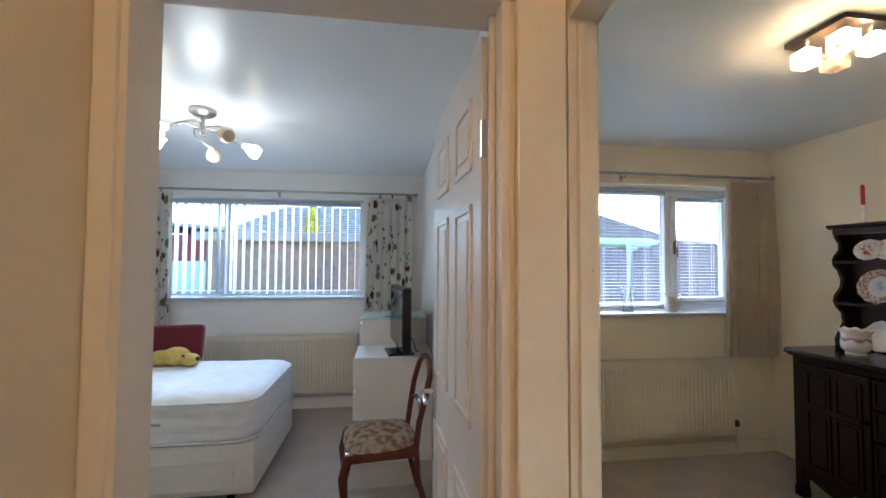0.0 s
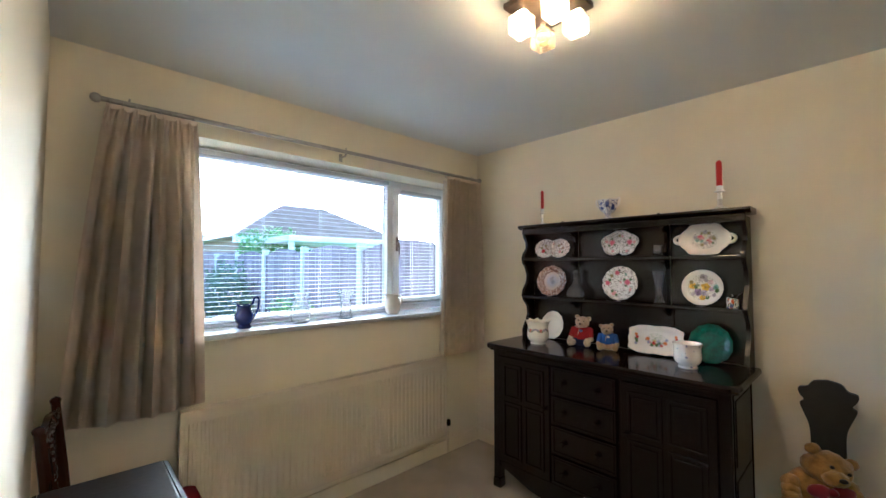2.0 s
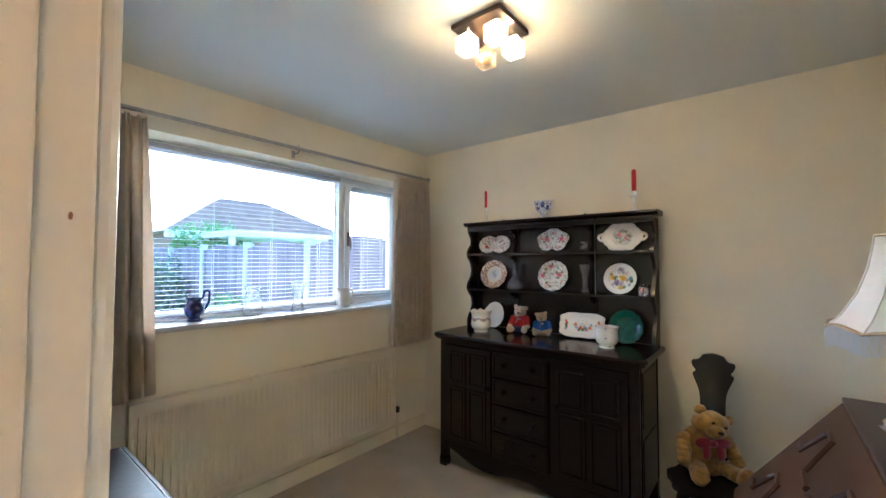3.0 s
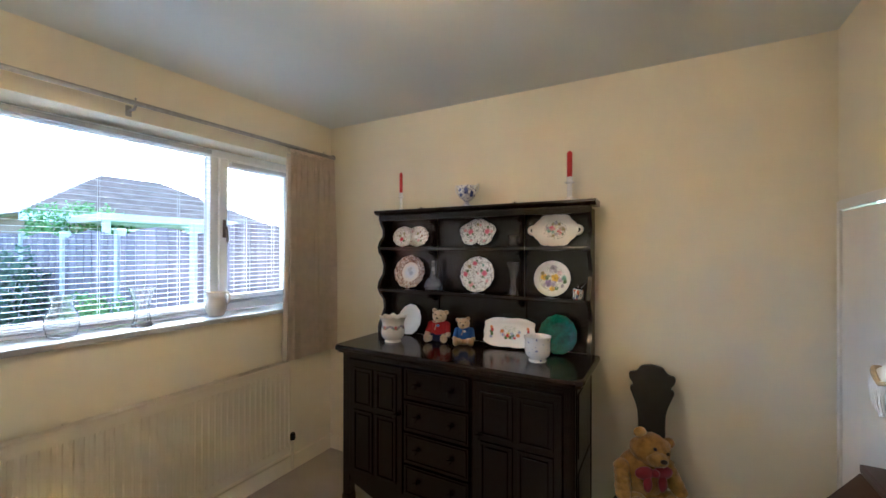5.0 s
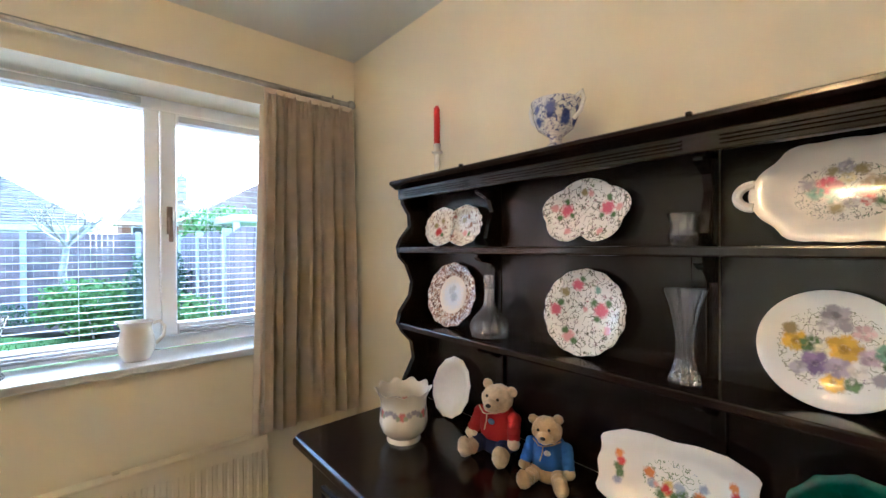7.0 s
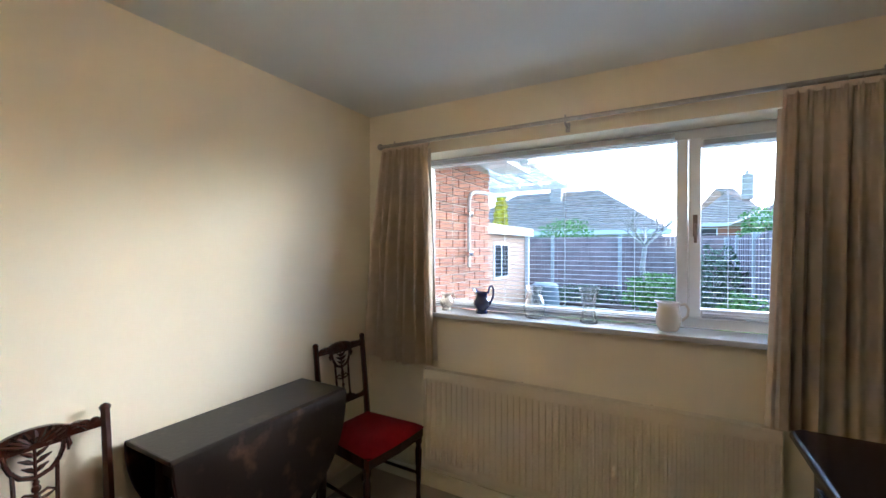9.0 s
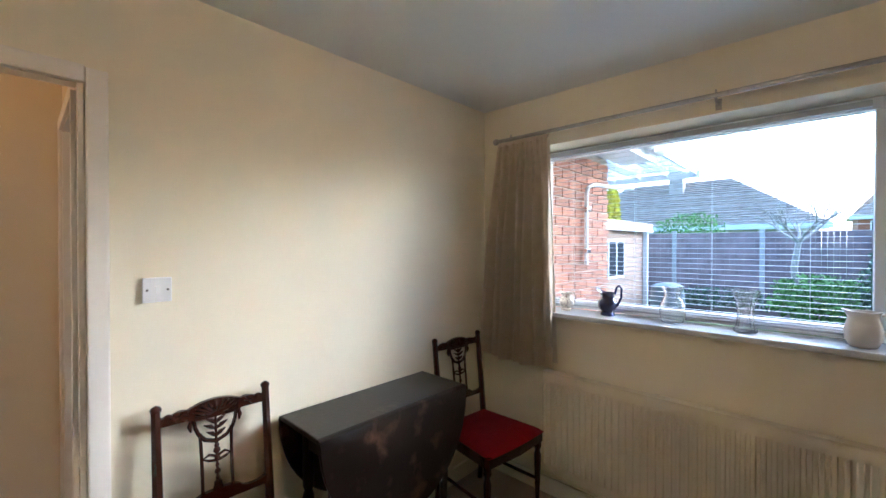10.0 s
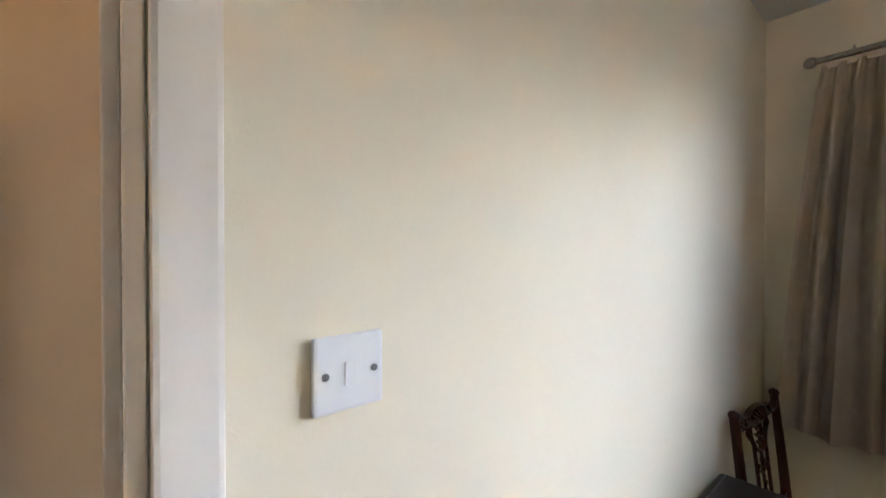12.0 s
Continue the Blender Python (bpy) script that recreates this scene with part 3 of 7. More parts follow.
def door_frame(name, bm_parts, label):
    ob = tagged(new(name), label, "door frame", kind="structure")
    for nm, bmx in bm_parts:
        part(nm, bmx, M_GLOSS, ob)
    return ob


# lining and architraves of the dining room doorway
bm = bmesh.new()
box(bm, -0.062, 0.934, 0, 0.002, 0.9505, 2.018, 0.002)
bm2 = bmesh.new()
box(bm2, -0.045, 0.920, 0, -0.028, 0.934, 1.985, 0.002)
bm3 = bmesh.new()
box(bm3, 0.0005, 0.952, 0, 0.018, 1.008, 2.052, 0.006)
bm4 = bmesh.new()
box(bm4, 0.0005, 0.192, 2.002, 0.018, 0.952, 2.058, 0.006)
bm5 = bmesh.new()
box(bm5, -0.062, 0.2005, 2.0, 0.002, 0.934, 2.0195, 0.002)
bm6 = bmesh.new()
box(bm6, -0.062, 0.2005, 0, 0.002, 0.217, 2.0, 0.002)
bm7 = bmesh.new()
ball(bm7, (-0.010, 0.9338, 1.459), 0.0017, 2, (0.7, 0.12, 1.5), 0.3)
frame_dining = door_frame("door_frame_dining", [("lining", bm), ("door_stop", bm2), ("architrave", bm3), ("head_architrave", bm4), ("head_lining", bm5), ("lining", bm6)], "white gloss painted doorway frame, open into the dining room")
part("paint_chip", bm7, mat("bare brown wood", (0.26, 0.12, 0.08), 0.8), frame_dining, "small chip of bare brown wood")

# frame of the bedroom doorway
bm = boxbm(-0.205, 0.950, 0, -0.1855, 1.065, 2.035, 0.002)
bm2 = boxbm(-0.176, 0.932, 0, -0.066, 0.9545, 2.10, 0.006)
bm3 = boxbm(-0.9495, 0.950, 0, -0.930, 1.065, 2.035, 0.002)
bm4 = boxbm(-0.984, 0.937, 0, -0.943, 0.9545, 2.095, 0.006)
bm5 = boxbm(-0.949, 0.950, 2.035, -0.186, 1.065, 2.0495, 0.002)
bm6 = boxbm(-0.943, 0.937, 2.04, -0.177, 0.9545, 2.095, 0.006)
bm7 = boxbm(-0.2175, 1.000, 0, -0.2055, 1.020, 2.034, 0.002)
frame_bed = door_frame("door_frame_bedroom", [("lining", bm), ("architrave", bm2), ("lining", bm3), ("architrave", bm4), ("head_lining", bm5), ("head_architrave", bm6), ("door_stop", bm7)], "white gloss painted frame of the bedroom doorway")


def bedroom_door():
    """A white six-panel door, opened into the bedroom; local x runs from hinge to latch."""
    W, H, T = 0.69, 2.015, 0.038
    d = tagged(new("door_1"), "white six-panel bedroom door standing open", "door", kind="structure")
    ang = math.degrees(math.atan2(0.675, -0.034))
    d.matrix_world = pose(-0.202, 1.068, 0.008, 0, 0, ang)
    part("leaf", boxbm(0, -T / 2, 0, W, T / 2, H, 0.002), M_GLOSS, d)
    for x0, x1 in ((0.085, 0.285), (0.395, 0.600)):
        for z0, z1 in ((0.20, 0.86), (1.04, 1.62), (1.71, 1.90)):
            for s in (-1, 1):
                q = bmesh.new()
                box(q, x0, -0.006, z0, x1, 0.006, z0 + 0.02, 0.004)
                box(q, x0, -0.006, z1 - 0.02, x1, 0.006, z1, 0.004)
                box(q, x0, -0.006, z0, x0 + 0.02, 0.006, z1, 0.004)
                box(q, x1 - 0.02, -0.006, z0, x1, 0.006, z1, 0.004)
                box(q, x0 + 0.04, -0.005, z0 + 0.04, x1 - 0.04, 0.005, z1 - 0.04, 0.004)
                part("panel", q, M_GLOSS, d, m=pose(0, s * T / 2, 0))
    for s in (-1, 1):
        q = bmesh.new()
        box(q, W - 0.075, -0.004, 0.87, W - 0.035, 0.004, 1.04, 0.002)
        tube(q, [(W - 0.055, 0, 0.97), (W - 0.055, s * 0.045, 0.97), (W - 0.075, s * 0.052, 0.97), (W - 0.165, s * 0.05, 0.965)], 0.009, 8)
        part("handle", q, M_CHROME, d, "chrome lever handle", smooth=True, m=pose(0, s * (T / 2 + 0.004), 0))
    for z in (0.2, 1.72):
        part("hinge", boxbm(-0.004, -0.022, z, 0.012, 0.022, z + 0.09, 0.002), M_CHROME, d, "steel butt hinge")


bedroom_door()

# low cupboard door in the south wall
cup = tagged(new("door_2"), "white flush cupboard door in a white surround", "cupboard door", kind="structure")
part("architrave", boxbm(2.598, 0.1655, 0, 2.630, 0.176, 1.688, 0.004), M_GLOSS, cup)
part("head_architrave", boxbm(1.80, 0.1655, 1.652, 2.597, 0.177, 1.690, 0.004), M_GLOSS, cup)
part("architrave", boxbm(1.80, 0.1655, 0, 1.85, 0.176, 1.651, 0.004), M_GLOSS, cup)
part("leaf", boxbm(1.852, 0.12, 0.01, 2.596, 0.168, 1.646, 0.002), M_GLOSS, cup)
for z in (0.25, 1.35):
    part("hinge", boxbm(2.588, 0.168, z, 2.600, 0.178, z + 0.08, 0.002), M_GLOSS, cup)


def window(name, label, x0, x1, y, z0, z1, bars, face, sill):
    """A white window: frame bars, mullions, panes; an inner casement where bars say so."""
    w = tagged(new(name), label, "window", kind="structure")
    f = 0.05
    for nm, a in (("frame_head", (x0, y, z1 - f, x1, y + 0.06, z1)), ("frame_foot", (x0, y, z0, x1, y + 0.06, z0 + f)), ("frame_side", (x0, y, z0 + f, x0 + f, y + 0.06, z1 - f)), ("frame_side", (x1 - f, y, z0 + f, x1, y + 0.06, z1 - f))):
        part(nm, boxbm(*a, 0.006), M_UPVC, w)
    cuts = [x0 + f, *[c for b in bars for c in b], x1 - f]
    for b in bars:
        part("mullion", boxbm(b[0], y - 0.004, z0 + f, b[1], y + 0.064, z1 - f, 0.006), M_UPVC, w)
    for i in range(0, len(cuts), 2):
        a, b = cuts[i], cuts[i + 1]
        q = boxbm(a - 0.004, y + 0.028, z0 + f - 0.004, b + 0.004, y + 0.032, z1 - f + 0.004)
        g = part("pane", q, M_GLASS, w)
        g.visible_shadow = False
    return w


win = window("window_1", "wide white window with a large fixed pane and a side casement", 0.33, 2.46, 3.19, 1.105, 2.10, [(1.835, 1.885)], 1, True)
q = bmesh.new()
for a in ((1.887, 3.175, 1.157, 1.94, 3.225, 2.048), (2.36, 3.175, 1.157, 2.408, 3.225, 2.048), (1.94, 3.175, 1.157, 2.36, 3.225, 1.205), (1.94, 3.175, 2.0, 2.36, 3.225, 2.048)):
    box(q, *a, 0.006)
sash = part("casement", q, M_UPVC, win)
q = bmesh.new()
box(q, 1.905, 3.163, 1.56, 1.925, 3.175, 1.67, 0.003)
tube(q, [(1.915, 3.17, 1.62), (1.915, 3.145, 1.62), (1.915, 3.138, 1.60), (1.915, 3.136, 1.53)], 0.008, 8)
part("handle", q, M_DARKMETAL, sash, "dark metal window handle", smooth=True)
structure("window_sill", boxbm(0.30, 2.955, 1.076, 2.47, 3.19, 1.104, 0.008), M_SILL, "white painted window sill", "window sill")
bwin = window("window_2", "wide white bedroom window", -2.75, -0.70, 4.56, 1.13, 2.13, [(-2.14, -2.07)], 1, True)
structure("window_sill_bedroom", boxbm(-2.78, 4.36, 1.10, -0.67, 4.56, 1.128, 0.008), M_SILL, "white bedroom window sill", "window sill")


# ---- dining room: window dressing ----


def curtain(name, m, top, bottom, z0, z1, folds, depth, material, label, sag=0.0, lining=None):
    """A pencil-pleated curtain: local x across, y towards the room is negative; pleats tight at the head."""
    c = thing(name, m, label, "curtain", "curtains of the room")
    nx, nz = folds * 12, 34
    bm = bmesh.new()
    rows = []
    rnd = random.Random(folds)
    ph = [rnd.uniform(-1, 1) for _ in range(folds * 2 + 4)]
    cuts = [0.0]
    for _ in range(folds):
        cuts.append(cuts[-1] + rnd.uniform(0.6, 1.5))
    cuts = [c_ / cuts[-1] for c_ in cuts]
    for j in range(nz + 1):
        t = j / nz
        row = []
        for i in range(nx + 1):
            u = i / nx
            fl = t ** 0.8
            x = (top[0] + u * (top[1] - top[0])) * (1 - fl) + (bottom[0] + u * (bottom[1] - bottom[0])) * fl
            s_ = max(q_ for q_ in range(folds) if cuts[q_] <= u + 1e-9)
            k = (u - cuts[s_]) / (cuts[s_ + 1] - cuts[s_])
            p = ph[s_]
            w = math.cos(2 * math.pi * (k + 0.12 * p * math.sin(math.pi * k) * (1 + t)))
            w = math.copysign(abs(w) ** (0.75 if w > 0 else 1.2), w)
            swing = 0.6 + 0.4 * math.sin(3.0 * t + p * 3)
            amp = depth * (0.22 + 0.78 * min(1, t * 2.2)) * (0.75 + 0.45 * p * swing)
            y = -amp * w - 0.25 * depth * math.sin(6 * math.pi * u + 2.2 * t + p) * min(1, t * 2) - 0.014
            if t < 0.07:
                y += 0.005 * math.sin(2 * math.pi * u * folds * 3)
            z = z1 + (z0 - z1) * t + (sag * (abs(u - 0.5) * 2) ** 2 + 0.008 * w) * t
            row.append(bm.verts.new((x + 0.014 * t * p * math.sin(math.pi * k), y, z)))
        rows.append(row)
    for a, b in zip(rows, rows[1:]):
        for i in range(nx):
            bm.faces.new((a[i], a[i + 1], b[i + 1], b[i]))
    bmesh.ops.solidify(bm, geom=bm.faces[:], thickness=0.003)
    part("cloth", bm, material, c, smooth=60)
    if lining:
        bm = bmesh.new()
        box(bm, bottom[0] + lining[0], -0.004, z0 + 0.004, bottom[0] + lining[1], 0.0, z1 - 0.06)
        for v in bm.verts:
            t = (z1 - v.co.z) / (z1 - z0)
            v.co.x += (1 - t) * (top[0] - bottom[0])
        part("lining", bm, M_LINING, c, "pale lining at the edge")
    # Unseen flat sheet added as lining, so that daylight doesn't pass the thin cloth.
    bm = bmesh.new()
    box(bm, 0.0, 0.040, z0 + 0.03, 1.0, 0.043, z1 - 0.01)
    for v in bm.verts:
        t = (z1 - v.co.z) / (z1 - z0)
        a0, a1 = top[0] * (1 - t) + bottom[0] * t + 0.015, top[1] * (1 - t) + bottom[1] * t - 0.015
        v.co.x = a0 + (a1 - a0) * v.co.x
    part("back_lining", bm, M_LINING, c, "unseen flat lining added behind the cloth to block daylight")
    q = bmesh.new()
    box(q, top[0], -0.018, z1 - 0.012, top[1], -0.010, z1 + 0.012, 0.003)
    part("heading_tape", q, material, c)
    for i in range(folds + 1):
        x = top[0] + 0.012 + (top[1] - top[0] - 0.024) * i / folds
        q = bmesh.new()
        tube(q, [(x, 0.018 * math.cos(a) + 0.0, z1 + 0.018 + 0.018 * math.sin(a)) for a in [2 * math.pi * s / 12 for s in range(12)]], 0.0022, 6, closed=True)
        part("ring", q, M_BRASS, c, smooth=True)
    return c


def curtain_rod(name, x0, x1, y, z, wall_y, brackets, label, r=0.011):
    c = thing(name, pose(0, 0, 0), label, "curtain rod")
    q = bmesh.new()
    tube(q, [(x0, y, z), ((x0 + x1) / 2, y, z), (x1, y, z)], r, 12)
    part("rod", q, M_BRASS, c, smooth=True)
    for x, s in ((x0, -1), (x1, 1)):
        q = bmesh.new()
        ball(q, (x + s * 0.014, y, z), 0.021, 2)
        part("finial", q, M_BRASS, c, smooth=True)
    for x in brackets:
        q = bmesh.new()
        tube(q, [(x, wall_y, z - 0.025), (x, y + 0.01, z - 0.025), (x, y, z - 0.012)], 0.006, 8)
        box(q, x - 0.012, wall_y - 0.006, z - 0.05, x + 0.012, wall_y, z, 0.002)
        tube(q, [(x, y, z + 0.011), (x, y, z + 0.024)], 0.004, 6)
        part("bracket", q, M_BRASS, c, smooth=True)
    return c


curtain_rod("curtain_rod", 0.160, 2.575, 2.93, 2.163, 3.0, (0.26, 1.335, 2.5), "dark metal curtain rod with ball ends")
curtain("curtain", pose(0, 2.93, 0), (0.18, 0.52), (0.06, 0.575), 0.775, 2.133, 7, 0.058, M_CURT, "taupe pencil-pleat curtain, drawn back, hanging over the radiator", sag=0.02)
curtain("curtain", pose(0, 2.93, 0), (2.20, 2.585), (2.16, 2.60), 0.765, 2.133, 8, 0.036, M_CURT, "taupe pencil-pleat curtain, drawn back beside the dresser", lining=(-0.012, 0.055))


def blind(x0, x1, y, z0, z1, label, pitch=0.0258):
    """A venetian blind with its slats turned level."""
    b = thing("venetian_blind", pose(0, 0, 0), label, "blind", "venetian blinds on the window")
    part("head_rail", boxbm(x0, y - 0.012, z1, x1, y + 0.014, z1 + 0.026, 0.002), M_SLAT, b)
    part("bottom_rail", boxbm(x0, y - 0.010, z0, x1, y + 0.010, z0 + 0.010, 0.003), M_SLAT, b)
    q = bmesh.new()
    rows = []
    for yy, dz in ((-0.0075, -0.0006), (-0.0025, 0.0004), (0.0025, 0.0004), (0.0075, -0.0006)):
        rows.append([(q.verts.new((x, yy, dz)), q.verts.new((x, yy, dz + 0.0007))) for x in (0, x1 - x0)])
    for a, c in zip(rows, rows[1:]):
        q.faces.new((a[0][1], a[1][1], c[1][1], c[0][1]))
        q.faces.new((a[0][0], c[0][0], c[1][0], a[1][0]))
    q.faces.new((rows[0][0][0], rows[0][1][0], rows[0][1][1], rows[0][0][1]))
    q.faces.new((rows[-1][0][1], rows[-1][1][1], rows[-1][1][0], rows[-1][0][0]))
    me = mesh_of(q, M_SLAT)
    n = int((z1 - z0 - 0.02) / pitch)
    for i in range(n):
        piece("slat", me, b, pose(x0, y, z0 + 0.022 + i * pitch, 2 + random.uniform(-2, 2), 0, 0))
    k = 4 if x1 - x0 > 1 else 2
    for i in range(k):
        x = x0 + (x1 - x0) * (i + 0.5) / k
        q = bmesh.new()
        for yy in (-0.0125, 0.0125):
            tube(q, [(x, y + yy, z0), (x, y + yy, (z0 + z1) / 2), (x, y + yy, z1)], 0.0007, 4)
        part("ladder_cord", q, M_CORD, b)
    return b


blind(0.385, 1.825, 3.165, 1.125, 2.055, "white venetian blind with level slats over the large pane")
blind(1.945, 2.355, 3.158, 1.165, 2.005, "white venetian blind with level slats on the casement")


def radiator(name, m, w, h, label):
    """A fluted single-panel radiator; local x along the wall, y = 0 the wall, -y the room."""
    r = thing(name, m, label, "radiator")
    bm = bmesh.new()
    n = max(6, int(w / 0.0345))
    p = []
    step = w / n
    for i in range(n):
        x = i * step
        p += [(x + step * 0.06, -0.078), (x + step * 0.36, -0.078), (x + step * 0.48, -0.070), (x + step * 0.84, -0.070), (x + step * 0.96, -0.078)]
    front = [(0.0, -0.074)] + p + [(w, -0.074)]
    zs = [(0.0, 0.006), (0.02, 0.0), (0.05, 0.0), (0.07, 1.0), (h - 0.07, 1.0), (h - 0.05, 0.0), (h - 0.02, 0.0), (h, 0.006)]
    grid = []
    for z, f in zs:
        flute = 1.0 if f == 1.0 else 0.0
        grid.append([bm.verts.new((x, (-0.078 + (y + 0.078) * flute) + (f if f != 1.0 else 0), z)) for x, y in front])
    for a, b in zip(grid, grid[1:]):
        for i in range(len(front) - 1):
            bm.faces.new((a[i], a[i + 1], b[i + 1], b[i]))
    box(bm, 0.0, -0.062, 0.0, w, -0.052, h)
    part("front_panel", bm, M_RAD, r, smooth=30)
    part("top_grille", boxbm(-0.002, -0.08, h, w + 0.002, -0.030, h + 0.010, 0.003), M_RAD, r)
    for x in (-0.004, w - 0.002):
        part("side_panel", boxbm(x, -0.076, 0.01, x + 0.006, -0.03, h, 0.002), M_RAD, r)
    part("back_panel", boxbm(0.01, -0.048, 0.0, w - 0.01, -0.030, h - 0.01), M_RAD, r)
    for x in (w * 0.35, w * 0.72):
        part("clip", boxbm(x, -0.05, h + 0.010, x + 0.02, -0.034, h + 0.017, 0.002), M_RAD, r)
    for x in (0.2, w - 0.2):
        part("wall_bracket", boxbm(x, -0.030, 0.05, x + 0.03, 0.0, h - 0.05), M_RAD, r)
    q = bmesh.new()
    tube(q, [(w, -0.045, 0.055), (w + 0.035, -0.045, 0.055), (w + 0.05, -0.045, 0.04), (w + 0.05, -0.045, -0.14)], 0.008, 8)
    part("pipe", q, M_RAD, r, smooth=True)
    q = bmesh.new()
    lathe(q, [(0.0, 0.0), (0.016, 0.0), (0.018, 0.01), (0.018, 0.035), (0.012, 0.045), (0.0, 0.045)], 14)
    part("valve", q, M_BLACK, r, "black valve cap", smooth=True, m=pose(w + 0.05, -0.045, 0.06))
    return r


radiator("radiator", pose(0.49, 3.0, 0.165), 1.715, 0.585, "wide cream fluted radiator under the window")

# ---- dresser ----


def carcass(d):
    """The lower cupboard of the dresser, seen from x = 2.13 (front) to 2.62 (back)."""
    X0, X1, Y0, Y1 = 2.185, 2.62, 1.125, 2.445
    bm = bmesh.new()
    box(bm, X0 + 0.012, Y0, 0.17, X1, Y1, 0.895, 0.003)
    body = part("body", bm, M_OAK, d)
    bm = bmesh.new()
    o = []
    a0, a1, b0, b1 = 2.130, 2.628, 1.085, 2.475
    for cx, cy, s in ((a0 + 0.07, b0 + 0.07, math.pi), ):
        o += [(cx + 0.07 * math.cos(s + math.pi / 2 * i / 8), cy + 0.07 * math.sin(s + math.pi / 2 * i / 8)) for i in range(9)]
    o += [(a1, b0), (a1, b1), (a0 + 0.02, b1), (a0, b1 - 0.02)]
    cx, cy = sum(p[0] for p in o) / len(o), sum(p[1] for p in o) / len(o)
    loops = []
    for inset, z in ((0.014, 0.8955), (0.012, 0.904), (0.003, 0.909), (0.0, 0.915), (0.0, 0.926), (0.003, 0.933), (0.009, 0.938)):
        loops.append([bm.verts.new((x + (inset if x < cx else 0), y + (inset if y < cy else -inset), z)) for x, y in o])
    for a, b in zip(loops, loops[1:]):
        for i in range(len(o)):
            bm.faces.new((a[i], a[(i + 1) % len(o)], b[(i + 1) % len(o)], b[i]))
    bm.faces.new(loops[0][::-1])
    bm.faces.new(loops[-1])
    part("worktop", bm, M_OAKTOP, d, "polished dark top with rounded corner")
    # corner posts and feet
    for y in (Y0, Y1 - 0.05):
        for x in (X0, X1 - 0.05):
            bm = bmesh.new()
            box(bm, x, y, 0.06, x + 0.05, y + 0.05, 0.895, 0.004)
            box(bm, x - 0.006, y - 0.004, 0.0, x + 0.054, y + 0.054, 0.06, 0.008)
            part("corner_post", bm, M_OAK, d)
    # apron with a shaped lower edge
    n = 40
    out = [(Y0 + 0.05, 0.175)] + [(Y0 + 0.05 + (Y1 - Y0 - 0.10) * i / n, 0.075 + 0.045 * (abs(2 * i / n - 1) ** 3) + 0.022 * math.cos(4 * math.pi * i / n)) for i in range(n + 1)] + [(Y1 - 0.05, 0.175)]
    bm = bmesh.new()
    slab(bm, out, 0, 0.018, Matrix(((0, 0, 1, X0 + 0.006), (1, 0, 0, 0), (0, 1, 0, 0), (0, 0, 0, 1))))
    part("apron", bm, M_OAK, d)
    part("top_rail", boxbm(X0 - 0.002, Y0 + 0.05, 0.862, X0 + 0.02, Y1 - 0.05, 0.895, 0.004), M_OAK, d)

    def knob(parent, y, z):
        q = bmesh.new()
        lathe(q, [(0.0, 0), (0.007, 0.0), (0.006, 0.012), (0.013, 0.018), (0.015, 0.024), (0.012, 0.030), (0.0, 0.032)], 14)
        part("knob", q, M_OAKTOP, parent, "turned wooden knob", smooth=True, m=Matrix.Translation((X0 - 0.010, y, z)) @ pose(0, 0, 0, 0, -90, 0))

    def framed(parent, y0, y1, z0, z1, nm="raised_panel"):
        q = bmesh.new()
        f = 0.014
        for a in ((y0, z0, y1, z0 + f), (y0, z1 - f, y1, z1), (y0, z0 + f, y0 + f, z1 - f), (y1 - f, z0 + f, y1, z1 - f)):
            box(q, X0 - 0.016, a[0], a[1], X0 - 0.008, a[2], a[3], 0.003)
        box(q, X0 - 0.014, y0 + 0.024, z0 + 0.024, X0 - 0.008, y1 - 0.024, z1 - 0.024, 0.004)
        part(nm, q, M_OAK, parent)

    for y0, y1, ky in ((2.02, 2.39, 2.05), (1.18, 1.60, 1.57)):
        door = part("door", boxbm(X0 - 0.008, y0, 0.185, X0 + 0.012, y1, 0.855, 0.003), M_OAK, d)
        mid = (y0 + y1) / 2
        for a, b in ((y0 + 0.035, mid - 0.012), (mid + 0.012, y1 - 0.035)):
            framed(door, a, b, 0.60, 0.815)
            framed(door, a, b, 0.225, 0.575)
        knob(door, ky, 0.60)
    for i in range(4):
        z1 = 0.857 - i * 0.170
        dr = part("drawer", boxbm(X0 - 0.012, 1.625, z1 - 0.158, X0 + 0.012, 2.005, z1, 0.003), M_OAK, d)
        q = bmesh.new()
        for a in ((1.635, z1 - 0.148, 1.995, z1 - 0.138), (1.635, z1 - 0.02, 1.995, z1 - 0.010), (1.635, z1 - 0.138, 1.645, z1 - 0.02), (1.985, z1 - 0.138, 1.995, z1 - 0.02)):
            box(q, X0 - 0.018, a[0], a[1], X0 - 0.011, a[2], a[3], 0.003)
        part("moulding", q, M_OAK, dr)
        for y in (1.725, 1.925):
            knob(dr, y, z1 - 0.08)
    # end panel, seen beside the corner posts
    for z0, z1 in ((0.22, 0.50), (0.56, 0.85)):
        part("end_panel", boxbm(2.25, Y0 - 0.004, z0, 2.56, Y0 + 0.004, z1, 0.004), M_OAK, d)


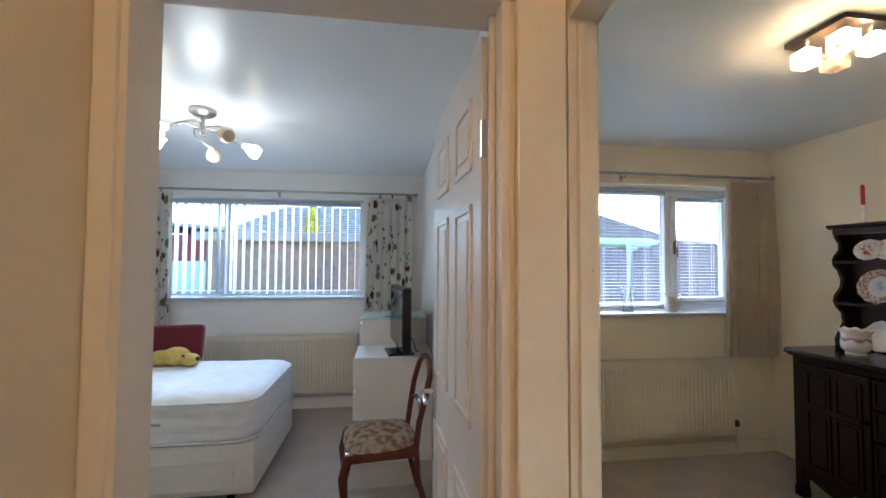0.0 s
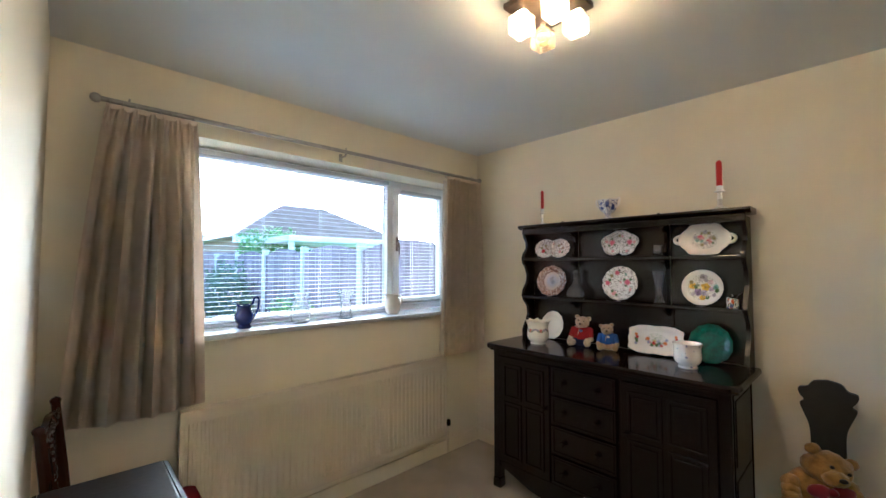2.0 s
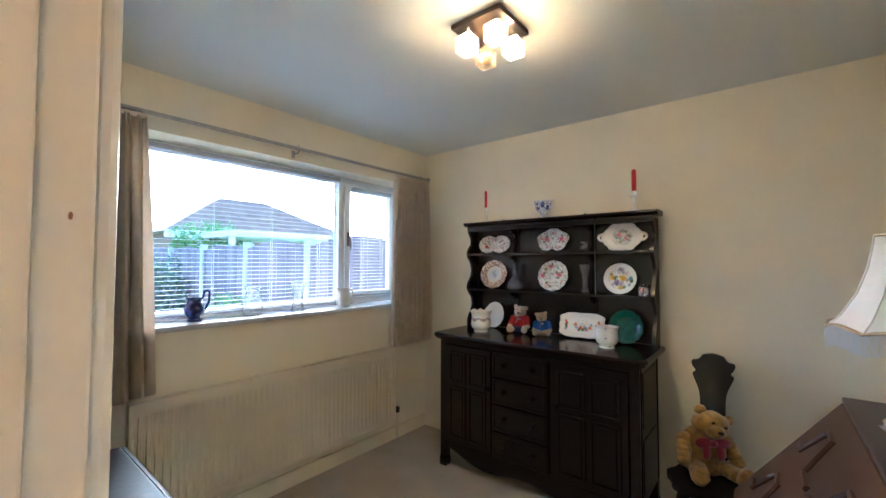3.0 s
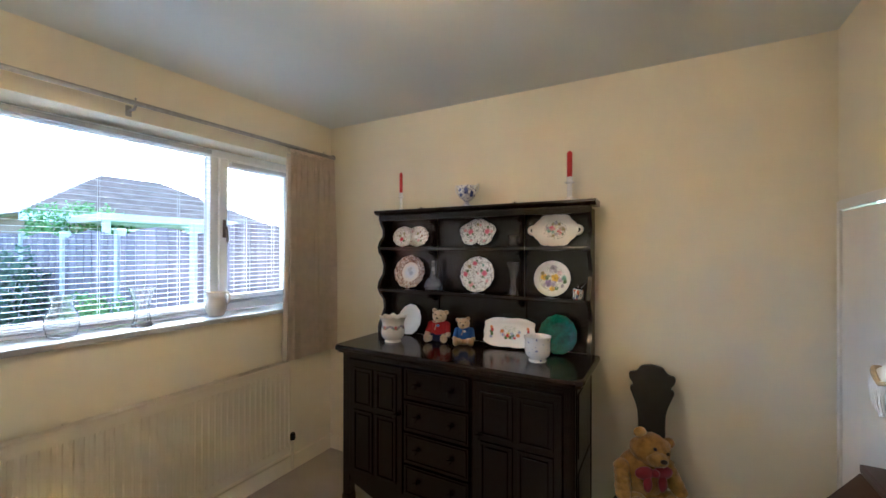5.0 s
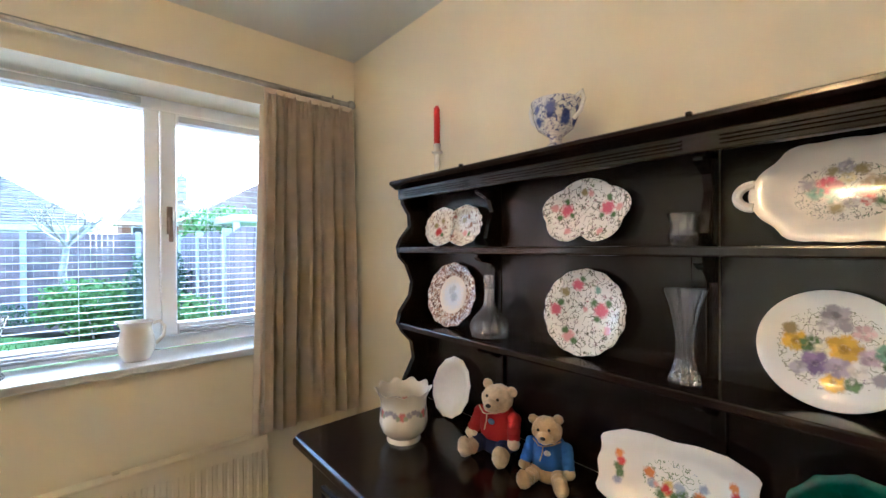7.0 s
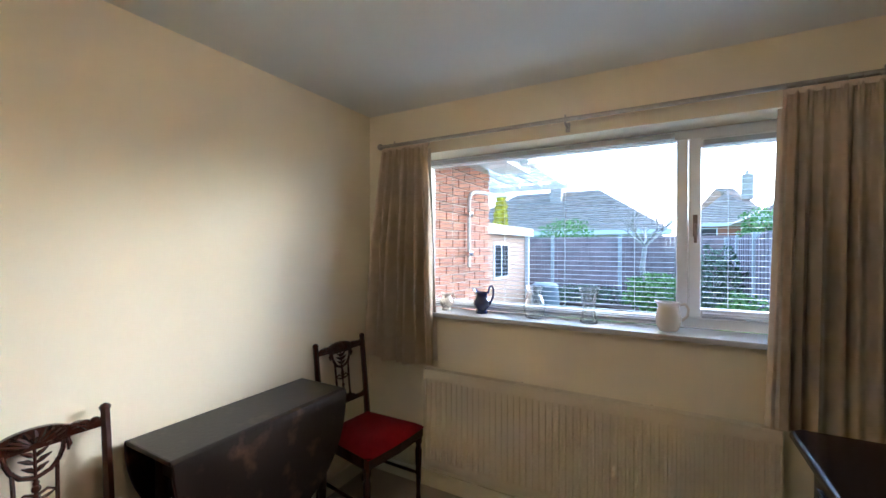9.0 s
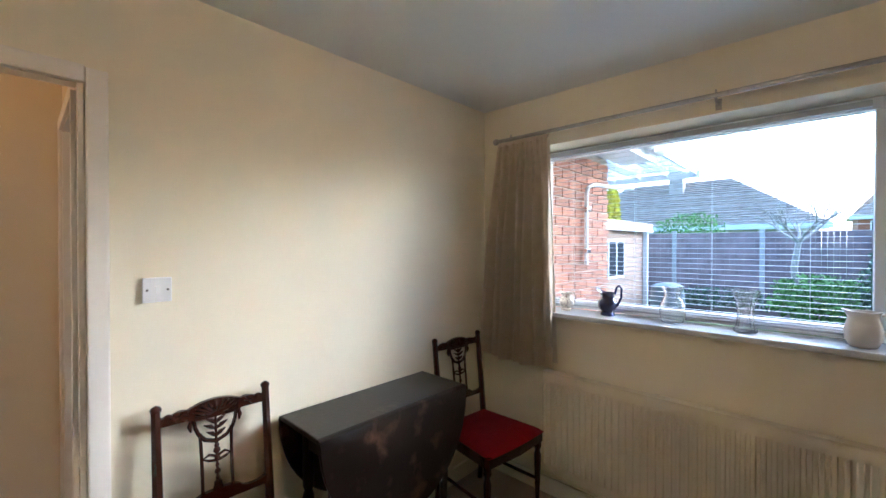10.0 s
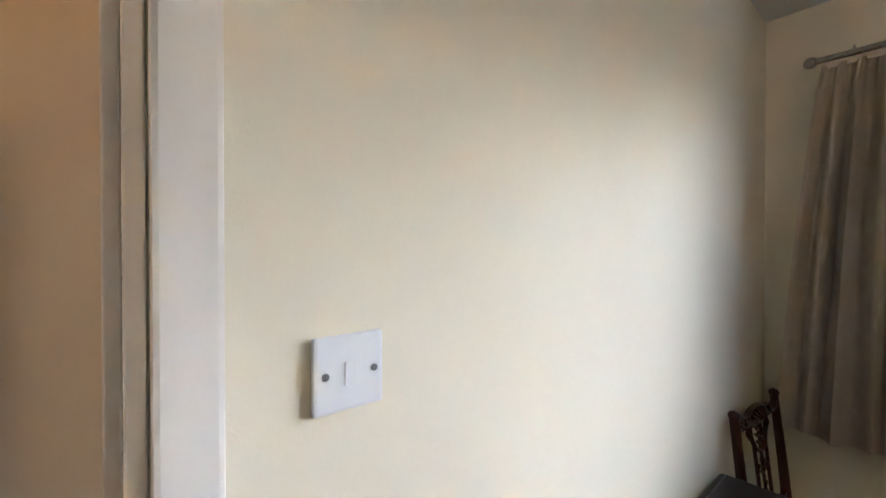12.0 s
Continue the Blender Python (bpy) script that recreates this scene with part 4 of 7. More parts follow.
def rack(d):
    """The plate rack above: scalloped sides, two shelves, cornice and boarded back."""
    ZT, ZB = 1.70, 0.938
    side = [(2.632, ZB)]
    ctrl = [(2.505, ZB), (2.50, 0.99), (2.53, 1.04), (2.565, 1.10), (2.555, 1.16), (2.515, 1.20), (2.495, 1.236), (2.505, 1.275), (2.55, 1.33), (2.56, 1.38), (2.535, 1.44), (2.505, 1.47), (2.497, 1.505), (2.51, 1.535), (2.55, 1.58), (2.548, 1.62), (2.52, 1.66), (2.515, ZT)]
    side += ctrl + [(2.632, ZT)]
    for y in (1.112, 2.420):
        bm = bmesh.new()
        slab(bm, side, 0, 0.020, Matrix(((1, 0, 0, 0), (0, 0, 1, y), (0, 1, 0, 0), (0, 0, 0, 1))))
        part("side_panel", bm, M_OAK, d, smooth=40)
    for z in (1.236, 1.505):
        bm = bmesh.new()
        box(bm, 2.498, 1.133, z - 0.020, 2.626, 2.419, z, 0.004)
        part("shelf", bm, M_OAKTOP, d)
        for y in (1.490, 2.060):
            q = bmesh.new()
            slab(q, [(2.626, z - 0.075), (2.626, z - 0.021), (2.52, z - 0.021), (2.52, z - 0.032), (2.545, z - 0.045), (2.58, z - 0.05), (2.60, z - 0.068)], 0, 0.016, Matrix(((1, 0, 0, 0), (0, 0, 1, y), (0, 1, 0, 0), (0, 0, 0, 1))))
            part("shelf_bracket", q, M_OAK, d)
    for y in (1.492, 2.062):
        q = bmesh.new()
        slab(q, [(2.626, 1.506), (2.595, 1.506), (2.565, 1.53), (2.575, 1.57), (2.595, 1.61), (2.58, 1.645), (2.53, 1.665), (2.53, 1.678), (2.626, 1.678)], 0, 0.016, Matrix(((1, 0, 0, 0), (0, 0, 1, y), (0, 1, 0, 0), (0, 0, 0, 1))))
        part("divider", q, M_OAK, d)
    for a, b in ((1.133, 1.49), (1.49, 2.06), (2.06, 2.419)):
        part("back_board", boxbm(2.6265, a + 0.002, 0.939, 2.636, b - 0.002, 1.70, 0.002), M_OAK, d)
    for y in (1.49, 2.06):
        part("back_batten", boxbm(2.616, y - 0.015, 0.939, 2.6262, y + 0.015, 1.21, 0.003), M_OAK, d)
        part("back_batten", boxbm(2.616, y + 0.018, 1.237, 2.6262, y + 0.048, 1.484, 0.003), M_OAK, d)
    part("frieze", boxbm(2.508, 1.112, 1.675, 2.530, 2.440, 1.712, 0.003), M_OAK, d)
    for a, b in ((1.15, 1.46), (1.52, 2.03), (2.09, 2.40)):
        q = bmesh.new()
        for z in (1.685, 1.692, 1.699):
            box(q, 2.503, a, z, 2.509, b, z + 0.004, 0.001)
        part("reeded_moulding", q, M_OAK, d)
    bm = bmesh.new()
    pro = [(2.640, 1.713), (2.512, 1.713), (2.505, 1.718), (2.493, 1.724), (2.486, 1.731), (2.487, 1.739), (2.494, 1.743), (2.640, 1.743)]
    slab(bm, pro, 1.088, 2.462, Matrix(((1, 0, 0, 0), (0, 0, 1, 0), (0, 1, 0, 0), (0, 0, 0, 1))))
    part("cornice", bm, M_OAKTOP, d)
    for y in (2.10, 1.50):
        part("peg", boxbm(2.494, y, 1.743, 2.506, y + 0.010, 1.750, 0.002), M_OAK, d)


dresser = thing("welsh_dresser", pose(0, 0, 0), "black-stained oak dresser with plate rack, drawers and cupboards", "dresser")
carcass(dresser)
rack(dresser)

# ---- china on the dresser ----
RACK = "china on the dresser"


def plate_outline(kind, a):
    """Relative radius of a plate's rim at an angle."""
    if kind == "wavy":
        return 1 + 0.035 * abs(math.sin(a * 7)) - 0.015
    if kind == "scallop":
        return 1 + 0.022 * math.cos(a * 12)
    if kind == "leaf":
        return 1 + 0.018 * math.cos(a * 13) + 0.012 * math.cos(a * 3 + 1) + 0.007 * math.cos(a * 26)
    if kind == "trefoil":
        return 0.885 + 0.115 * abs(math.cos(2.5 * (a - math.pi / 2))) - 0.16 * max(0, -math.sin(a)) ** 60
    if kind == "double":
        k = 0.3
        while ((abs(math.cos(a)) * k - 0.40) / 0.60) ** 2 + (math.sin(a) * k) ** 2 < 1 and k < 1.3:
            k += 0.004
        return k * (1 + 0.022 * math.cos(a * 16))
    if kind == "lug":
        c, s = abs(math.cos(a)), abs(math.sin(a))
        cut = min(1 / max(c, 1e-3), 1 / max(s, 1e-3), 0.755 / (c * 0.65 + s * 0.42), 0.22 / (c * 0.10 + s * 0.18))
        return cut * (0.985 + 0.015 * math.cos(a * 12))
    if kind == "tray":
        c, s = abs(math.cos(a)), abs(math.sin(a))
        return min(1 / max(c, 1e-3), 0.94 / max(s, 1e-3), 1.62 / (c + s)) * (0.985 + 0.02 * math.cos(a * 10))
    return 1.0


def dish(name, y, z, w, h, x, lean, turn, kind, material, label, category="plate", back=None, deep=0.012):
    """A plate on edge: local face looks along -x (towards the room), its foot rests at z."""
    t = thing(name, Matrix.Translation((x, y, z)) @ pose(0, 0, 0, 0, 0, turn) @ pose(0, 0, 0, 0, lean, 0), label, category, RACK)
    bm = bmesh.new()
    seg = 72
    prof = [(0.0, -0.001), (0.55, -0.001), (0.66, 0.003), (0.80, deep * 0.75), (0.97, deep), (1.0, deep - 0.001), (0.98, deep - 0.005), (0.80, deep * 0.75 - 0.005), (0.66, -0.006), (0.5, -0.007), (0.5, -0.010), (0.45, -0.010), (0.44, -0.007), (0.0, -0.006)]
    rings = []
    for r, d in prof:
        ring = []
        for s in range(seg if r else 1):
            a = 2 * math.pi * s / seg
            k = plate_outline(kind, a) if r > 0.6 else plate_outline(kind, a) * (0.5 + r / 1.2) + (1 - 0.5 - r / 1.2)
            if kind in ("tray", "double"):
                k = plate_outline(kind, a)
            ring.append(bm.verts.new((-d, math.cos(a) * r * k * w / 2, h / 2 + math.sin(a) * r * k * h / 2)))
        rings.append(ring)
    for a, b in zip(rings, rings[1:]):
        for s in range(seg):
            f = [a[s % len(a)], a[(s + 1) % len(a)], b[(s + 1) % len(b)], b[s % len(b)]]
            f = [v for i, v in enumerate(f) if v not in f[:i]]
            if len(f) > 2:
                bm.faces.new(f)
    # the print is centred on the plate, so shift the mesh and its object
    for v in bm.verts:
        v.co.z -= h / 2
    part("body", bm, material, t, smooth=60, m=pose(0, 0, h / 2))
    return t


dish("twin_dish", 2.240, 1.507, 0.275, 0.135, 2.583, 12, 0, "double", M_DISH, "double-lobed white dish printed with rose sprigs", "dish")
twin = [o for o in bpy.data.objects if o.name == "twin_dish"][0]
q = bmesh.new()
tube(q, [(-0.010, 0.004 * math.sin(i * 1.4), -0.050 + 0.0125 * i) for i in range(9)], 0.006, 8)
part("divider", q, M_DISH, twin, smooth=True, m=pose(0, 0, 0.0675))
dish("oval_plate", 2.249, 1.238, 0.232, 0.215, 2.575, 12, 0, "scallop", M_BROWNCHINA, "white plate with brown transfer-printed border")
dish("trefoil_dish", 1.765, 1.507, 0.240, 0.168, 2.580, 12, 0, "trefoil", M_TREFOIL, "five-lobed white dish with pink rose print", "dish")
dish("rose_plate", 1.767, 1.238, 0.216, 0.212, 2.575, 12, 0, "wavy", M_ROSEPLATE, "scalloped white plate with pink rose print")
plat = dish("handled_platter", 1.310, 1.507, 0.250, 0.176, 2.580, 12, 0, "lug", M_PLATTER, "white two-handled platter with painted bouquet", "platter")
for s in (-1, 1):
    q = bmesh.new()
    tube(q, [(-0.010, s * (0.116 + 0.026 * math.sin(math.pi * k / 14)), 0.022 * math.cos(math.pi * k / 14)) for k in range(15)], 0.0085, 8)
    part("handle", q, M_PLATTER, plat, smooth=True, m=pose(0, 0, 0.088))
dish("flower_plate", 1.324, 1.237, 0.197, 0.195, 2.575, 12, 0, "plain", M_FRUIT, "round white plate painted with yellow and violet flowers")
dish("white_plate", 2.243, 0.939, 0.175, 0.195, 2.565, 16, 0, "leaf", M_CHINA, "plain white fluted plate leaning on the back board")
dish("sandwich_tray", 1.552, 0.939, 0.290, 0.175, 2.535, 20, 8, "tray", M_TRAY, "oblong white china tray with meadow flowers", "tray", deep=0.016)
grn = dish("leaf_plate", 1.285, 0.939, 0.200, 0.205, 2.545, 14, 0, "leaf", M_GREEN, "dark green glazed leaf-shaped plate", deep=0.02)
q = bmesh.new()
for i in range(16):
    a = 2 * math.pi * i / 16
    tube(q, [(-0.004, 0.012 * math.cos(a), 0.012 * math.sin(a) - 0.02), (-0.0035, 0.035 * math.cos(a), 0.035 * math.sin(a) - 0.01), (-0.012, 0.075 * math.cos(a), 0.077 * math.sin(a))], 0.0011, 5)
part("vein", q, M_GREEN, grn, smooth=True, m=pose(0, 0, 0.1025))
q = bmesh.new()
tube(q, [(-0.012 - 0.010 * math.sin(k * 0.5), 0.048 + 0.016 * math.cos(k * 0.9), -0.030 + 0.016 * math.sin(k * 0.9)) for k in range(9)], 0.0038, 6)
part("stalk_handle", q, M_GREEN, grn, "curled green stalk handle", smooth=True, m=pose(0, 0, 0.1025))


def vessel(name, m, profile, material, label, category, wave=None, seg=40, handle=None, group=RACK, hmat=None, extra=None):
    """A turned vessel with an inside; handle: points of its loop."""
    t = thing(name, m, label, category, group)
    bm = bmesh.new()
    lathe(bm, profile, seg, wave=wave)
    part("body", bm, material, t, smooth=12 if material == M_CRYSTAL else 50)
    if handle:
        q = bmesh.new()
        tube(q, handle[0], handle[1], 8)
        part("handle", q, hmat or material, t, smooth=True)
    return t


def hollow(outer, wall=0.003, foot=0.004):
    """Outer (radius, z) pairs to a vessel with wall thickness, open above."""
    inner = [(max(r - wall, 0.001), z) for r, z in outer[::-1] if z > outer[0][1] + foot]
    return [(0.0, outer[0][1])] + outer + inner + [(0.0, outer[0][1] + foot + 0.001)]


def frill(n, amp, lo, dz=0.0):
    def f(a, i, r, z):
        k = max(0.0, (z - lo) / 0.02)
        k = min(1.0, k)
        return r * (1 + amp * k * math.cos(n * a)), z + dz * k * math.cos(n * a)
    return f


vessel("jardiniere", pose(2.372, 2.222, 0.938), hollow([(0.050, 0.0), (0.050, 0.004), (0.046, 0.013), (0.054, 0.020), (0.066, 0.034), (0.071, 0.055), (0.069, 0.080), (0.066, 0.105), (0.068, 0.122), (0.076, 0.140), (0.083, 0.150)]), M_JARD, "cream china jardiniere with frilled rim and rose sprigs", "jardiniere", wave=lambda a, i, r, z: (r * (1 + (0.05 * math.cos(10 * a) * min(1, (z - 0.13) / 0.02) if z > 0.13 else 0.012 * math.cos(10 * a))), z + (0.005 * math.cos(10 * a) if z > 0.138 else 0.0)), seg=80)
vessel("china_bowl", pose(2.372, 1.342, 0.938), hollow([(0.042, 0.0), (0.045, 0.005), (0.040, 0.013), (0.044, 0.020), (0.058, 0.034), (0.062, 0.052), (0.061, 0.080), (0.061, 0.104), (0.065, 0.118), (0.067, 0.124)], 0.004), M_BOWL, "white china planter bowl with faint blue sprigs", "bowl")
vessel("decanter", pose(2.555, 2.045, 1.237), hollow([(0.040, 0.0), (0.052, 0.008), (0.056, 0.03), (0.050, 0.055), (0.030, 0.078), (0.017, 0.095), (0.013, 0.12), (0.013, 0.145), (0.017, 0.15), (0.012, 0.155), (0.017, 0.168), (0.014, 0.184), (0.006, 0.188)], 0.003), M_CRYSTAL, "cut crystal decanter with stopper", "decanter", wave=lambda a, i, r, z: (r * (1 + 0.045 * math.cos(16 * a)), z), seg=48)
vessel("crystal_vase", pose(2.555, 1.530, 1.237), hollow([(0.026, 0.0), (0.028, 0.006), (0.022, 0.02), (0.016, 0.045), (0.015, 0.075), (0.018, 0.105), (0.027, 0.15), (0.038, 0.183)], 0.003, 0.02), M_CRYSTAL, "tall flared crystal vase", "vase", wave=lambda a, i, r, z: (r * (1 + 0.06 * math.cos(12 * a)), z), seg=48)
vessel("crystal_tumbler", pose(2.555, 1.533, 1.506), hollow([(0.018, 0.0), (0.024, 0.008), (0.026, 0.02), (0.022, 0.032), (0.022, 0.045), (0.028, 0.064)], 0.003, 0.008), M_CRYSTAL, "small cut crystal vase", "vase", wave=lambda a, i, r, z: (r * (1 + 0.04 * math.cos(10 * a)), z), seg=40)
jam = vessel("jam_pot", pose(2.555, 1.182, 1.237), hollow([(0.026, 0.0), (0.027, 0.003), (0.027, 0.045), (0.026, 0.047)]), M_IMARI, "small china jam pot in red and green with metal lid", "jam pot")
q = bmesh.new()
lathe(q, [(0.028, 0.047), (0.028, 0.051), (0.02, 0.057), (0.004, 0.060), (0.004, 0.064), (0.006, 0.068), (0.0, 0.071)], 20)
part("lid", q, M_CHROME, jam, "silvered lid", smooth=True)
q = bmesh.new()
tube(q, [(-0.004, -0.008, 0.05), (-0.006, -0.025, 0.065), (-0.006, -0.042, 0.082)], 0.0022, 6)
part("spoon", q, M_CHROME, jam, smooth=True)
lov = vessel("footed_cup", pose(2.552, 1.818, 1.743), hollow([(0.030, 0.0), (0.026, 0.008), (0.014, 0.02), (0.016, 0.034), (0.044, 0.055), (0.054, 0.08), (0.055, 0.10), (0.061, 0.118), (0.060, 0.122)]), M_WILLOW, "blue and white willow-pattern footed cup with two handles", "cup")
for s in (-1, 1):
    q = bmesh.new()
    tube(q, [(0, s * 0.050, 0.070), (0, s * 0.068, 0.085), (0, s * 0.076, 0.112), (0, s * 0.072, 0.130), (0, s * 0.058, 0.122)], 0.0055, 8)
    part("handle", q, M_CHINA, lov, smooth=True)


def candlestick(y, x, s, label):
    c = thing("candlestick", pose(x, y, 1.743), label, "candlestick", "candlesticks on the dresser")
    q = bmesh.new()
    lathe(q, [(0.0, 0), (0.036 * s, 0), (0.036 * s, 0.004), (0.022 * s, 0.010), (0.011 * s, 0.018), (0.009 * s, 0.045), (0.013 * s, 0.052), (0.010 * s, 0.06), (0.009 * s, 0.085), (0.022 * s, 0.092), (0.020 * s, 0.096), (0.012 * s, 0.098), (0.014 * s, 0.12), (0.012 * s, 0.122), (0.0, 0.122)], 24)
    part("stick", q, M_CHINA, c, smooth=45)
    q = bmesh.new()
    H = 0.132
    rings = []
    for i in range(34):
        z = 0.122 + H * i / 33
        rr = 0.0115 * s * (1 if i < 32 else 0.6)
        rings.append([q.verts.new(((rr * (1 + 0.14 * math.cos(3 * (a - i * 0.62)))) * math.cos(a), (rr * (1 + 0.14 * math.cos(3 * (a - i * 0.62)))) * math.sin(a), z)) for a in [2 * math.pi * k / 18 for k in range(18)]])
    for a, b in zip(rings, rings[1:]):
        for k in range(18):
            q.faces.new((a[k], a[(k + 1) % 18], b[(k + 1) % 18], b[k]))
    q.faces.new(rings[-1])
    part("candle", q, M_RED, c, "twisted red candle", smooth=True)


candlestick(2.318, 2.590, 0.9, "white china candlestick with twisted red candle")
candlestick(1.220, 2.530, 1.15, "white china candlestick with tall twisted red candle")


def teddy(name, m, s, fur, clothes, trousers, label, category="teddy bear", group=RACK, bow=None, tilt=0.0, fluff=0.15, badge=None, slump=1.0):
    """A seated soft bear as one mesh; local -x is its front."""
    bm = bmesh.new()

    def blob(c, r, scale=(1, 1, 1), mi=0, rough=0.05, sub=3):
        if c[2] > 0.7 and tilt:
            ct, st = math.cos(radians(tilt)), math.sin(radians(tilt))
            c = (c[0] - 0.04, c[1] * ct - (c[2] - 0.62) * st, 0.60 + (c[2] - 0.62) * ct + c[1] * st)
        rough = fluff if rough in (0.05, 0.04) else rough
        vs = ball(bm, [k * s for k in c], r * s, sub, scale, rough)
        for v in vs:
            for f in v.link_faces:
                f.material_index = mi
    blob((0, 0, 0.36), 0.30, (0.85, 1, 1.15), 1, 0.02)
    blob((-0.02, 0, 0.10), 0.28, (0.9, 1.05, 0.6), 2, 0.03)
    blob((-0.03, 0, 0.78), 0.215, (0.95, 1.06, 0.98))
    blob((-0.21, 0, 0.735), 0.115, (1.0, 1.05, 0.85))
    blob((-0.32, 0, 0.765), 0.036, (0.8, 1.2, 0.8), 3, 0, 2)
    for q in (-1, 1):
        blob((0.0, q * 0.195, 0.935), 0.080, (0.6, 1, 0.95))
        blob((-0.215, q * 0.085, 0.85), 0.022, (1, 1, 1), 3, 0, 2)
        for k in range(5):
            t = k / 4
            blob((-0.05 - 0.16 * t, q * (0.27 + 0.07 * t), 0.50 - 0.27 * t), 0.105 - 0.012 * t, (1, 1, 1), 1 if t < 0.85 else 0, 0.04, 2)
            blob((-0.12 - 0.36 * t, q * (0.15 + 0.12 * t), 0.12), 0.125 - 0.01 * t, (1, 1, 0.95), 2 if t < 0.7 else 0, 0.04, 2)
        blob((-0.52, q * 0.275, 0.155), 0.125, (0.6, 0.85, 1.15))
    if bow:
        for q in (-1, 1):
            blob((-0.26, q * 0.11, 0.53), 0.105, (0.5, 1.1, 0.8), 4, 0.1)
            blob((-0.29, q * 0.09, 0.40), 0.075, (0.4, 0.7, 1.5), 4, 0.1)
        blob((-0.29, 0, 0.54), 0.05, (1, 1, 1), 4)
    if badge:
        blob((-0.285, -0.03, 0.50), 0.055, (0.3, 1, 0.8), 4, 0.0, 2)
        tube(bm, [(s * -0.22, s * 0.20, s * 0.66), (s * -0.29, s * 0.10, s * 0.60), (s * -0.30, s * 0.03, s * 0.60), (s * -0.30, s * 0.04, s * 0.50), (s * -0.29, s * 0.08, s * 0.36)], 0.010 * s, 6)
        tube(bm, [(s * -0.30, s * 0.03, s * 0.60), (s * -0.27, s * -0.10, s * 0.63), (s * -0.20, s * -0.22, s * 0.68)], 0.010 * s, 6)
        bow = badge
    bmesh.ops.scale(bm, vec=(1, 1, slump), verts=bm.verts[:])
    ob = part(name, bm, [fur, clothes, trousers, M_NOSE] + ([bow] if bow else []), None, label, smooth=True, category=category, group=group)
    ob.matrix_world = m
    return ob


M_FURA = mat("pale tan plush", (0.56, 0.44, 0.30), 0.95, vary=0.2, scale=60, bump=0.9, bscale=420, sheen=0.4)
M_FURB = mat("tan plush", (0.44, 0.30, 0.16), 0.95, vary=0.2, scale=60, bump=0.9, bscale=420, sheen=0.4)
M_FURC = mat("golden plush", (0.34, 0.19, 0.045), 0.95, vary=0.35, scale=34, bump=0.9, bscale=220, sheen=0.4)
M_BADGE = mat("pale blue felt", (0.16, 0.26, 0.46), 0.9, vary=0.1)
M_CREAMBADGE = mat("white printed patch", (0.66, 0.62, 0.60), 0.9, vary=0.3, scale=200)
M_JUMPER = mat("red felt", (0.36, 0.012, 0.018), 0.9, vary=0.1, bump=0.4, bscale=600)
M_BLUEFELT = mat("blue knit", (0.03, 0.11, 0.40), 0.9, vary=0.1, bump=0.5, bscale=600)
M_NAVYFELT = mat("navy felt", (0.015, 0.025, 0.10), 0.9, vary=0.1, bump=0.4, bscale=600)
M_BOW = mat("red ribbon", (0.26, 0.012, 0.03), 0.5, vary=0.15, sheen=0.3)
teddy("teddy_bear", pose(2.530, 1.990, 0.943, 0, 0, 14), 0.188, M_FURA, M_JUMPER, M_NAVYFELT, "pale teddy bear in a red jacket sitting on the dresser", badge=M_BADGE, tilt=8)
b2 = teddy("teddy_bear", pose(2.515, 1.815, 0.943, 0, 0, 22), 0.155, M_FURB, M_BLUEFELT, M_FURB, "tan teddy bear in a blue jumper sitting on the dresser", badge=M_CREAMBADGE, tilt=-8)

# ---- window sill ----
SILL = "jugs and vases on the sill"
jug_prof = [(0.036, 0.0), (0.038, 0.006), (0.036, 0.014), (0.031, 0.020), (0.044, 0.036), (0.053, 0.058), (0.050, 0.076), (0.038, 0.094), (0.033, 0.106), (0.037, 0.118), (0.044, 0.128)]


def spout(at, amp, lo, rise=0.0):
    def f(a, i, r, z):
        k = max(0.0, z - lo) / 0.03
        lip = max(0.0, math.cos(a - at)) ** 6
        return r * (1 + amp * k * lip), z + rise * k * lip
    return f


vessel("blue_jug", pose(0.805, 3.085, 1.104, 0, 0, 0), hollow(jug_prof), M_NAVY, "cobalt blue glazed jug with scrolled handle", "jug", wave=spout(math.pi, 0.42, 0.095, 0.022), group=SILL, handle=([(0.040, 0, 0.122), (0.050, 0, 0.160), (0.064, 0, 0.172), (0.076, 0, 0.155), (0.074, 0, 0.105), (0.052, 0, 0.055)], 0.006))
vessel("small_jug", pose(0.555, 3.09, 1.104), hollow([(r * 0.80, z * 0.84) for r, z in jug_prof]), M_BROWNJUG, "small printed cream jug", "jug", wave=spout(math.pi, 0.25, 0.085, 0.008), group=SILL, handle=([(0.030, 0, 0.102), (0.050, 0, 0.112), (0.060, 0, 0.088), (0.048, 0, 0.045), (0.036, 0, 0.032)], 0.004))
vessel("glass_jar", pose(1.130, 3.09, 1.104), hollow([(0.042, 0.0), (0.050, 0.006), (0.060, 0.05), (0.058, 0.088), (0.041, 0.128), (0.037, 0.148), (0.051, 0.182)], 0.003), M_CRYSTAL, "clear glass jar vase", "vase", group=SILL)
vessel("glass_vase", pose(1.430, 3.075, 1.104), hollow([(0.042, 0.0), (0.045, 0.008), (0.036, 0.028), (0.031, 0.065), (0.033, 0.115), (0.044, 0.155), (0.056, 0.192)], 0.003), M_CRYSTAL, "flared cut glass vase", "vase", group=SILL, wave=lambda a, i, r, z: (r * (1 + 0.03 * math.cos(14 * a)), z), seg=56)
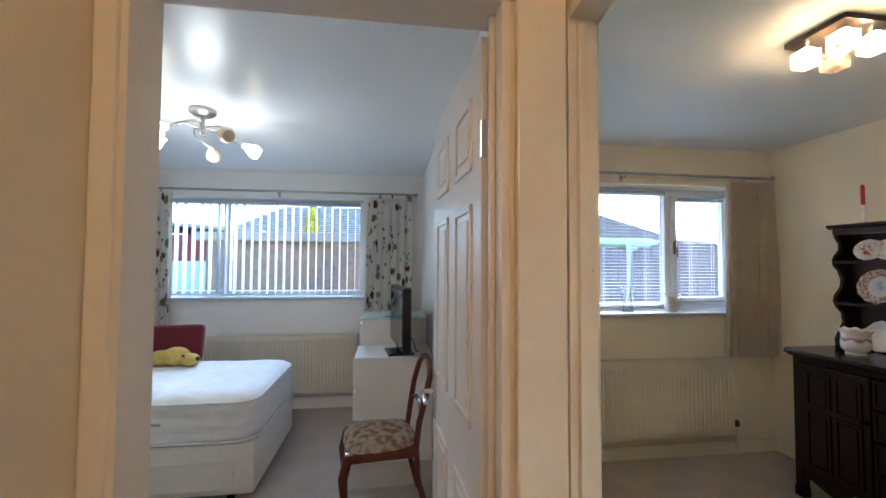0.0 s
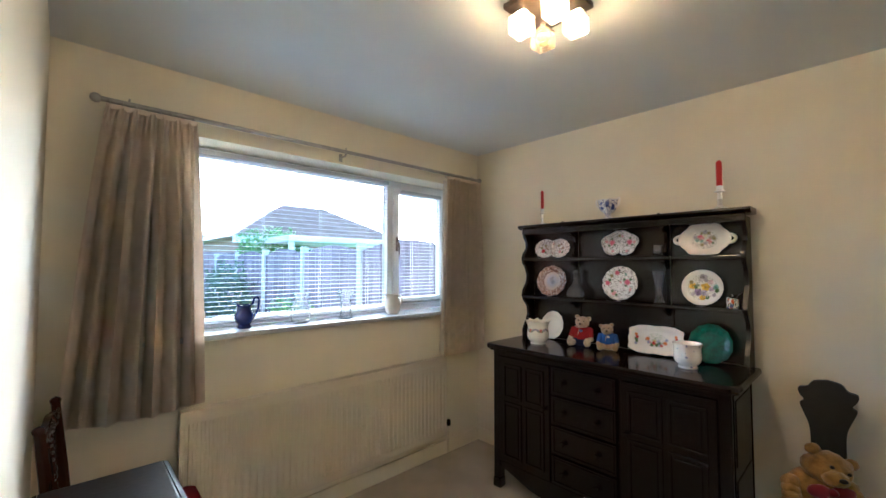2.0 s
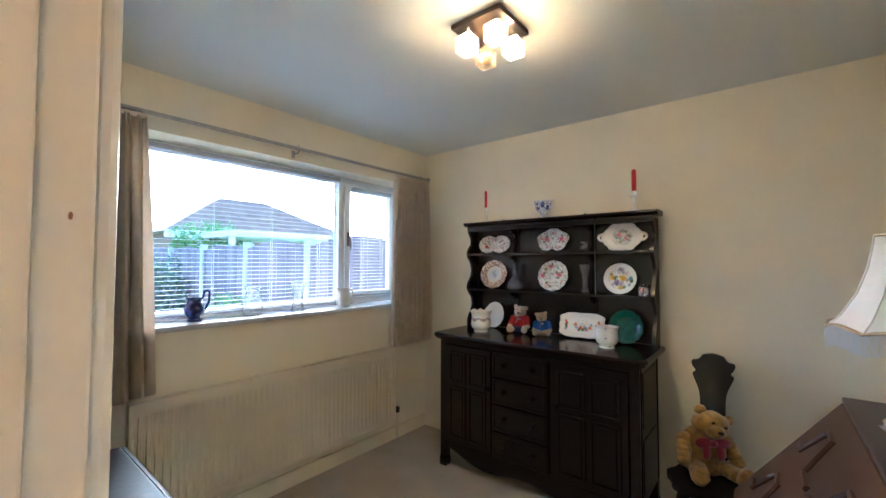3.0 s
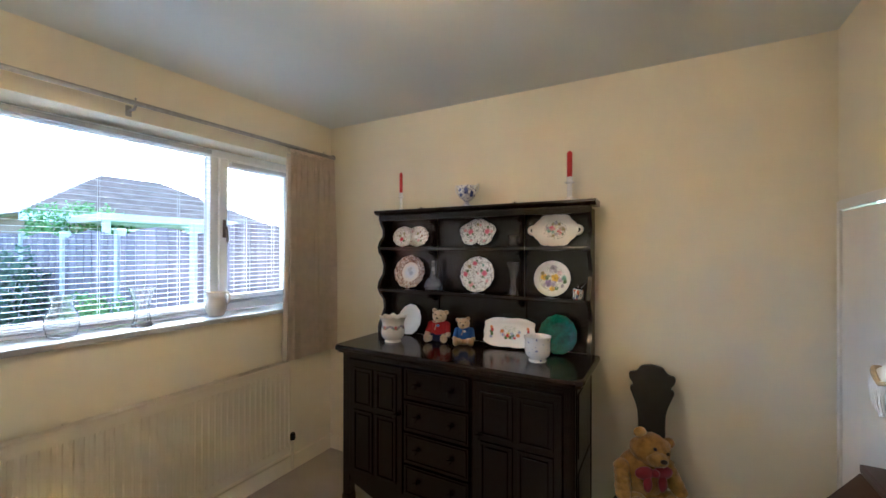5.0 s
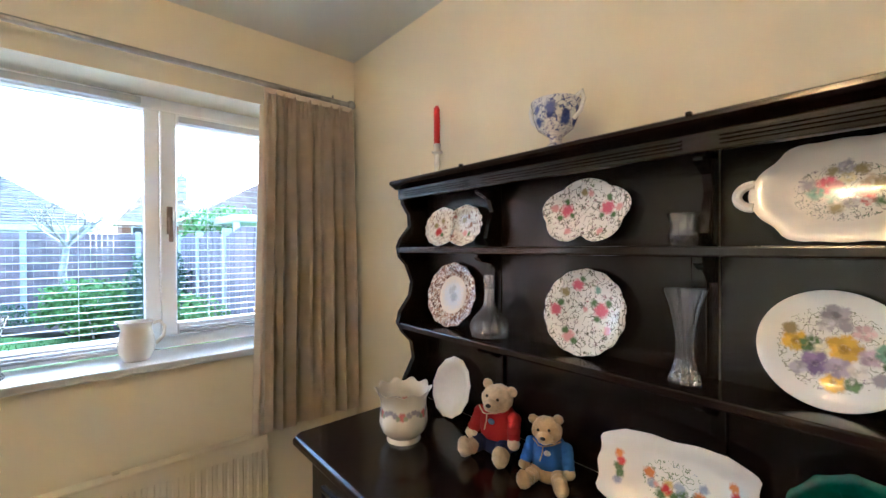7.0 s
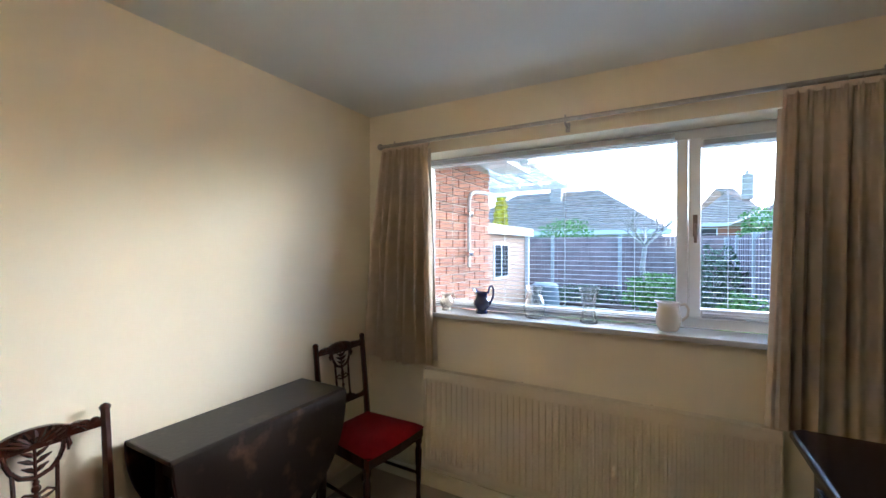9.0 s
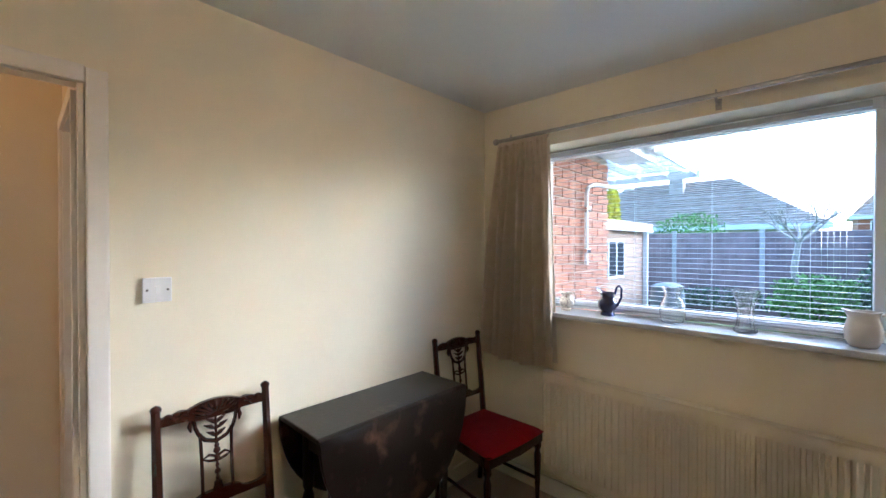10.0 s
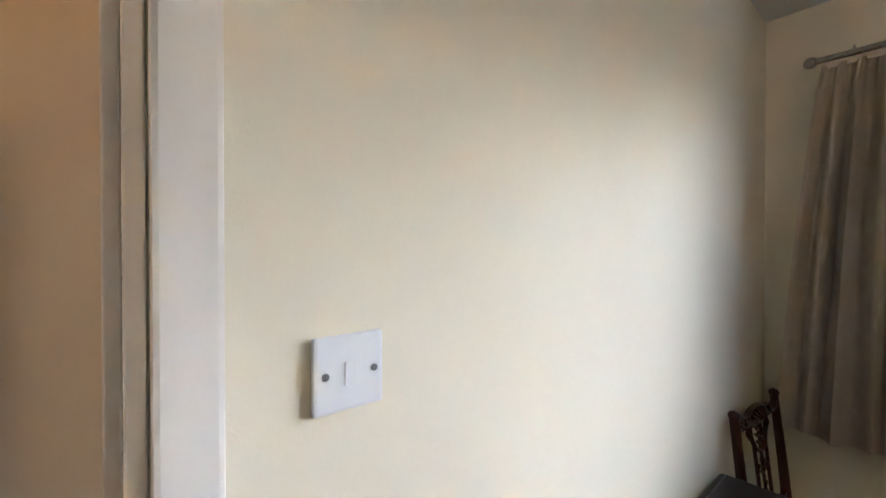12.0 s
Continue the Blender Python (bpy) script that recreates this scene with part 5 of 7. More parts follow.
vessel("cream_jug", pose(1.800, 3.065, 1.104), hollow([(0.038, 0.0), (0.042, 0.004), (0.053, 0.03), (0.056, 0.062), (0.050, 0.092), (0.044, 0.110), (0.046, 0.127), (0.052, 0.138)]), M_CREAMJUG, "plain cream stoneware jug", "jug", wave=spout(math.pi, 0.22, 0.108, 0.006), group=SILL, handle=([(0.048, 0, 0.126), (0.070, 0, 0.132), (0.084, 0, 0.110), (0.080, 0, 0.075), (0.056, 0, 0.05)], 0.006))

# ---- table and chairs ----
tab = thing("drop_leaf_table", pose(0, 0, 0), "worn black drop-leaf table with both leaves down", "table")
Y0, Y1, TX0, TX1, TZ = 1.555, 2.385, 0.034, 0.338, 0.782
part("tabletop", boxbm(TX0, Y0, TZ - 0.020, TX1, Y1, TZ, 0.006), M_TABLETOP, tab, "scratched black top")


def table_leaf(x, side, tilt):
    """A hanging half-oval leaf; its upper edge is rounded over like a rule joint."""
    q = bmesh.new()
    w, drop, n = Y1 - Y0, 0.47, 30
    edge = [((Y0 + Y1) / 2 + math.cos(math.pi * i / n) * w / 2, -0.012 - (drop - 0.012) * math.sin(math.pi * i / n) ** 0.96) for i in range(n + 1)]
    rings = []
    for inset, out in ((0.004, 0.0), (0.0, 0.004), (0.0, 0.014), (0.004, 0.018)):
        k = 1 - inset / 0.4
        rings.append([q.verts.new((x + side * out, (Y0 + Y1) / 2 + (y - (Y0 + Y1) / 2) * k, TZ + z * k - (0.010 if out == 0.018 and z > -0.02 else 0.0))) for y, z in edge])
    lip = [[q.verts.new((x + side * o, y, TZ + dz)) for y in (Y1 - 0.002, Y0 + 0.002)] for o, dz in ((0.0, -0.001), (0.007, -0.003), (0.014, -0.008))]
    for a_, b_ in zip(rings, rings[1:]):
        for i in range(n):
            q.faces.new((a_[i], a_[i + 1], b_[i + 1], b_[i]))
    q.faces.new(rings[0])
    q.faces.new(rings[-1][::-1])
    for a_, b_ in zip(lip, lip[1:]):
        q.faces.new((a_[0], a_[1], b_[1], b_[0]))
    q.faces.new((lip[-1][0], lip[-1][1], rings[-1][-1], rings[-1][0]))
    q.faces.new((rings[0][0], rings[0][-1], lip[0][1], lip[0][0]))
    lf = part("leaf", q, M_TABLE, tab, "worn hanging half-oval leaf", smooth=35)
    lf.matrix_local = Matrix.Translation((x, 0, TZ)) @ pose(0, 0, 0, 0, tilt, 0) @ Matrix.Translation((-x, 0, -TZ))


table_leaf(TX1 + 0.001, 1, -2)
table_leaf(TX0 - 0.001, -1, 0)
for y in (Y0 + 0.10, Y1 - 0.10):
    part("end_rail", boxbm(TX0 + 0.06, y - 0.01, TZ - 0.15, TX1 - 0.05, y + 0.01, TZ - 0.021, 0.003), M_TABLE, tab)
    for x in (TX0 + 0.05, TX1 - 0.05):
        q = bmesh.new()
        lathe(q, [(0.0, 0), (0.016, 0), (0.020, 0.03), (0.016, 0.05), (0.024, 0.10), (0.024, 0.14), (0.015, 0.17), (0.022, 0.32), (0.025, 0.42), (0.016, 0.45), (0.024, 0.47), (0.024, TZ - 0.0205), (0, TZ - 0.0205)], 14)
        part("leg", q, M_TABLE, tab, smooth=45, m=pose(x, y, 0))
for x in (TX0 + 0.05, TX1 - 0.05):
    part("stretcher", boxbm(x - 0.01, Y0 + 0.11, 0.10, x + 0.01, Y1 - 0.11, 0.13, 0.003), M_TABLE, tab)


def carved_chair(m, label):
    """A side chair with carved, pierced back; local front is +x, back edge at x = 0."""
    c = thing("side_chair", m, label, "chair", "carved side chairs")
    W, D, SH = 0.40, 0.485, 0.45
    for y in (-W / 2 + 0.018, W / 2 - 0.018):
        q = bmesh.new()
        tube(q, [(0.035, y, 0), (0.055, y, 0.2), (0.062, y, SH), (0.040, y, 0.68), (0.012, y, 0.93)], 0.017, 6, radii=[0.015, 0.018, 0.019, 0.017, 0.015])
        lathe(q, [(0.0, 0.925), (0.016, 0.927), (0.018, 0.936), (0.013, 0.944), (0.0, 0.95)], 10, centre=(0.012, y))
        part("stile", q, M_DARKCHAIR, c, smooth=45)
        q = bmesh.new()
        lathe(q, [(0.0, 0), (0.013, 0), (0.015, 0.02), (0.011, 0.05), (0.018, 0.22), (0.021, 0.30), (0.014, 0.33), (0.022, 0.35), (0.022, SH - 0.06), (0, SH - 0.06)], 12)
        part("front_leg", q, M_DARKCHAIR, c, smooth=45, m=pose(D - 0.03, y * 1.17, 0))
    # seat
    q = bmesh.new()
    o = [(0.05, -W / 2 + 0.006), (D - 0.03, -W / 2 - 0.034), (D - 0.004, -W / 2 - 0.024), (D + 0.012, 0), (D - 0.004, W / 2 + 0.024), (D - 0.03, W / 2 + 0.034), (0.05, W / 2 - 0.006)]
    slab(q, o, SH - 0.065, SH - 0.012)
    part("seat_rail", q, M_DARKCHAIR, c)
    q = bmesh.new()
    nx, ny = 12, 12
    g = []
    for i in range(nx + 1):
        u = i / nx
        row = []
        for j in range(ny + 1):
            v = j / ny * 2 - 1
            hw = (W / 2 - 0.016) + u * 0.050
            edge = min(u, 1 - u, (1 - abs(v)) / 2) * 2
            row.append(q.verts.new((0.055 + u * (D - 0.05 - 0.004) + 0.012 * u * (1 - v * v), v * hw, SH - 0.012 + 0.050 * (1 - (1 - min(1, edge * 1.5)) ** 3))))
        g.append(row)
    for a, b in zip(g, g[1:]):
        for j in range(ny):
            q.faces.new((a[j], a[j + 1], b[j + 1], b[j]))
    part("seat", q, M_REDSEAT, c, "crimson velvet seat pad", smooth=True)
    # crest: a straight rail with a carved fan in the middle and scrolled leaves beside it
    q = bmesh.new()
    out = [(-W / 2 + 0.02, 0.872), (-0.09, 0.872), (-0.075, 0.862), (0.075, 0.862), (0.09, 0.872), (W / 2 - 0.02, 0.872)]
    for i in range(41):
        t = 1 - i / 40 * 2
        h = 0.902 + 0.010 * max(0, math.cos((abs(t) - 0.60) * 9)) * (abs(t) > 0.40) + 0.027 * max(0, 1 - (t / 0.48) ** 2) ** 0.6
        out.append((t * (W / 2 - 0.02), h))
    slab(q, out, 0, 0.018, Matrix(((0, 0, 1, 0.004), (1, 0, 0, 0), (0, 1, 0, 0), (0, 0, 0, 1))))
    for k in range(9):
        a = radians(18 + 18 * k)
        tube(q, [(0.024, 0.016 * math.cos(a), 0.874 + 0.010 * math.sin(a)), (0.028, 0.045 * math.cos(a), 0.880 + 0.024 * math.sin(a)), (0.021, 0.078 * math.cos(a), 0.884 + 0.040 * math.sin(a))], 0.006, 6, radii=[0.004, 0.0085, 0.005])
    for s in (-1, 1):
        tube(q, [(0.023, s * (0.088 + 0.013 * k), 0.893 + 0.009 * math.sin(k * 1.5)) for k in range(7)], 0.006, 6, radii=[0.004, 0.008, 0.006, 0.009, 0.006, 0.008, 0.003])
        for k in (0, 2, 4):
            ball(q, (0.024, s * (0.096 + 0.020 * k / 1.5), 0.906), 0.010, 2, (0.6, 1.3, 0.8))
    part("crest_rail", q, M_DARKCHAIR, c, "carved crest with a central fan", smooth=40)
    q = bmesh.new()
    out = [(-W / 2 + 0.025, 0.560), (W / 2 - 0.025, 0.560)]
    for i in range(25):
        t = 1 - i / 12
        out.append((t * (W / 2 - 0.025), 0.584 + 0.026 * max(0, 1 - (t / 0.52) ** 4) + 0.012 * max(0, abs(t) - 0.8) * 5))
    slab(q, out, 0, 0.016, Matrix(((0, 0, 1, 0.044), (1, 0, 0, 0), (0, 1, 0, 0), (0, 0, 0, 1))))
    part("lower_rail", q, M_DARKCHAIR, c, "shaped lower rail")
    # pierced splat: a shield with a sprig above, two slim bars and a beaded spindle below
    q = bmesh.new()
    lean = lambda z: 0.014 + (0.90 - z) / 0.33 * 0.038
    for s in (-1, 1):
        tube(q, [(lean(z), s * w, z) for z, w in ((0.868, 0.070), (0.840, 0.067), (0.812, 0.056), (0.788, 0.036), (0.774, 0.0))], 0.0075, 6)
        tube(q, [(lean(z), s * w, z) for z, w in ((0.868, 0.080), (0.848, 0.084), (0.828, 0.080))], 0.007, 6, radii=[0.006, 0.009, 0.003])
        tube(q, [(lean(z), s * w, z) for z, w in ((0.815, 0.052), (0.74, 0.050), (0.66, 0.049), (0.600, 0.050))], 0.0065, 6)
        for z, w, l in ((0.852, 0.020, 0.030), (0.832, 0.028, 0.036), (0.806, 0.020, 0.030)):
            tube(q, [(lean(z), 0.002 * s, z - 0.014), (lean(z) + 0.002, s * w * 0.6, z - 0.002), (lean(z), s * (w + 0.012), z + 0.008)], 0.006, 6, radii=[0.0035, 0.008, 0.002])
        tube(q, [(lean(z), s * w, z) for z, w in ((0.722, 0.004), (0.732, 0.026), (0.722, 0.046), (0.712, 0.028), (0.706, 0.004))], 0.005, 6)
    tube(q, [(lean(z), 0, z) for z in (0.865, 0.80, 0.70, 0.605)], 0.005, 6)
    for z, rr in ((0.760, 0.010), (0.742, 0.014), (0.716, 0.011), (0.690, 0.008), (0.668, 0.012), (0.646, 0.009), (0.626, 0.016), (0.610, 0.020)):
        ball(q, (lean(z) + 0.002, 0, z), rr, 2, (0.6, 0.9, 1.0))
    part("splat", q, M_DARKCHAIR, c, "pierced carved splat", smooth=45)
    for y in (-W / 2 + 0.025, W / 2 - 0.025):
        q = bmesh.new()
        tube(q, [(0.055, y, 0.17), (D / 2, y * 1.07, 0.17), (D - 0.03, y * 1.16, 0.17)], 0.009, 8)
        part("stretcher", q, M_DARKCHAIR, c, smooth=True)
    return c


carved_chair(pose(0.028, 1.306, 0, 0, 0, -2), "dark mahogany side chair with carved pierced back")
carved_chair(pose(0.034, 2.665, 0, 0, 0, -5), "dark mahogany side chair with crimson velvet seat beside the table")

# ---- bureau and lamp ----
bur = thing("bureau", pose(0, 0, 0), "brown mahogany bureau with closed sloping carved front", "bureau")
BX0, BX1 = 0.76, 1.515
sidep = [(0.205, 0.06), (0.690, 0.06), (0.690, 0.725), (0.440, 1.042), (0.205, 1.042)]
for x in (BX0, BX1 - 0.02):
    q = bmesh.new()
    slab(q, sidep, 0, 0.02, Matrix(((0, 0, 1, x), (1, 0, 0, 0), (0, 1, 0, 0), (0, 0, 0, 1))))
    part("side_panel", q, M_BUREAU, bur)
part("top", boxbm(BX0 - 0.006, 0.20, 1.043, BX1 + 0.006, 0.448, 1.060, 0.004), M_BUREAUTOP, bur, "flat dull brown top")
ang = math.degrees(math.atan2(0.325, 0.25))
fall = part("fall_front", boxbm(BX0 + 0.002, 0.0, -0.018, BX1 - 0.002, 0.405, 0.004, 0.003), M_BUREAU, bur, "sloping writing flap")
fall.matrix_local = Matrix.Translation((0, 0.446, 1.043)) @ pose(0, 0, 0, -ang, 0, 0)
for a, b in ((0.06, 0.15), (0.23, 0.32)):
    for s in range(2):
        q = bmesh.new()
        x0 = BX0 + 0.06 + s * 0.34
        pts = [(x0, b), (x0 + 0.09, b), (x0 + 0.13, a), (x0 + 0.20, a), (x0 + 0.24, b), (x0 + 0.30, b)]
        tube(q, [(x, y, 0.006) for x, y in pts], 0.008, 6)
        part("carved_moulding", q, M_BUREAU, fall, smooth=40)
for i in range(3):
    dr = part("drawer", boxbm(BX0 + 0.02, 0.675, 0.09 + i * 0.2, BX1 - 0.02, 0.699, 0.275 + i * 0.2, 0.004), M_BUREAU, bur)
    for x in (BX0 + 0.18, BX1 - 0.18):
        q = bmesh.new()
        tube(q, [(x - 0.04, 0.700, 0.185 + i * 0.2), (x - 0.03, 0.717, 0.175 + i * 0.2), (x + 0.03, 0.717, 0.175 + i * 0.2), (x + 0.04, 0.700, 0.185 + i * 0.2)], 0.005, 6)
        part("handle", q, M_BRASS, dr, smooth=True)
part("carcass", boxbm(BX0 + 0.021, 0.21, 0.06, BX1 - 0.021, 0.675, 0.715), M_BUREAU, bur)
for x in (BX0, BX1 - 0.06):
    for y in (0.21, 0.63):
        part("foot", boxbm(x, y, 0.0, x + 0.06, y + 0.06, 0.0595, 0.008), M_BUREAU, bur)

lmp = thing("table_lamp", pose(1.300, 0.331, 1.060), "cream onyx table lamp with white fringed fabric shade", "table lamp")
q = bmesh.new()
lathe(q, [(0.0, 0.0), (0.070, 0.0), (0.072, 0.008), (0.055, 0.022), (0.030, 0.032), (0.026, 0.055), (0.032, 0.062), (0.050, 0.095), (0.054, 0.12), (0.046, 0.14), (0.050, 0.15), (0.030, 0.165), (0.014, 0.19), (0.012, 0.25), (0.0, 0.25)], 30)
part("base", q, M_ONYX, lmp, "turned cream onyx base", smooth=45)
prof = [(0.072, 0.435), (0.075, 0.41), (0.084, 0.36), (0.103, 0.30), (0.133, 0.245), (0.158, 0.215)]
q = bmesh.new()
wav = lambda a, i, r, z: (r * (1 + 0.012 * math.cos(8 * a)), z + (0.012 * abs(math.sin(4 * a)) if z < 0.23 else 0))
lathe(q, prof + [(r - 0.003, z) for r, z in prof[::-1]], 64, wave=wav)
for f in [f for f in q.faces if len(f.verts) > 4]:
    q.faces.remove(f)
part("shade", q, M_SHADE, lmp, "white scalloped fabric shade", smooth=True)
for i in range(8):
    a = 2 * math.pi * i / 8
    q = bmesh.new()
    tube(q, [((r + 0.003) * math.cos(a), (r + 0.003) * math.sin(a), z) for r, z in prof], 0.0025, 5)
    part("rib_braid", q, M_SHADE, lmp, smooth=True)
q = bmesh.new()
tube(q, [(0.160 * math.cos(a), 0.160 * math.sin(a), 0.216 + 0.012 * abs(math.sin(4 * a))) for a in [2 * math.pi * k / 64 for k in range(64)]], 0.004, 6, closed=True)
part("lower_braid", q, M_BRAID, lmp, "gold braid edging", smooth=True)
q = bmesh.new()
tube(q, [(0.073 * math.cos(a), 0.073 * math.sin(a), 0.435) for a in [2 * math.pi * k / 40 for k in range(40)]], 0.0035, 6, closed=True)
part("upper_braid", q, M_BRAID, lmp, "gold braid edging", smooth=True)
q = bmesh.new()
for k in range(200):
    a = 2 * math.pi * k / 200
    z = 0.214 + 0.012 * abs(math.sin(4 * a))
    l = 0.046 + random.uniform(-0.004, 0.004)
    x, y = 0.160 * math.cos(a), 0.160 * math.sin(a)
    j = random.uniform(-0.003, 0.003)
    tube(q, [(x, y, z), (x * 1.02 + j, y * 1.02, z - l * 0.5), (x * 1.0 + j, y * 1.0, z - l)], 0.0026, 4)
part("fringe", q, M_FRINGE, lmp, "white hanging fringe", smooth=True)

vessel("trinket_dish", pose(1.140, 0.365, 1.060), hollow([(0.024, 0.0), (0.026, 0.004), (0.045, 0.02), (0.062, 0.038), (0.064, 0.040)]), M_WILLOW, "small blue and white china dish", "dish", wave=frill(8, 0.05, 0.015, 0.002), group="")

# ---- carved chair with the large bear ----
hc = thing("carved_hall_chair", pose(2.30, 0.845, 0, 0, 0, 0), "small black carved chair with shaped narrow back", "chair")
q = bmesh.new()
pts = [(0.050, 0.38), (0.075, 0.50), (0.062, 0.58), (0.056, 0.66), (0.060, 0.74), (0.082, 0.80), (0.092, 0.83), (0.078, 0.845), (0.094, 0.87), (0.096, 0.895), (0.066, 0.905), (0.045, 0.930), (0.0, 0.940)]
fine = []
for i in range(len(pts) - 1):
    p0, p1, p2, p3 = pts[max(i - 1, 0)], pts[i], pts[i + 1], pts[min(i + 2, len(pts) - 1)]
    for t in (0, 0.25, 0.5, 0.75):
        fine.append(tuple(0.5 * (2 * b_ + (c_ - a_) * t + (2 * a_ - 5 * b_ + 4 * c_ - d_) * t * t + (3 * b_ - a_ - 3 * c_ + d_) * t ** 3) for a_, b_, c_, d_ in zip(p0, p1, p2, p3)))
pts = fine + [pts[-1]]
out = pts + [(-y, z) for y, z in pts[-2::-1]]
slab(q, out, -0.012, 0.012, Matrix(((0, 0, 1, 0), (1, 0, 0, 0), (0, 1, 0, 0), (0, 0, 0, 1))))
for v in q.verts:
    v.co.x += (v.co.z - 0.43) * 0.26
part("backrest", q, M_CARVED, hc, "shaped solid back", m=pose(0.14, 0, 0))
q = bmesh.new()
slab(q, [(0.17 * math.cos(a) * (1 + 0.05 * math.cos(8 * a)) - 0.03, 0.17 * math.sin(a) * (1 + 0.05 * math.cos(8 * a))) for a in [2 * math.pi * k / 48 for k in range(48)]], 0.355, 0.385)
part("seat", q, M_CARVED, hc)
for sx in (-1, 1):
    for sy in (-1, 1):
        q = bmesh.new()
        tube(q, [(-0.03 + sx * 0.10, sy * 0.10, 0.355), (-0.03 + sx * 0.13, sy * 0.12, 0.2), (-0.03 + sx * 0.15, sy * 0.14, 0.0)], 0.016, 10, radii=[0.014, 0.020, 0.013])
        part("leg", q, M_CARVED, hc, smooth=True)
teddy("teddy_bear", pose(2.392, 0.880, 0.389, 0, 0, 32), 0.360, M_FURC, M_FURC, M_FURC, "large golden teddy bear with red bow slumped on the chair", group="", bow=M_BOW, tilt=25, fluff=0.15, slump=0.86)

# ---- switch and ceiling light ----
sw = thing("light_switch", pose(0.001, 1.136, 1.343), "white square single rocker light switch", "light switch")
part("plate", boxbm(0, -0.043, -0.043, 0.010, 0.043, 0.043, 0.004), M_SWITCH, sw)
rk = part("rocker", boxbm(0.006, -0.0075, -0.014, 0.0125, 0.0075, 0.014, 0.0015), M_SWITCH, sw)
rk.matrix_local = pose(0, 0, 0, 0, 6, 0)
for y in (-0.030, 0.030):
    q = bmesh.new()
    lathe(q, [(0.0, 0), (0.004, 0), (0.004, 0.002), (0.0, 0.0025)], 12)
    part("screw", q, M_SCREW, sw, smooth=True, m=Matrix.Translation((0.010, y, 0)) @ pose(0, 0, 0, 0, 90, 0))

cl = thing("ceiling_light", pose(1.318, 1.468, 2.4), "square chrome ceiling light with four glass cubes, three lit", "ceiling light")
part("plate", boxbm(-0.115, -0.115, -0.022, 0.115, 0.115, -0.0005, 0.003), M_DARKMETAL, cl)
for i, (sx, sy) in enumerate(((-1, 1), (1, 1), (1, -1), (-1, -1))):
    x, y = sx * 0.068, sy * 0.068
    q = bmesh.new()
    lathe(q, [(0.014, -0.022), (0.014, -0.042), (0.020, -0.044), (0.020, -0.048), (0.0, -0.048)], 14)
    part("lamp_holder", q, M_CHROME, cl, smooth=45, m=pose(x, y, 0))
    q = bmesh.new()
    box(q, x - 0.036, y - 0.036, -0.116, x + 0.036, y + 0.036, -0.053, 0.010)
    # Added cap, no known fitting: it keeps the bulb's light off the ceiling nearby.
    part("cap", boxbm(x - 0.037, y - 0.037, -0.0525, x + 0.037, y + 0.037, -0.0485, 0.001), M_CHROME, cl, "square chrome cap added to shield the ceiling from the bulb")
    g = part("glass_cube", q, M_CUBE, cl, "ribbed clear glass cube")
    g.visible_shadow = False
    lit = i != 1
    q = bmesh.new()
    lathe(q, [(0.0, -0.086), (0.012, -0.084), (0.019, -0.076), (0.019, -0.066), (0.010, -0.058), (0.0, -0.055)], 14)
    part("bulb", q, M_LIT if lit else M_UNLIT, g, "lit bulb" if lit else "unlit bulb, neighbours' glow in its colour", smooth=True, m=pose(x, y, 0))


# ---- hall ----
mir = thing("wall_mirror", pose(-0.985, 0.42, 1.285), "tall wall mirror in an ornate gilt frame", "mirror")
part("glass", boxbm(0.004, -0.235, -0.485, 0.010, 0.235, 0.485), M_MIRROR, mir, "silvered mirror glass")
for nm, a in (("frame_rail", (0.0, -0.275, 0.475, 0.028, 0.275, 0.518)), ("frame_rail", (0.0, -0.275, -0.518, 0.028, 0.275, -0.475)), ("frame_side", (0.0, 0.230, -0.475, 0.028, 0.275, 0.475)), ("frame_side", (0.0, -0.275, -0.475, 0.028, -0.230, 0.475))):
    q = bmesh.new()
    box(q, *a, 0.008)
    L = max(a[4] - a[1], a[5] - a[2])
    for i in range(int(L / 0.03)):
        t = (i + 0.5) * 0.03
        c = (0.028, a[1] + t, (a[2] + a[5]) / 2) if a[4] - a[1] > 0.2 else (0.028, (a[1] + a[4]) / 2, a[2] + t)
        ball(q, c, 0.011, 2, (0.7, 1, 1), 0.2)
    part(nm, q, M_GOLD, mir, smooth=50)

hl = thing("hall_pendant", pose(-0.52, -0.55, 2.4), "white glass hall ceiling light, lit", "ceiling light")
q = bmesh.new()
lathe(q, [(0.0, -0.10), (0.06, -0.095), (0.11, -0.07), (0.13, -0.03), (0.10, -0.0005), (0.0, -0.0005)], 28)
gl = part("shade", q, mat("lit opal glass", (1.0, 0.78, 0.52), 0.4, emit=0.5, vary=0), hl, smooth=True)
lamp("hall_bulb_light", "POINT", 1.75, (1.0, 0.50, 0.17), pose(-0.52, -0.55, 2.22), soft=0.08)

# ---- bedroom ----
curtain_rod("curtain_rod", -2.95, -0.175, 4.33, 2.19, 4.4, (-2.85, -1.55, -0.3), "thin dark metal bedroom curtain rod")
curtain("leaf_curtain", pose(0, 4.33, 0), (-0.66, -0.20), (-0.68, -0.20), 0.82, 2.165, 6, 0.022, M_LEAFCURT, "white curtain printed with dark leaves, drawn back")
curtain("leaf_curtain", pose(0, 4.33, 0), (-2.90, -2.53), (-2.90, -2.515), 0.82, 2.165, 5, 0.022, M_LEAFCURT, "white curtain printed with dark leaves, drawn back beside the bed")
vb = thing("vertical_blind", pose(0, 4.53, 0), "white vertical blind with its louvres open", "blind")
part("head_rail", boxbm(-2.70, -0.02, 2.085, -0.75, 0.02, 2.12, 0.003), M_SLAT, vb)
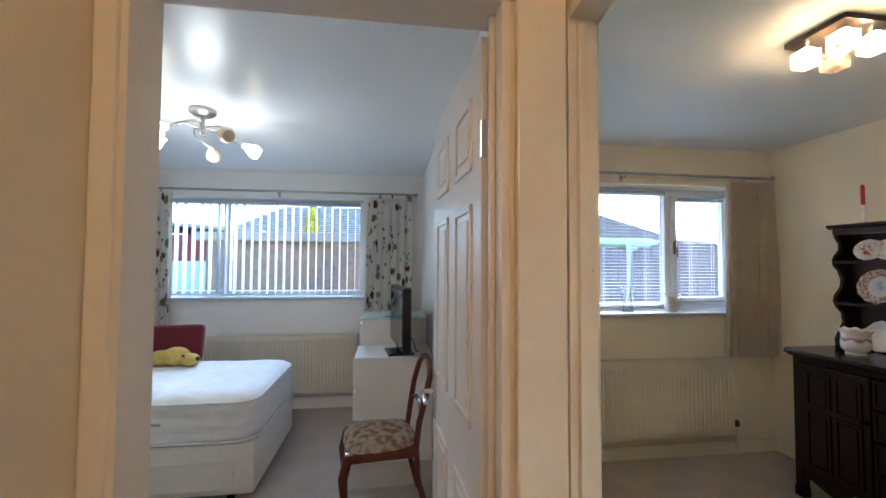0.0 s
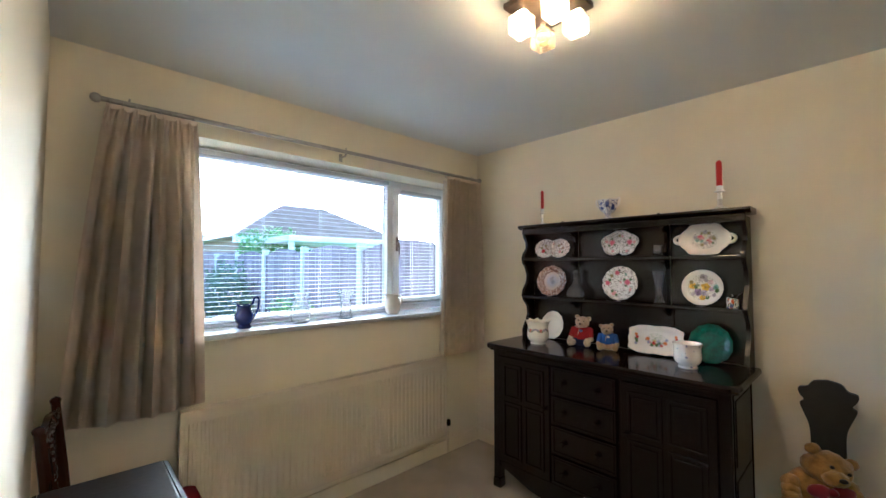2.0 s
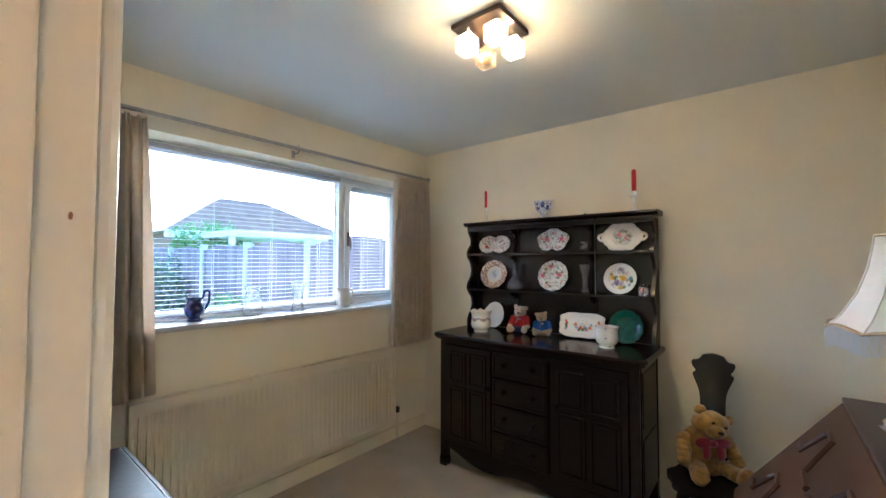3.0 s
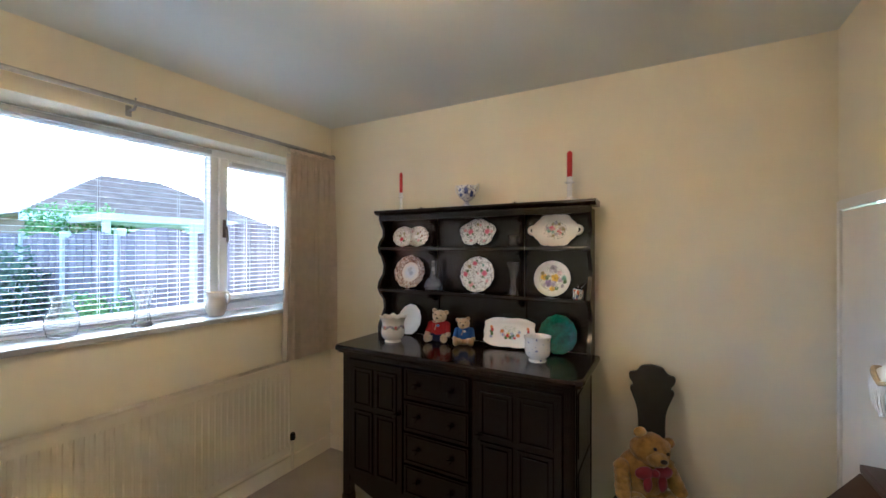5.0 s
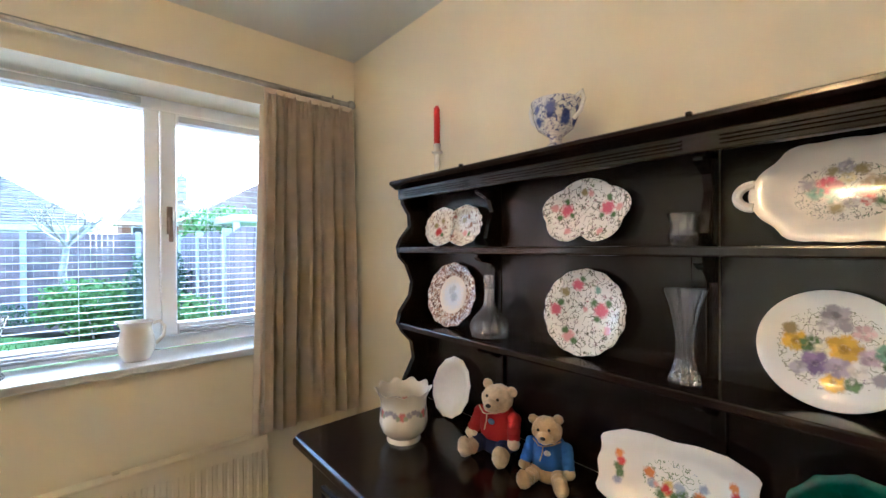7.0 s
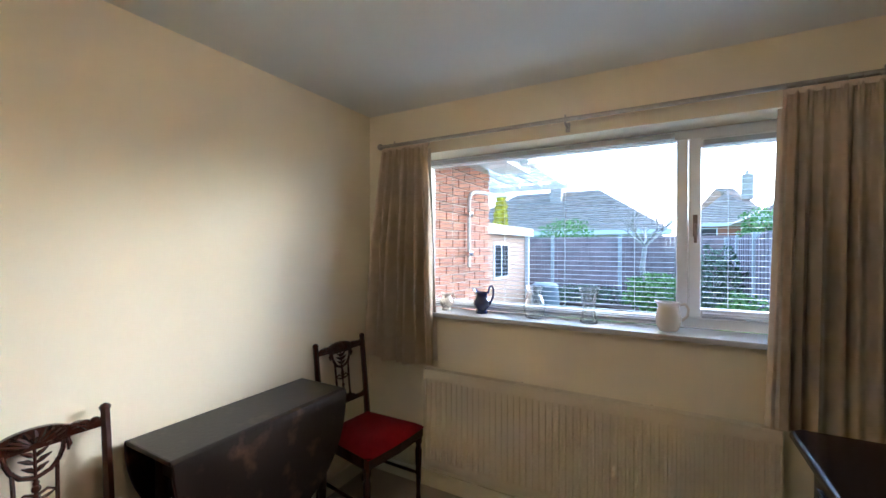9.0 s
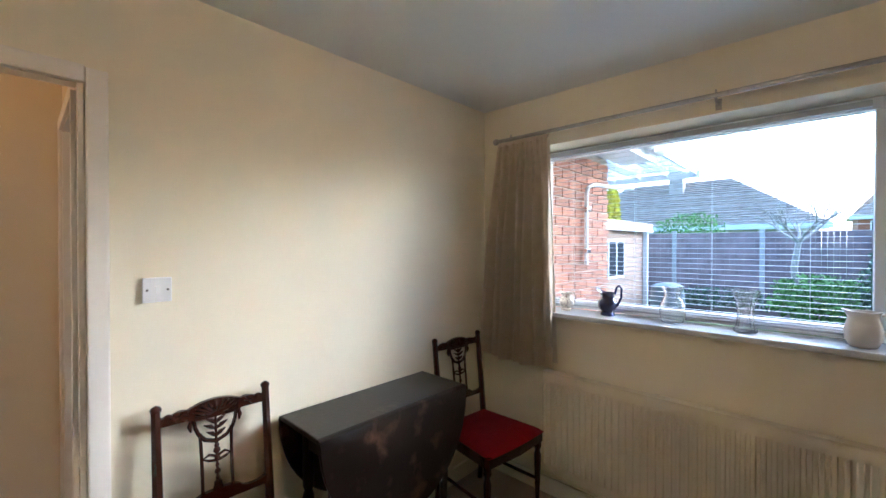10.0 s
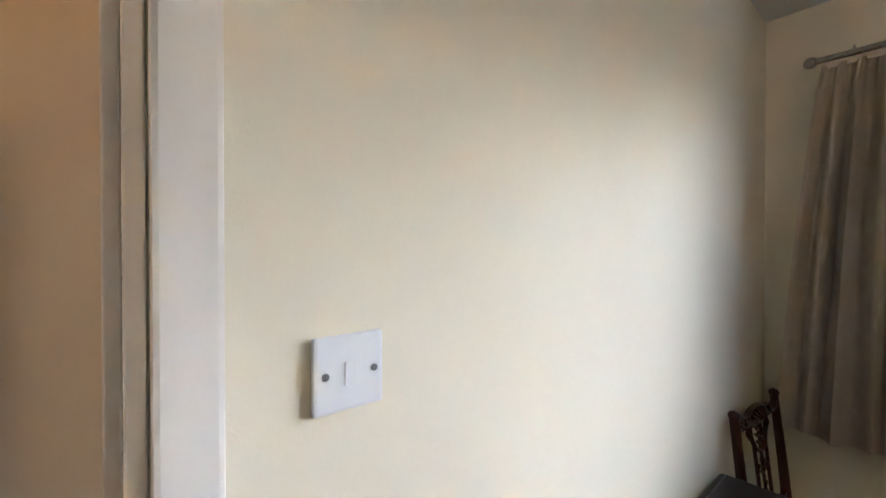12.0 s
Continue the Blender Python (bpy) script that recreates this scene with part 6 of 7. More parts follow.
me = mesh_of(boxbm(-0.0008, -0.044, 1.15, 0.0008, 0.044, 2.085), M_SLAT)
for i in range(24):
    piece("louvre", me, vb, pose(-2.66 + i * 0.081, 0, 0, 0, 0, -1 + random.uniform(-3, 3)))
radiator("radiator", pose(-2.33, 4.4, 0.17), 1.58, 0.575, "long cream radiator under the bedroom window")

bed = thing("divan_bed", pose(0, 0, 0), "single divan bed with bare white mattress", "bed")
q = bmesh.new()
box(q, -3.15, 2.775, 0.05, -1.245, 3.79, 0.365, 0.03)
dv = part("divan_base", q, M_DIVAN, bed, "cream cloth divan base", smooth=40)
part("drawer_front", boxbm(-2.2, 2.767, 0.09, -1.36, 2.777, 0.26, 0.004), M_DIVAN, dv)
MX0, MX1, MY0, MY1, MR = -3.14, -1.24, 2.77, 3.80, 0.13


def mattress_ring(inset, z):
    """A rounded rectangle round the bed, drawn in by inset, with points close enough for quilting."""
    pts = []
    r = max(0.02, MR - inset)
    x0, x1, y0, y1 = MX0 + inset, MX1 - inset, MY0 + inset, MY1 - inset
    corners = ((x1 - r, y0 + r, -90), (x1 - r, y1 - r, 0), (x0 + r, y1 - r, 90), (x0 + r, y0 + r, 180))
    for k, (cx, cy, a0) in enumerate(corners):
        arc = [(cx + r * math.cos(radians(a0 + 15 * i)), cy + r * math.sin(radians(a0 + 15 * i))) for i in range(7)]
        nx_ = corners[(k + 1) % 4]
        b0 = (nx_[0] + r * math.cos(radians(nx_[2])), nx_[1] + r * math.sin(radians(nx_[2])))
        pts += arc + [(arc[-1][0] + (b0[0] - arc[-1][0]) * t / 16, arc[-1][1] + (b0[1] - arc[-1][1]) * t / 16) for t in range(1, 16)]
    return [(x, y, z) for x, y in pts]


q = bmesh.new()
loops = []
for inset, z in ((0.05, 0.366), (0.014, 0.372), (0.004, 0.395), (0.0, 0.42), (0.006, 0.442), (0.008, 0.448), (0.0, 0.47), (-0.002, 0.50), (0.006, 0.524), (0.008, 0.530), (0.0, 0.555), (0.0, 0.585), (0.006, 0.606), (0.016, 0.622), (0.040, 0.640), (0.075, 0.650), (0.12, 0.656), (0.18, 0.658), (0.25, 0.658), (0.32, 0.658), (0.40, 0.658), (0.47, 0.658)):
    ring = []
    for x, y, zz in mattress_ring(inset, z):
        if z > 0.63:
            zz += 0.012 * noise.noise(Vector((x * 4, y * 4, 0))) - 0.014 * max(0, math.cos(x * 20) * math.cos(y * 20)) ** 3
        elif 0.38 < z < 0.62:
            x += 0.004 * noise.noise(Vector((x * 9, y * 9, z * 20)))
            y += 0.005 * noise.noise(Vector((x * 9 + 5, y * 9, z * 20)))
        ring.append(q.verts.new((x, y, zz)))
    loops.append(ring)
for a, b in zip(loops, loops[1:]):
    for i in range(len(a)):
        q.faces.new((a[i], a[(i + 1) % len(a)], b[(i + 1) % len(b)], b[i]))
q.faces.new(loops[0][::-1])
q.faces.new(loops[-1])
mt = part("mattress", q, M_MATTRESS, bed, "white quilted mattress", smooth=60)
for z in (0.376, 0.612):
    q = bmesh.new()
    tube(q, mattress_ring(0.004, z), 0.007, 6, closed=True)
    part("piping", q, M_MATTRESS, mt, smooth=True)
part("label", boxbm(-1.87, 2.763, 0.492, -1.78, 2.7705, 0.505), M_TAG, mt, "small grey woven label")
for x in (-3.05, -1.40):
    for y in (2.85, 3.62):
        q = bmesh.new()
        lathe(q, [(0.0, 0.0), (0.022, 0.0), (0.024, 0.02), (0.02, 0.05), (0.0, 0.05)], 12)
        part("castor", q, M_BLACK, bed, smooth=True, m=pose(x, y, 0))
q = bmesh.new()
box(q, -0.20, -0.045, 0, 0.20, 0.045, 0.30, 0.04)
cu = part("cushion", q, M_CUSHION, None, "dark red square cushion standing on the bed", smooth=60, category="cushion")
cu.matrix_world = pose(-2.16, 3.715, 0.655, -10, 0, 4)
q = bmesh.new()
for c, r, sc, mi in (((0, 0, 0.075), 0.085, (1.25, 0.9, 0.85), 0), ((0.12, -0.02, 0.055), 0.058, (1.2, 1, 0.85), 0), ((-0.12, 0, 0.06), 0.075, (1.3, 1, 0.8), 0), ((-0.06, -0.07, 0.10), 0.04, (1.3, 0.5, 0.8), 0), ((0.185, -0.03, 0.065), 0.018, (1, 1, 1), 1), ((0.10, -0.075, 0.095), 0.010, (1, 1, 1), 1)):
    for v in ball(q, c, r, 3, sc, 0.05):
        for f in v.link_faces:
            f.material_index = mi
dog = part("plush_dog", q, [M_YELLOW, M_NOSE], None, "yellow plush dog lying on the bed", smooth=True, category="soft toy")
dog.matrix_world = pose(-2.09, 3.58, 0.655, 0, 0, -8)

un = thing("drawer_unit", pose(0, 0, 0), "white laminate drawer unit with two levels", "drawer unit")
part("body", boxbm(-0.675, 3.18, 0.0, -0.10, 3.62, 0.752, 0.003), M_WHITEUNIT, un)
part("top", boxbm(-0.685, 3.17, 0.753, -0.095, 3.63, 0.772, 0.003), M_WHITEUNIT, un)
for z in (0.08, 0.31, 0.54):
    dr = part("drawer", boxbm(-0.692, 3.20, z, -0.676, 3.60, z + 0.20, 0.003), M_WHITEUNIT, un)
    q = bmesh.new()
    ball(q, (-0.70, 3.40, z + 0.10), 0.012, 2)
    part("knob", q, M_WHITEUNIT, dr, smooth=True)
un2 = thing("drawer_unit", pose(0, 0, 0), "taller white drawer unit with a glass top", "drawer unit")
part("body", boxbm(-0.66, 3.66, 0.0, -0.10, 4.18, 0.985, 0.003), M_WHITEUNIT, un2)
part("glass_top", boxbm(-0.675, 3.65, 0.986, -0.095, 4.19, 0.995, 0.002), mat("green edged glass", (0.55, 0.72, 0.66), 0.05, vary=0.05), un2, "green-edged glass top")
for z in (0.10, 0.39, 0.68):
    dr = part("drawer", boxbm(-0.676, 3.68, z, -0.661, 4.16, z + 0.27, 0.003), M_WHITEUNIT, un2)
    q = bmesh.new()
    ball(q, (-0.684, 3.92, z + 0.13), 0.012, 2)
    part("knob", q, M_WHITEUNIT, dr, smooth=True)
vessel("glass_dish", pose(-0.44, 3.78, 0.995), hollow([(0.03, 0.0), (0.05, 0.012), (0.075, 0.05), (0.08, 0.055)]), M_CRYSTAL, "clear pressed glass dish", "dish", group="")
tv = thing("television", pose(-0.35, 3.33, 0.772, 0, 0, 7), "black flat-screen television on a stand", "television")
part("stand", boxbm(-0.10, -0.13, 0.0, 0.10, 0.13, 0.014, 0.004), M_BLACK, tv)
part("neck", boxbm(-0.02, -0.04, 0.014, 0.03, 0.04, 0.08, 0.004), M_BLACK, tv)
part("cabinet", boxbm(-0.025, -0.34, 0.06, 0.035, 0.34, 0.52, 0.008), M_BLACK, tv)
part("screen", boxbm(-0.029, -0.32, 0.085, -0.0255, 0.32, 0.50), M_SCREEN, tv, "dark glossy screen")
q = bmesh.new()
tube(q, [(0.03, -0.1, 0.2), (0.09, -0.15, 0.1), (0.12, -0.1, 0.02), (0.16, 0.0, 0.006)], 0.004, 6)
part("cable", q, M_BLACK, tv, smooth=True)

ch = thing("balloon_back_chair", pose(-0.48, 2.62, 0, 0, 0, 186), "mahogany balloon-back chair with floral tapestry seat", "chair")
q = bmesh.new()
nx = 14
g = []
for i in range(nx + 1):
    u = i / nx * 2 - 1
    row = []
    for j in range(nx + 1):
        v = j / nx * 2 - 1
        e = max(abs(u), abs(v))
        k = (1 - 0.18 * (u * u * v * v))
        row.append(q.verts.new((u * 0.215 * k, v * (0.215 + 0.02 * u) * k, 0.43 + 0.055 * (1 - e ** 4))))
    g.append(row)
for a, b in zip(g, g[1:]):
    for j in range(nx):
        q.faces.new((a[j], a[j + 1], b[j + 1], b[j]))
bmesh.ops.extrude_face_region(q, geom=q.faces[:])
part("seat", q, M_CHAIRFAB, ch, "brown floral tapestry seat", smooth=True)
part("seat_rail", boxbm(-0.205, -0.215, 0.375, 0.208, 0.215, 0.43, 0.02), M_REDWOOD, ch)
for y in (-0.19, 0.19):
    q = bmesh.new()
    tube(q, [(0.19, y, 0.40), (0.215, y * 1.06, 0.30), (0.205, y * 1.05, 0.15), (0.20, y, 0.04), (0.215, y, 0.0)], 0.02, 10, radii=[0.028, 0.027, 0.018, 0.013, 0.016])
    part("front_leg", q, M_REDWOOD, ch, smooth=True)
    q = bmesh.new()
    tube(q, [(-0.19, y, 0.42), (-0.20, y, 0.25), (-0.27, y * 1.02, 0.0)], 0.017, 10)
    part("back_leg", q, M_REDWOOD, ch, smooth=True)
q = bmesh.new()
tube(q, [(-0.19, -0.17, 0.40), (-0.21, -0.16, 0.55), (-0.24, -0.19, 0.70), (-0.27, -0.17, 0.82), (-0.285, -0.08, 0.885), (-0.29, 0, 0.895), (-0.285, 0.08, 0.885), (-0.27, 0.17, 0.82), (-0.24, 0.19, 0.70), (-0.21, 0.16, 0.55), (-0.19, 0.17, 0.40)], 0.018, 10)
part("hoop_back", q, M_REDWOOD, ch, "curved hoop back", smooth=True)
q = bmesh.new()
tube(q, [(-0.222, -0.17, 0.60), (-0.235, -0.07, 0.63), (-0.235, 0.07, 0.63), (-0.222, 0.17, 0.60)], 0.014, 8)
part("cross_rail", q, M_REDWOOD, ch, smooth=True)

bl = thing("ceiling_light", pose(-1.57, 2.72, 2.4), "bronze ceiling light with curled arms and frosted shades", "ceiling light")
q = bmesh.new()
lathe(q, [(0.0, -0.0005), (0.075, -0.0005), (0.075, -0.02), (0.05, -0.04), (0.012, -0.045), (0.012, -0.14), (0.02, -0.16), (0.0, -0.165)], 24)
part("ceiling_rose", q, M_BRASS, bl, smooth=45)
M_FROST = mat("lit frosted glass", (1.0, 0.74, 0.42), 0.4, emit=1.6, vary=0)
M_FROSTOFF = mat("frosted glass", (0.85, 0.70, 0.50), 0.4, vary=0.05)
for i in range(5):
    a = 2 * math.pi * i / 5 + 0.5
    arm = bmesh.new()
    d = Vector((math.cos(a), math.sin(a), 0))
    e = Vector((-math.sin(a), math.cos(a), 0))
    pts = [d * r + e * s + Vector((0, 0, z)) for r, s, z in ((0.01, 0, -0.11), (0.07, 0.06, -0.10), (0.14, 0.075, -0.12), (0.20, 0.04, -0.15), (0.225, 0.0, -0.175))]
    tube(arm, pts, 0.006, 8)
    ar = part("arm", arm, M_BRASS, bl, "curled bronze arm", smooth=True)
    q = bmesh.new()
    lathe(q, [(0.0, 0.0), (0.016, 0.0), (0.020, 0.02), (0.040, 0.055), (0.046, 0.085), (0.034, 0.11), (0.0, 0.115)], 18)
    part("shade", q, M_FROST if i in (0, 2, 3) else M_FROSTOFF, ar, "frosted tulip shade", smooth=True, m=Matrix.Translation(pts[-1]) @ d.to_track_quat("Z", "Y").to_matrix().to_4x4() @ pose(0, 0, 0, 0, 0, 0) @ pose(0, 0, 0, 25, 0, 0))
lamp("bedroom_bulb_light", "POINT", 1.7, (1.0, 0.80, 0.58), pose(-1.57, 2.72, 1.98), soft=0.1)


# ---- outdoors ----
GZ = -0.15
bm = bmesh.new()
n = 60
gv = {}
xs = [-400, -60, -20] + [-12 + i * 0.6 for i in range(40)] + [20, 60, 400]
ys = [-400, -40, 3.285 + 1.4] + [5 + i * 0.5 for i in range(30)] + [30, 80, 600]
for i, x in enumerate(xs):
    for j, y in enumerate(ys):
        z = GZ + (0.03 * noise.noise(Vector((x, y, 0)) * 0.6) if abs(x) < 15 and 5 < y < 20 else 0)
        gv[i, j] = bm.verts.new((x, y, z))
for i in range(len(xs) - 1):
    for j in range(len(ys) - 1):
        bm.faces.new((gv[i, j], gv[i + 1, j], gv[i + 1, j + 1], gv[i, j + 1]))
structure("ground", bm, M_GRASS, "garden lawn", "lawn")
structure("pavement", boxbm(0.2, 3.285, GZ + 0.004, 3.05, 7.0, GZ + 0.05), M_CONC, "pale concrete garden path", "pavement")
bm = bmesh.new()
slab(bm, [(-2.5, 12.6), (-1.0, 12.4), (0.5, 12.2), (1.8, 10.9), (2.4, 9.0), (3.05, 8.0), (3.05, 13.4), (-2.5, 13.4)], GZ + 0.005, GZ + 0.10)
structure("planting_bed", bm, M_SOIL, "bare soil planting bed by the fence", "flower bed")

# outer wall of the bedroom wing: each brick its own piece
wing = structure("wall_wing", boxbm(-0.058, 3.2805, GZ, 0.192, 4.66, 2.30), M_MORTAR, "red brick outer wall with pale joints", "wall")
bm = bmesh.new()
box(bm, -0.006, 0, 0, 0.008, 0.215, 0.065, 0.003)
brick_me = mesh_of(bm, M_BRICK)
bm = bmesh.new()
box(bm, -0.006, 0, 0, 0.008, 0.1025, 0.065, 0.003)
half_me = mesh_of(bm, M_BRICK)
BRICKS = []
for row in range(32):
    z = GZ + 0.005 + row * 0.075
    y = 3.285 + (0 if row % 2 else -0.1125)
    while y < 4.65:
        if y < 3.28:
            BRICKS.append((half_me, 3.285, z))
        elif y + 0.215 > 4.68:
            BRICKS.append((half_me, min(y, 4.66 - 0.1025), z))
        else:
            BRICKS.append((brick_me, y, z))
        y += 0.225
structure("backing_wall", boxbm(-3.5, 4.6605, GZ, 0.19, 4.70, 1.08), M_PINKBRICK, "brick outer wall under the bedroom window", "wall")
eave = thing("wing_eaves", pose(0, 0, 0), "white soffit and gutter along the roof edge", "eaves")
part("soffit", boxbm(0.2, 3.29, 2.305, 0.50, 5.0, 2.325), M_WHITEPL, eave)
part("fascia", boxbm(0.50, 3.29, 2.285, 0.52, 5.0, 2.45, 0.003), M_WHITEPL, eave)
q = bmesh.new()
tube(q, [(0.56, 3.3, 2.40), (0.56, 4.2, 2.398), (0.56, 5.02, 2.395)], 0.05, 12)
part("gutter", q, M_WHITEPL, eave, smooth=True)
q = bmesh.new()
slab(q, [(-1.0, 2.85), (0.60, 2.43), (0.60, 2.47), (-1.0, 2.90)], 3.3, 5.05, Matrix(((1, 0, 0, 0), (0, 0, 1, 0), (0, 1, 0, 0), (0, 0, 0, 1))))
part("roof_slope", q, M_ROOF, eave)
cano = thing("clear_canopy", pose(0, 0, 0), "clear corrugated canopy on white rafters beyond the brick wall", "canopy")
for i in range(4):
    part("sheet", boxbm(-0.70 + i * 0.32, 4.72, 2.420, -0.70 + i * 0.32 + 0.29, 6.45, 2.426), M_CANOPY, cano, "clear ribbed sheet")
for i in range(5):
    part("rafter", boxbm(-0.725 + i * 0.32, 4.70, 2.36, -0.705 + i * 0.32, 6.47, 2.432, 0.003), M_WHITEPL, cano)
for y in (4.68, 6.475):
    part("beam", boxbm(-0.74, y, 2.33, 0.60, y + 0.04, 2.41, 0.004), M_WHITEPL, cano)
part("post", boxbm(-0.74, 6.48, GZ, -0.68, 6.54, 2.40, 0.004), M_WHITEPL, cano)
pp_ = thing("waste_pipe", pose(0, 0, 0), "white plastic pipe clipped to the brick wall", "pipe")
q = bmesh.new()
tube(q, [(0.235, 4.10, 1.33), (0.235, 4.10, 1.75), (0.235, 4.10, 1.93), (0.238, 4.13, 1.99), (0.245, 4.20, 2.02), (0.30, 4.55, 2.03), (0.36, 4.85, 2.04)], 0.017, 10)
part("pipe", q, M_WHITEPL, pp_, smooth=True)
for z in (1.45, 1.80):
    part("clip", boxbm(0.2, 4.065, z - 0.02, 0.262, 4.135, z + 0.02, 0.006), M_CHROME, pp_, "grey pipe clip")

# side fence: concrete posts and dark vertical boards
sf = thing("side_fence", pose(3.12, 0, 0), "dark boarded garden fence with pale concrete posts", "fence")
post_me = mesh_of(boxbm(-0.055, -0.05, GZ, 0.055, 0.05, 1.78, 0.008), M_CONC)
board_me = mesh_of(boxbm(-0.008, -0.072, GZ + 0.15, 0.008, 0.072, 1.66, 0.002), M_FENCE)
gravel_me = mesh_of(boxbm(-0.02, -0.88, GZ, 0.02, 0.88, GZ + 0.15, 0.004), M_CONC)
rail_me = mesh_of(boxbm(-0.02, -0.88, -0.03, 0.02, 0.88, 0.03, 0.004), M_FENCE)
for k in range(6):
    y0 = 3.75 + k * 1.87
    piece("post", post_me, sf, pose(0, y0, 0))
    if k == 5:
        break
    piece("gravel_board", gravel_me, sf, pose(0, y0 + 0.935, 0))
    for i in range(13):
        u = (i + 0.5) / 13
        arch = 0.11 * math.sin(math.pi * u)
        piece("board", board_me, sf, pose(-0.012 + 0.008 * (i % 2), y0 + 0.06 + 1.75 * u, 0) @ Matrix.Diagonal((1, 1, 1 + arch / 1.66, 1)))
    for z in (0.3, 1.45):
        piece("rail", rail_me, sf, pose(0.03, y0 + 0.935, z))

bf = thing("back_fence", pose(0, 13.5, 0), "tall grey-brown wooden fence at the end of the garden", "fence")
panel = bmesh.new()
for i in range(18):
    box(panel, -0.92 + i * 0.1022, -0.01 + 0.008 * (i % 2), GZ, -0.92 + (i + 1) * 0.1022 - 0.004, 0.006 + 0.008 * (i % 2), 1.84)
panel_me = mesh_of(panel, M_BACKFENCE)
bpost_me = mesh_of(boxbm(-0.05, -0.06, GZ, 0.05, 0.04, 1.90, 0.006), M_CONC)
for k in range(9):
    piece("panel", panel_me, bf, pose(-12.0 + k * 1.94, 0, 0))
    piece("post", bpost_me, bf, pose(-12.0 + k * 1.94 + 0.97, 0, 0))


def hip_house(name, x0, x1, y0, y1, eave, ridge, roof, wall, label, chimney=None, ridge_x=True, windows=()):
    h = thing(name, pose(0, 0, 0), label, "house", "houses beyond the fence")
    part("wall", boxbm(x0 + 0.4, y0 + 0.4, GZ, x1 - 0.4, y1 - 0.4, eave), wall, h)
    q = bmesh.new()
    d = (y1 - y0) / 2 if ridge_x else (x1 - x0) / 2
    if ridge_x:
        r0, r1 = (x0 + d * 0.9, (y0 + y1) / 2, ridge), (x1 - d * 0.9, (y0 + y1) / 2, ridge)
    else:
        r0, r1 = ((x0 + x1) / 2, y0 + d * 0.9, ridge), ((x0 + x1) / 2, y1 - d * 0.9, ridge)
    c = [q.verts.new(p) for p in ((x0, y0, eave), (x1, y0, eave), (x1, y1, eave), (x0, y1, eave))]
    a, b = q.verts.new(r0), q.verts.new(r1)
    if ridge_x:
        fs = ((c[0], c[1], b, a), (c[1], c[2], b), (c[2], c[3], a, b), (c[3], c[0], a))
    else:
        fs = ((c[0], c[1], a), (c[1], c[2], b, a), (c[2], c[3], b), (c[3], c[0], a, b))
    for f in fs:
        q.faces.new(f)
    q.faces.new(c[::-1])
    rf = part("roof", q, roof, h)
    # courses of tiles as raised strips on the slope that faces the garden
    q = bmesh.new()
    n = 22
    for i in range(n):
        t0 = i / n
        p0 = Vector((x0, y0, eave)).lerp(Vector(r0), t0)
        p1 = Vector((x1, y0, eave)).lerp(Vector(r1 if ridge_x else r0), t0)
        vs = [q.verts.new(p) for p in (p0 + Vector((0, -0.05, 0.06)), p1 + Vector((0, -0.05, 0.06)), p1 + Vector((0, 0.02, 0.0)), p0 + Vector((0, 0.02, 0.0)))]
        q.faces.new(vs)
    part("tile_course", q, roof, rf, kind="stuff")
    part("gutter", boxbm(x0 - 0.05, y0 - 0.12, eave - 0.22, x1 + 0.05, y0 - 0.02, eave + 0.02, 0.02), M_WHITEPL, h, "white fascia and gutter")
    if chimney:
        ch_ = part("chimney", boxbm(chimney[0] - 0.35, chimney[1] - 0.35, ridge - 1.2, chimney[0] + 0.35, chimney[1] + 0.35, chimney[2], 0.02), M_ROOFG, h, "grey chimney stack")
        q = bmesh.new()
        lathe(q, [(0.0, 0.0), (0.14, 0.0), (0.11, 0.3), (0.0, 0.3)], 12)
        part("pot", q, M_ROOFG, ch_, smooth=45, m=pose(chimney[0], chimney[1], chimney[2]))
    for wx, wz0, wz1, ww in windows:
        wd = part("window", boxbm(wx - ww / 2, y0 + 0.36, wz0, wx + ww / 2, y0 + 0.40, wz1), M_WHITEPL, h)
        part("pane", boxbm(wx - ww / 2 + 0.08, y0 + 0.352, wz0 + 0.08, wx + ww / 2 - 0.08, y0 + 0.359, wz1 - 0.08), M_DARKGLASS, wd)
    return h


hip_house("bungalow", -11.5, 2.0, 24, 33, 2.45, 5.3, M_ROOFG, M_RENDER, "grey-tiled bungalow beyond the garden fence", chimney=(-4.5, 27.4, 5.9), windows=((-4.6, 1.2, 2.2, 1.6), (-2.2, 1.2, 2.2, 1.2)))
hip_house("bungalow", 3.9, 11.0, 14.4, 20.4, 2.40, 3.97, M_ROOF, M_PINKBRICK, "brown-tiled bungalow behind the side fence", windows=((6.0, 1.0, 2.1, 1.4),))
hip_house("bungalow", 3.0, 9.0, 38, 46, 3.4, 6.6, M_ROOFG, M_BRICK, "distant house with a grey roof", chimney=(7.4, 40.5, 7.4), windows=((4.6, 2.0, 3.1, 1.3),))
hip_house("bungalow", 11.0, 24.0, 36, 46, 2.8, 6.0, M_ROOF, M_RENDER, "distant bungalow with a brown roof")
# carport canopy by the neighbouring house
cp = thing("carport", pose(0, 0, 0), "white flat-roofed carport beside the house", "carport")
part("roof", boxbm(3.7, 9.6, 2.0, 6.3, 11.7, 2.14, 0.02), M_WHITEPL, cp)
for x, y in ((3.8, 9.7), (6.2, 9.7), (3.8, 11.6), (6.2, 11.6)):
    part("post", boxbm(x - 0.05, y - 0.05, GZ, x + 0.05, y + 0.05, 2.0, 0.005), M_WHITEPL, cp)

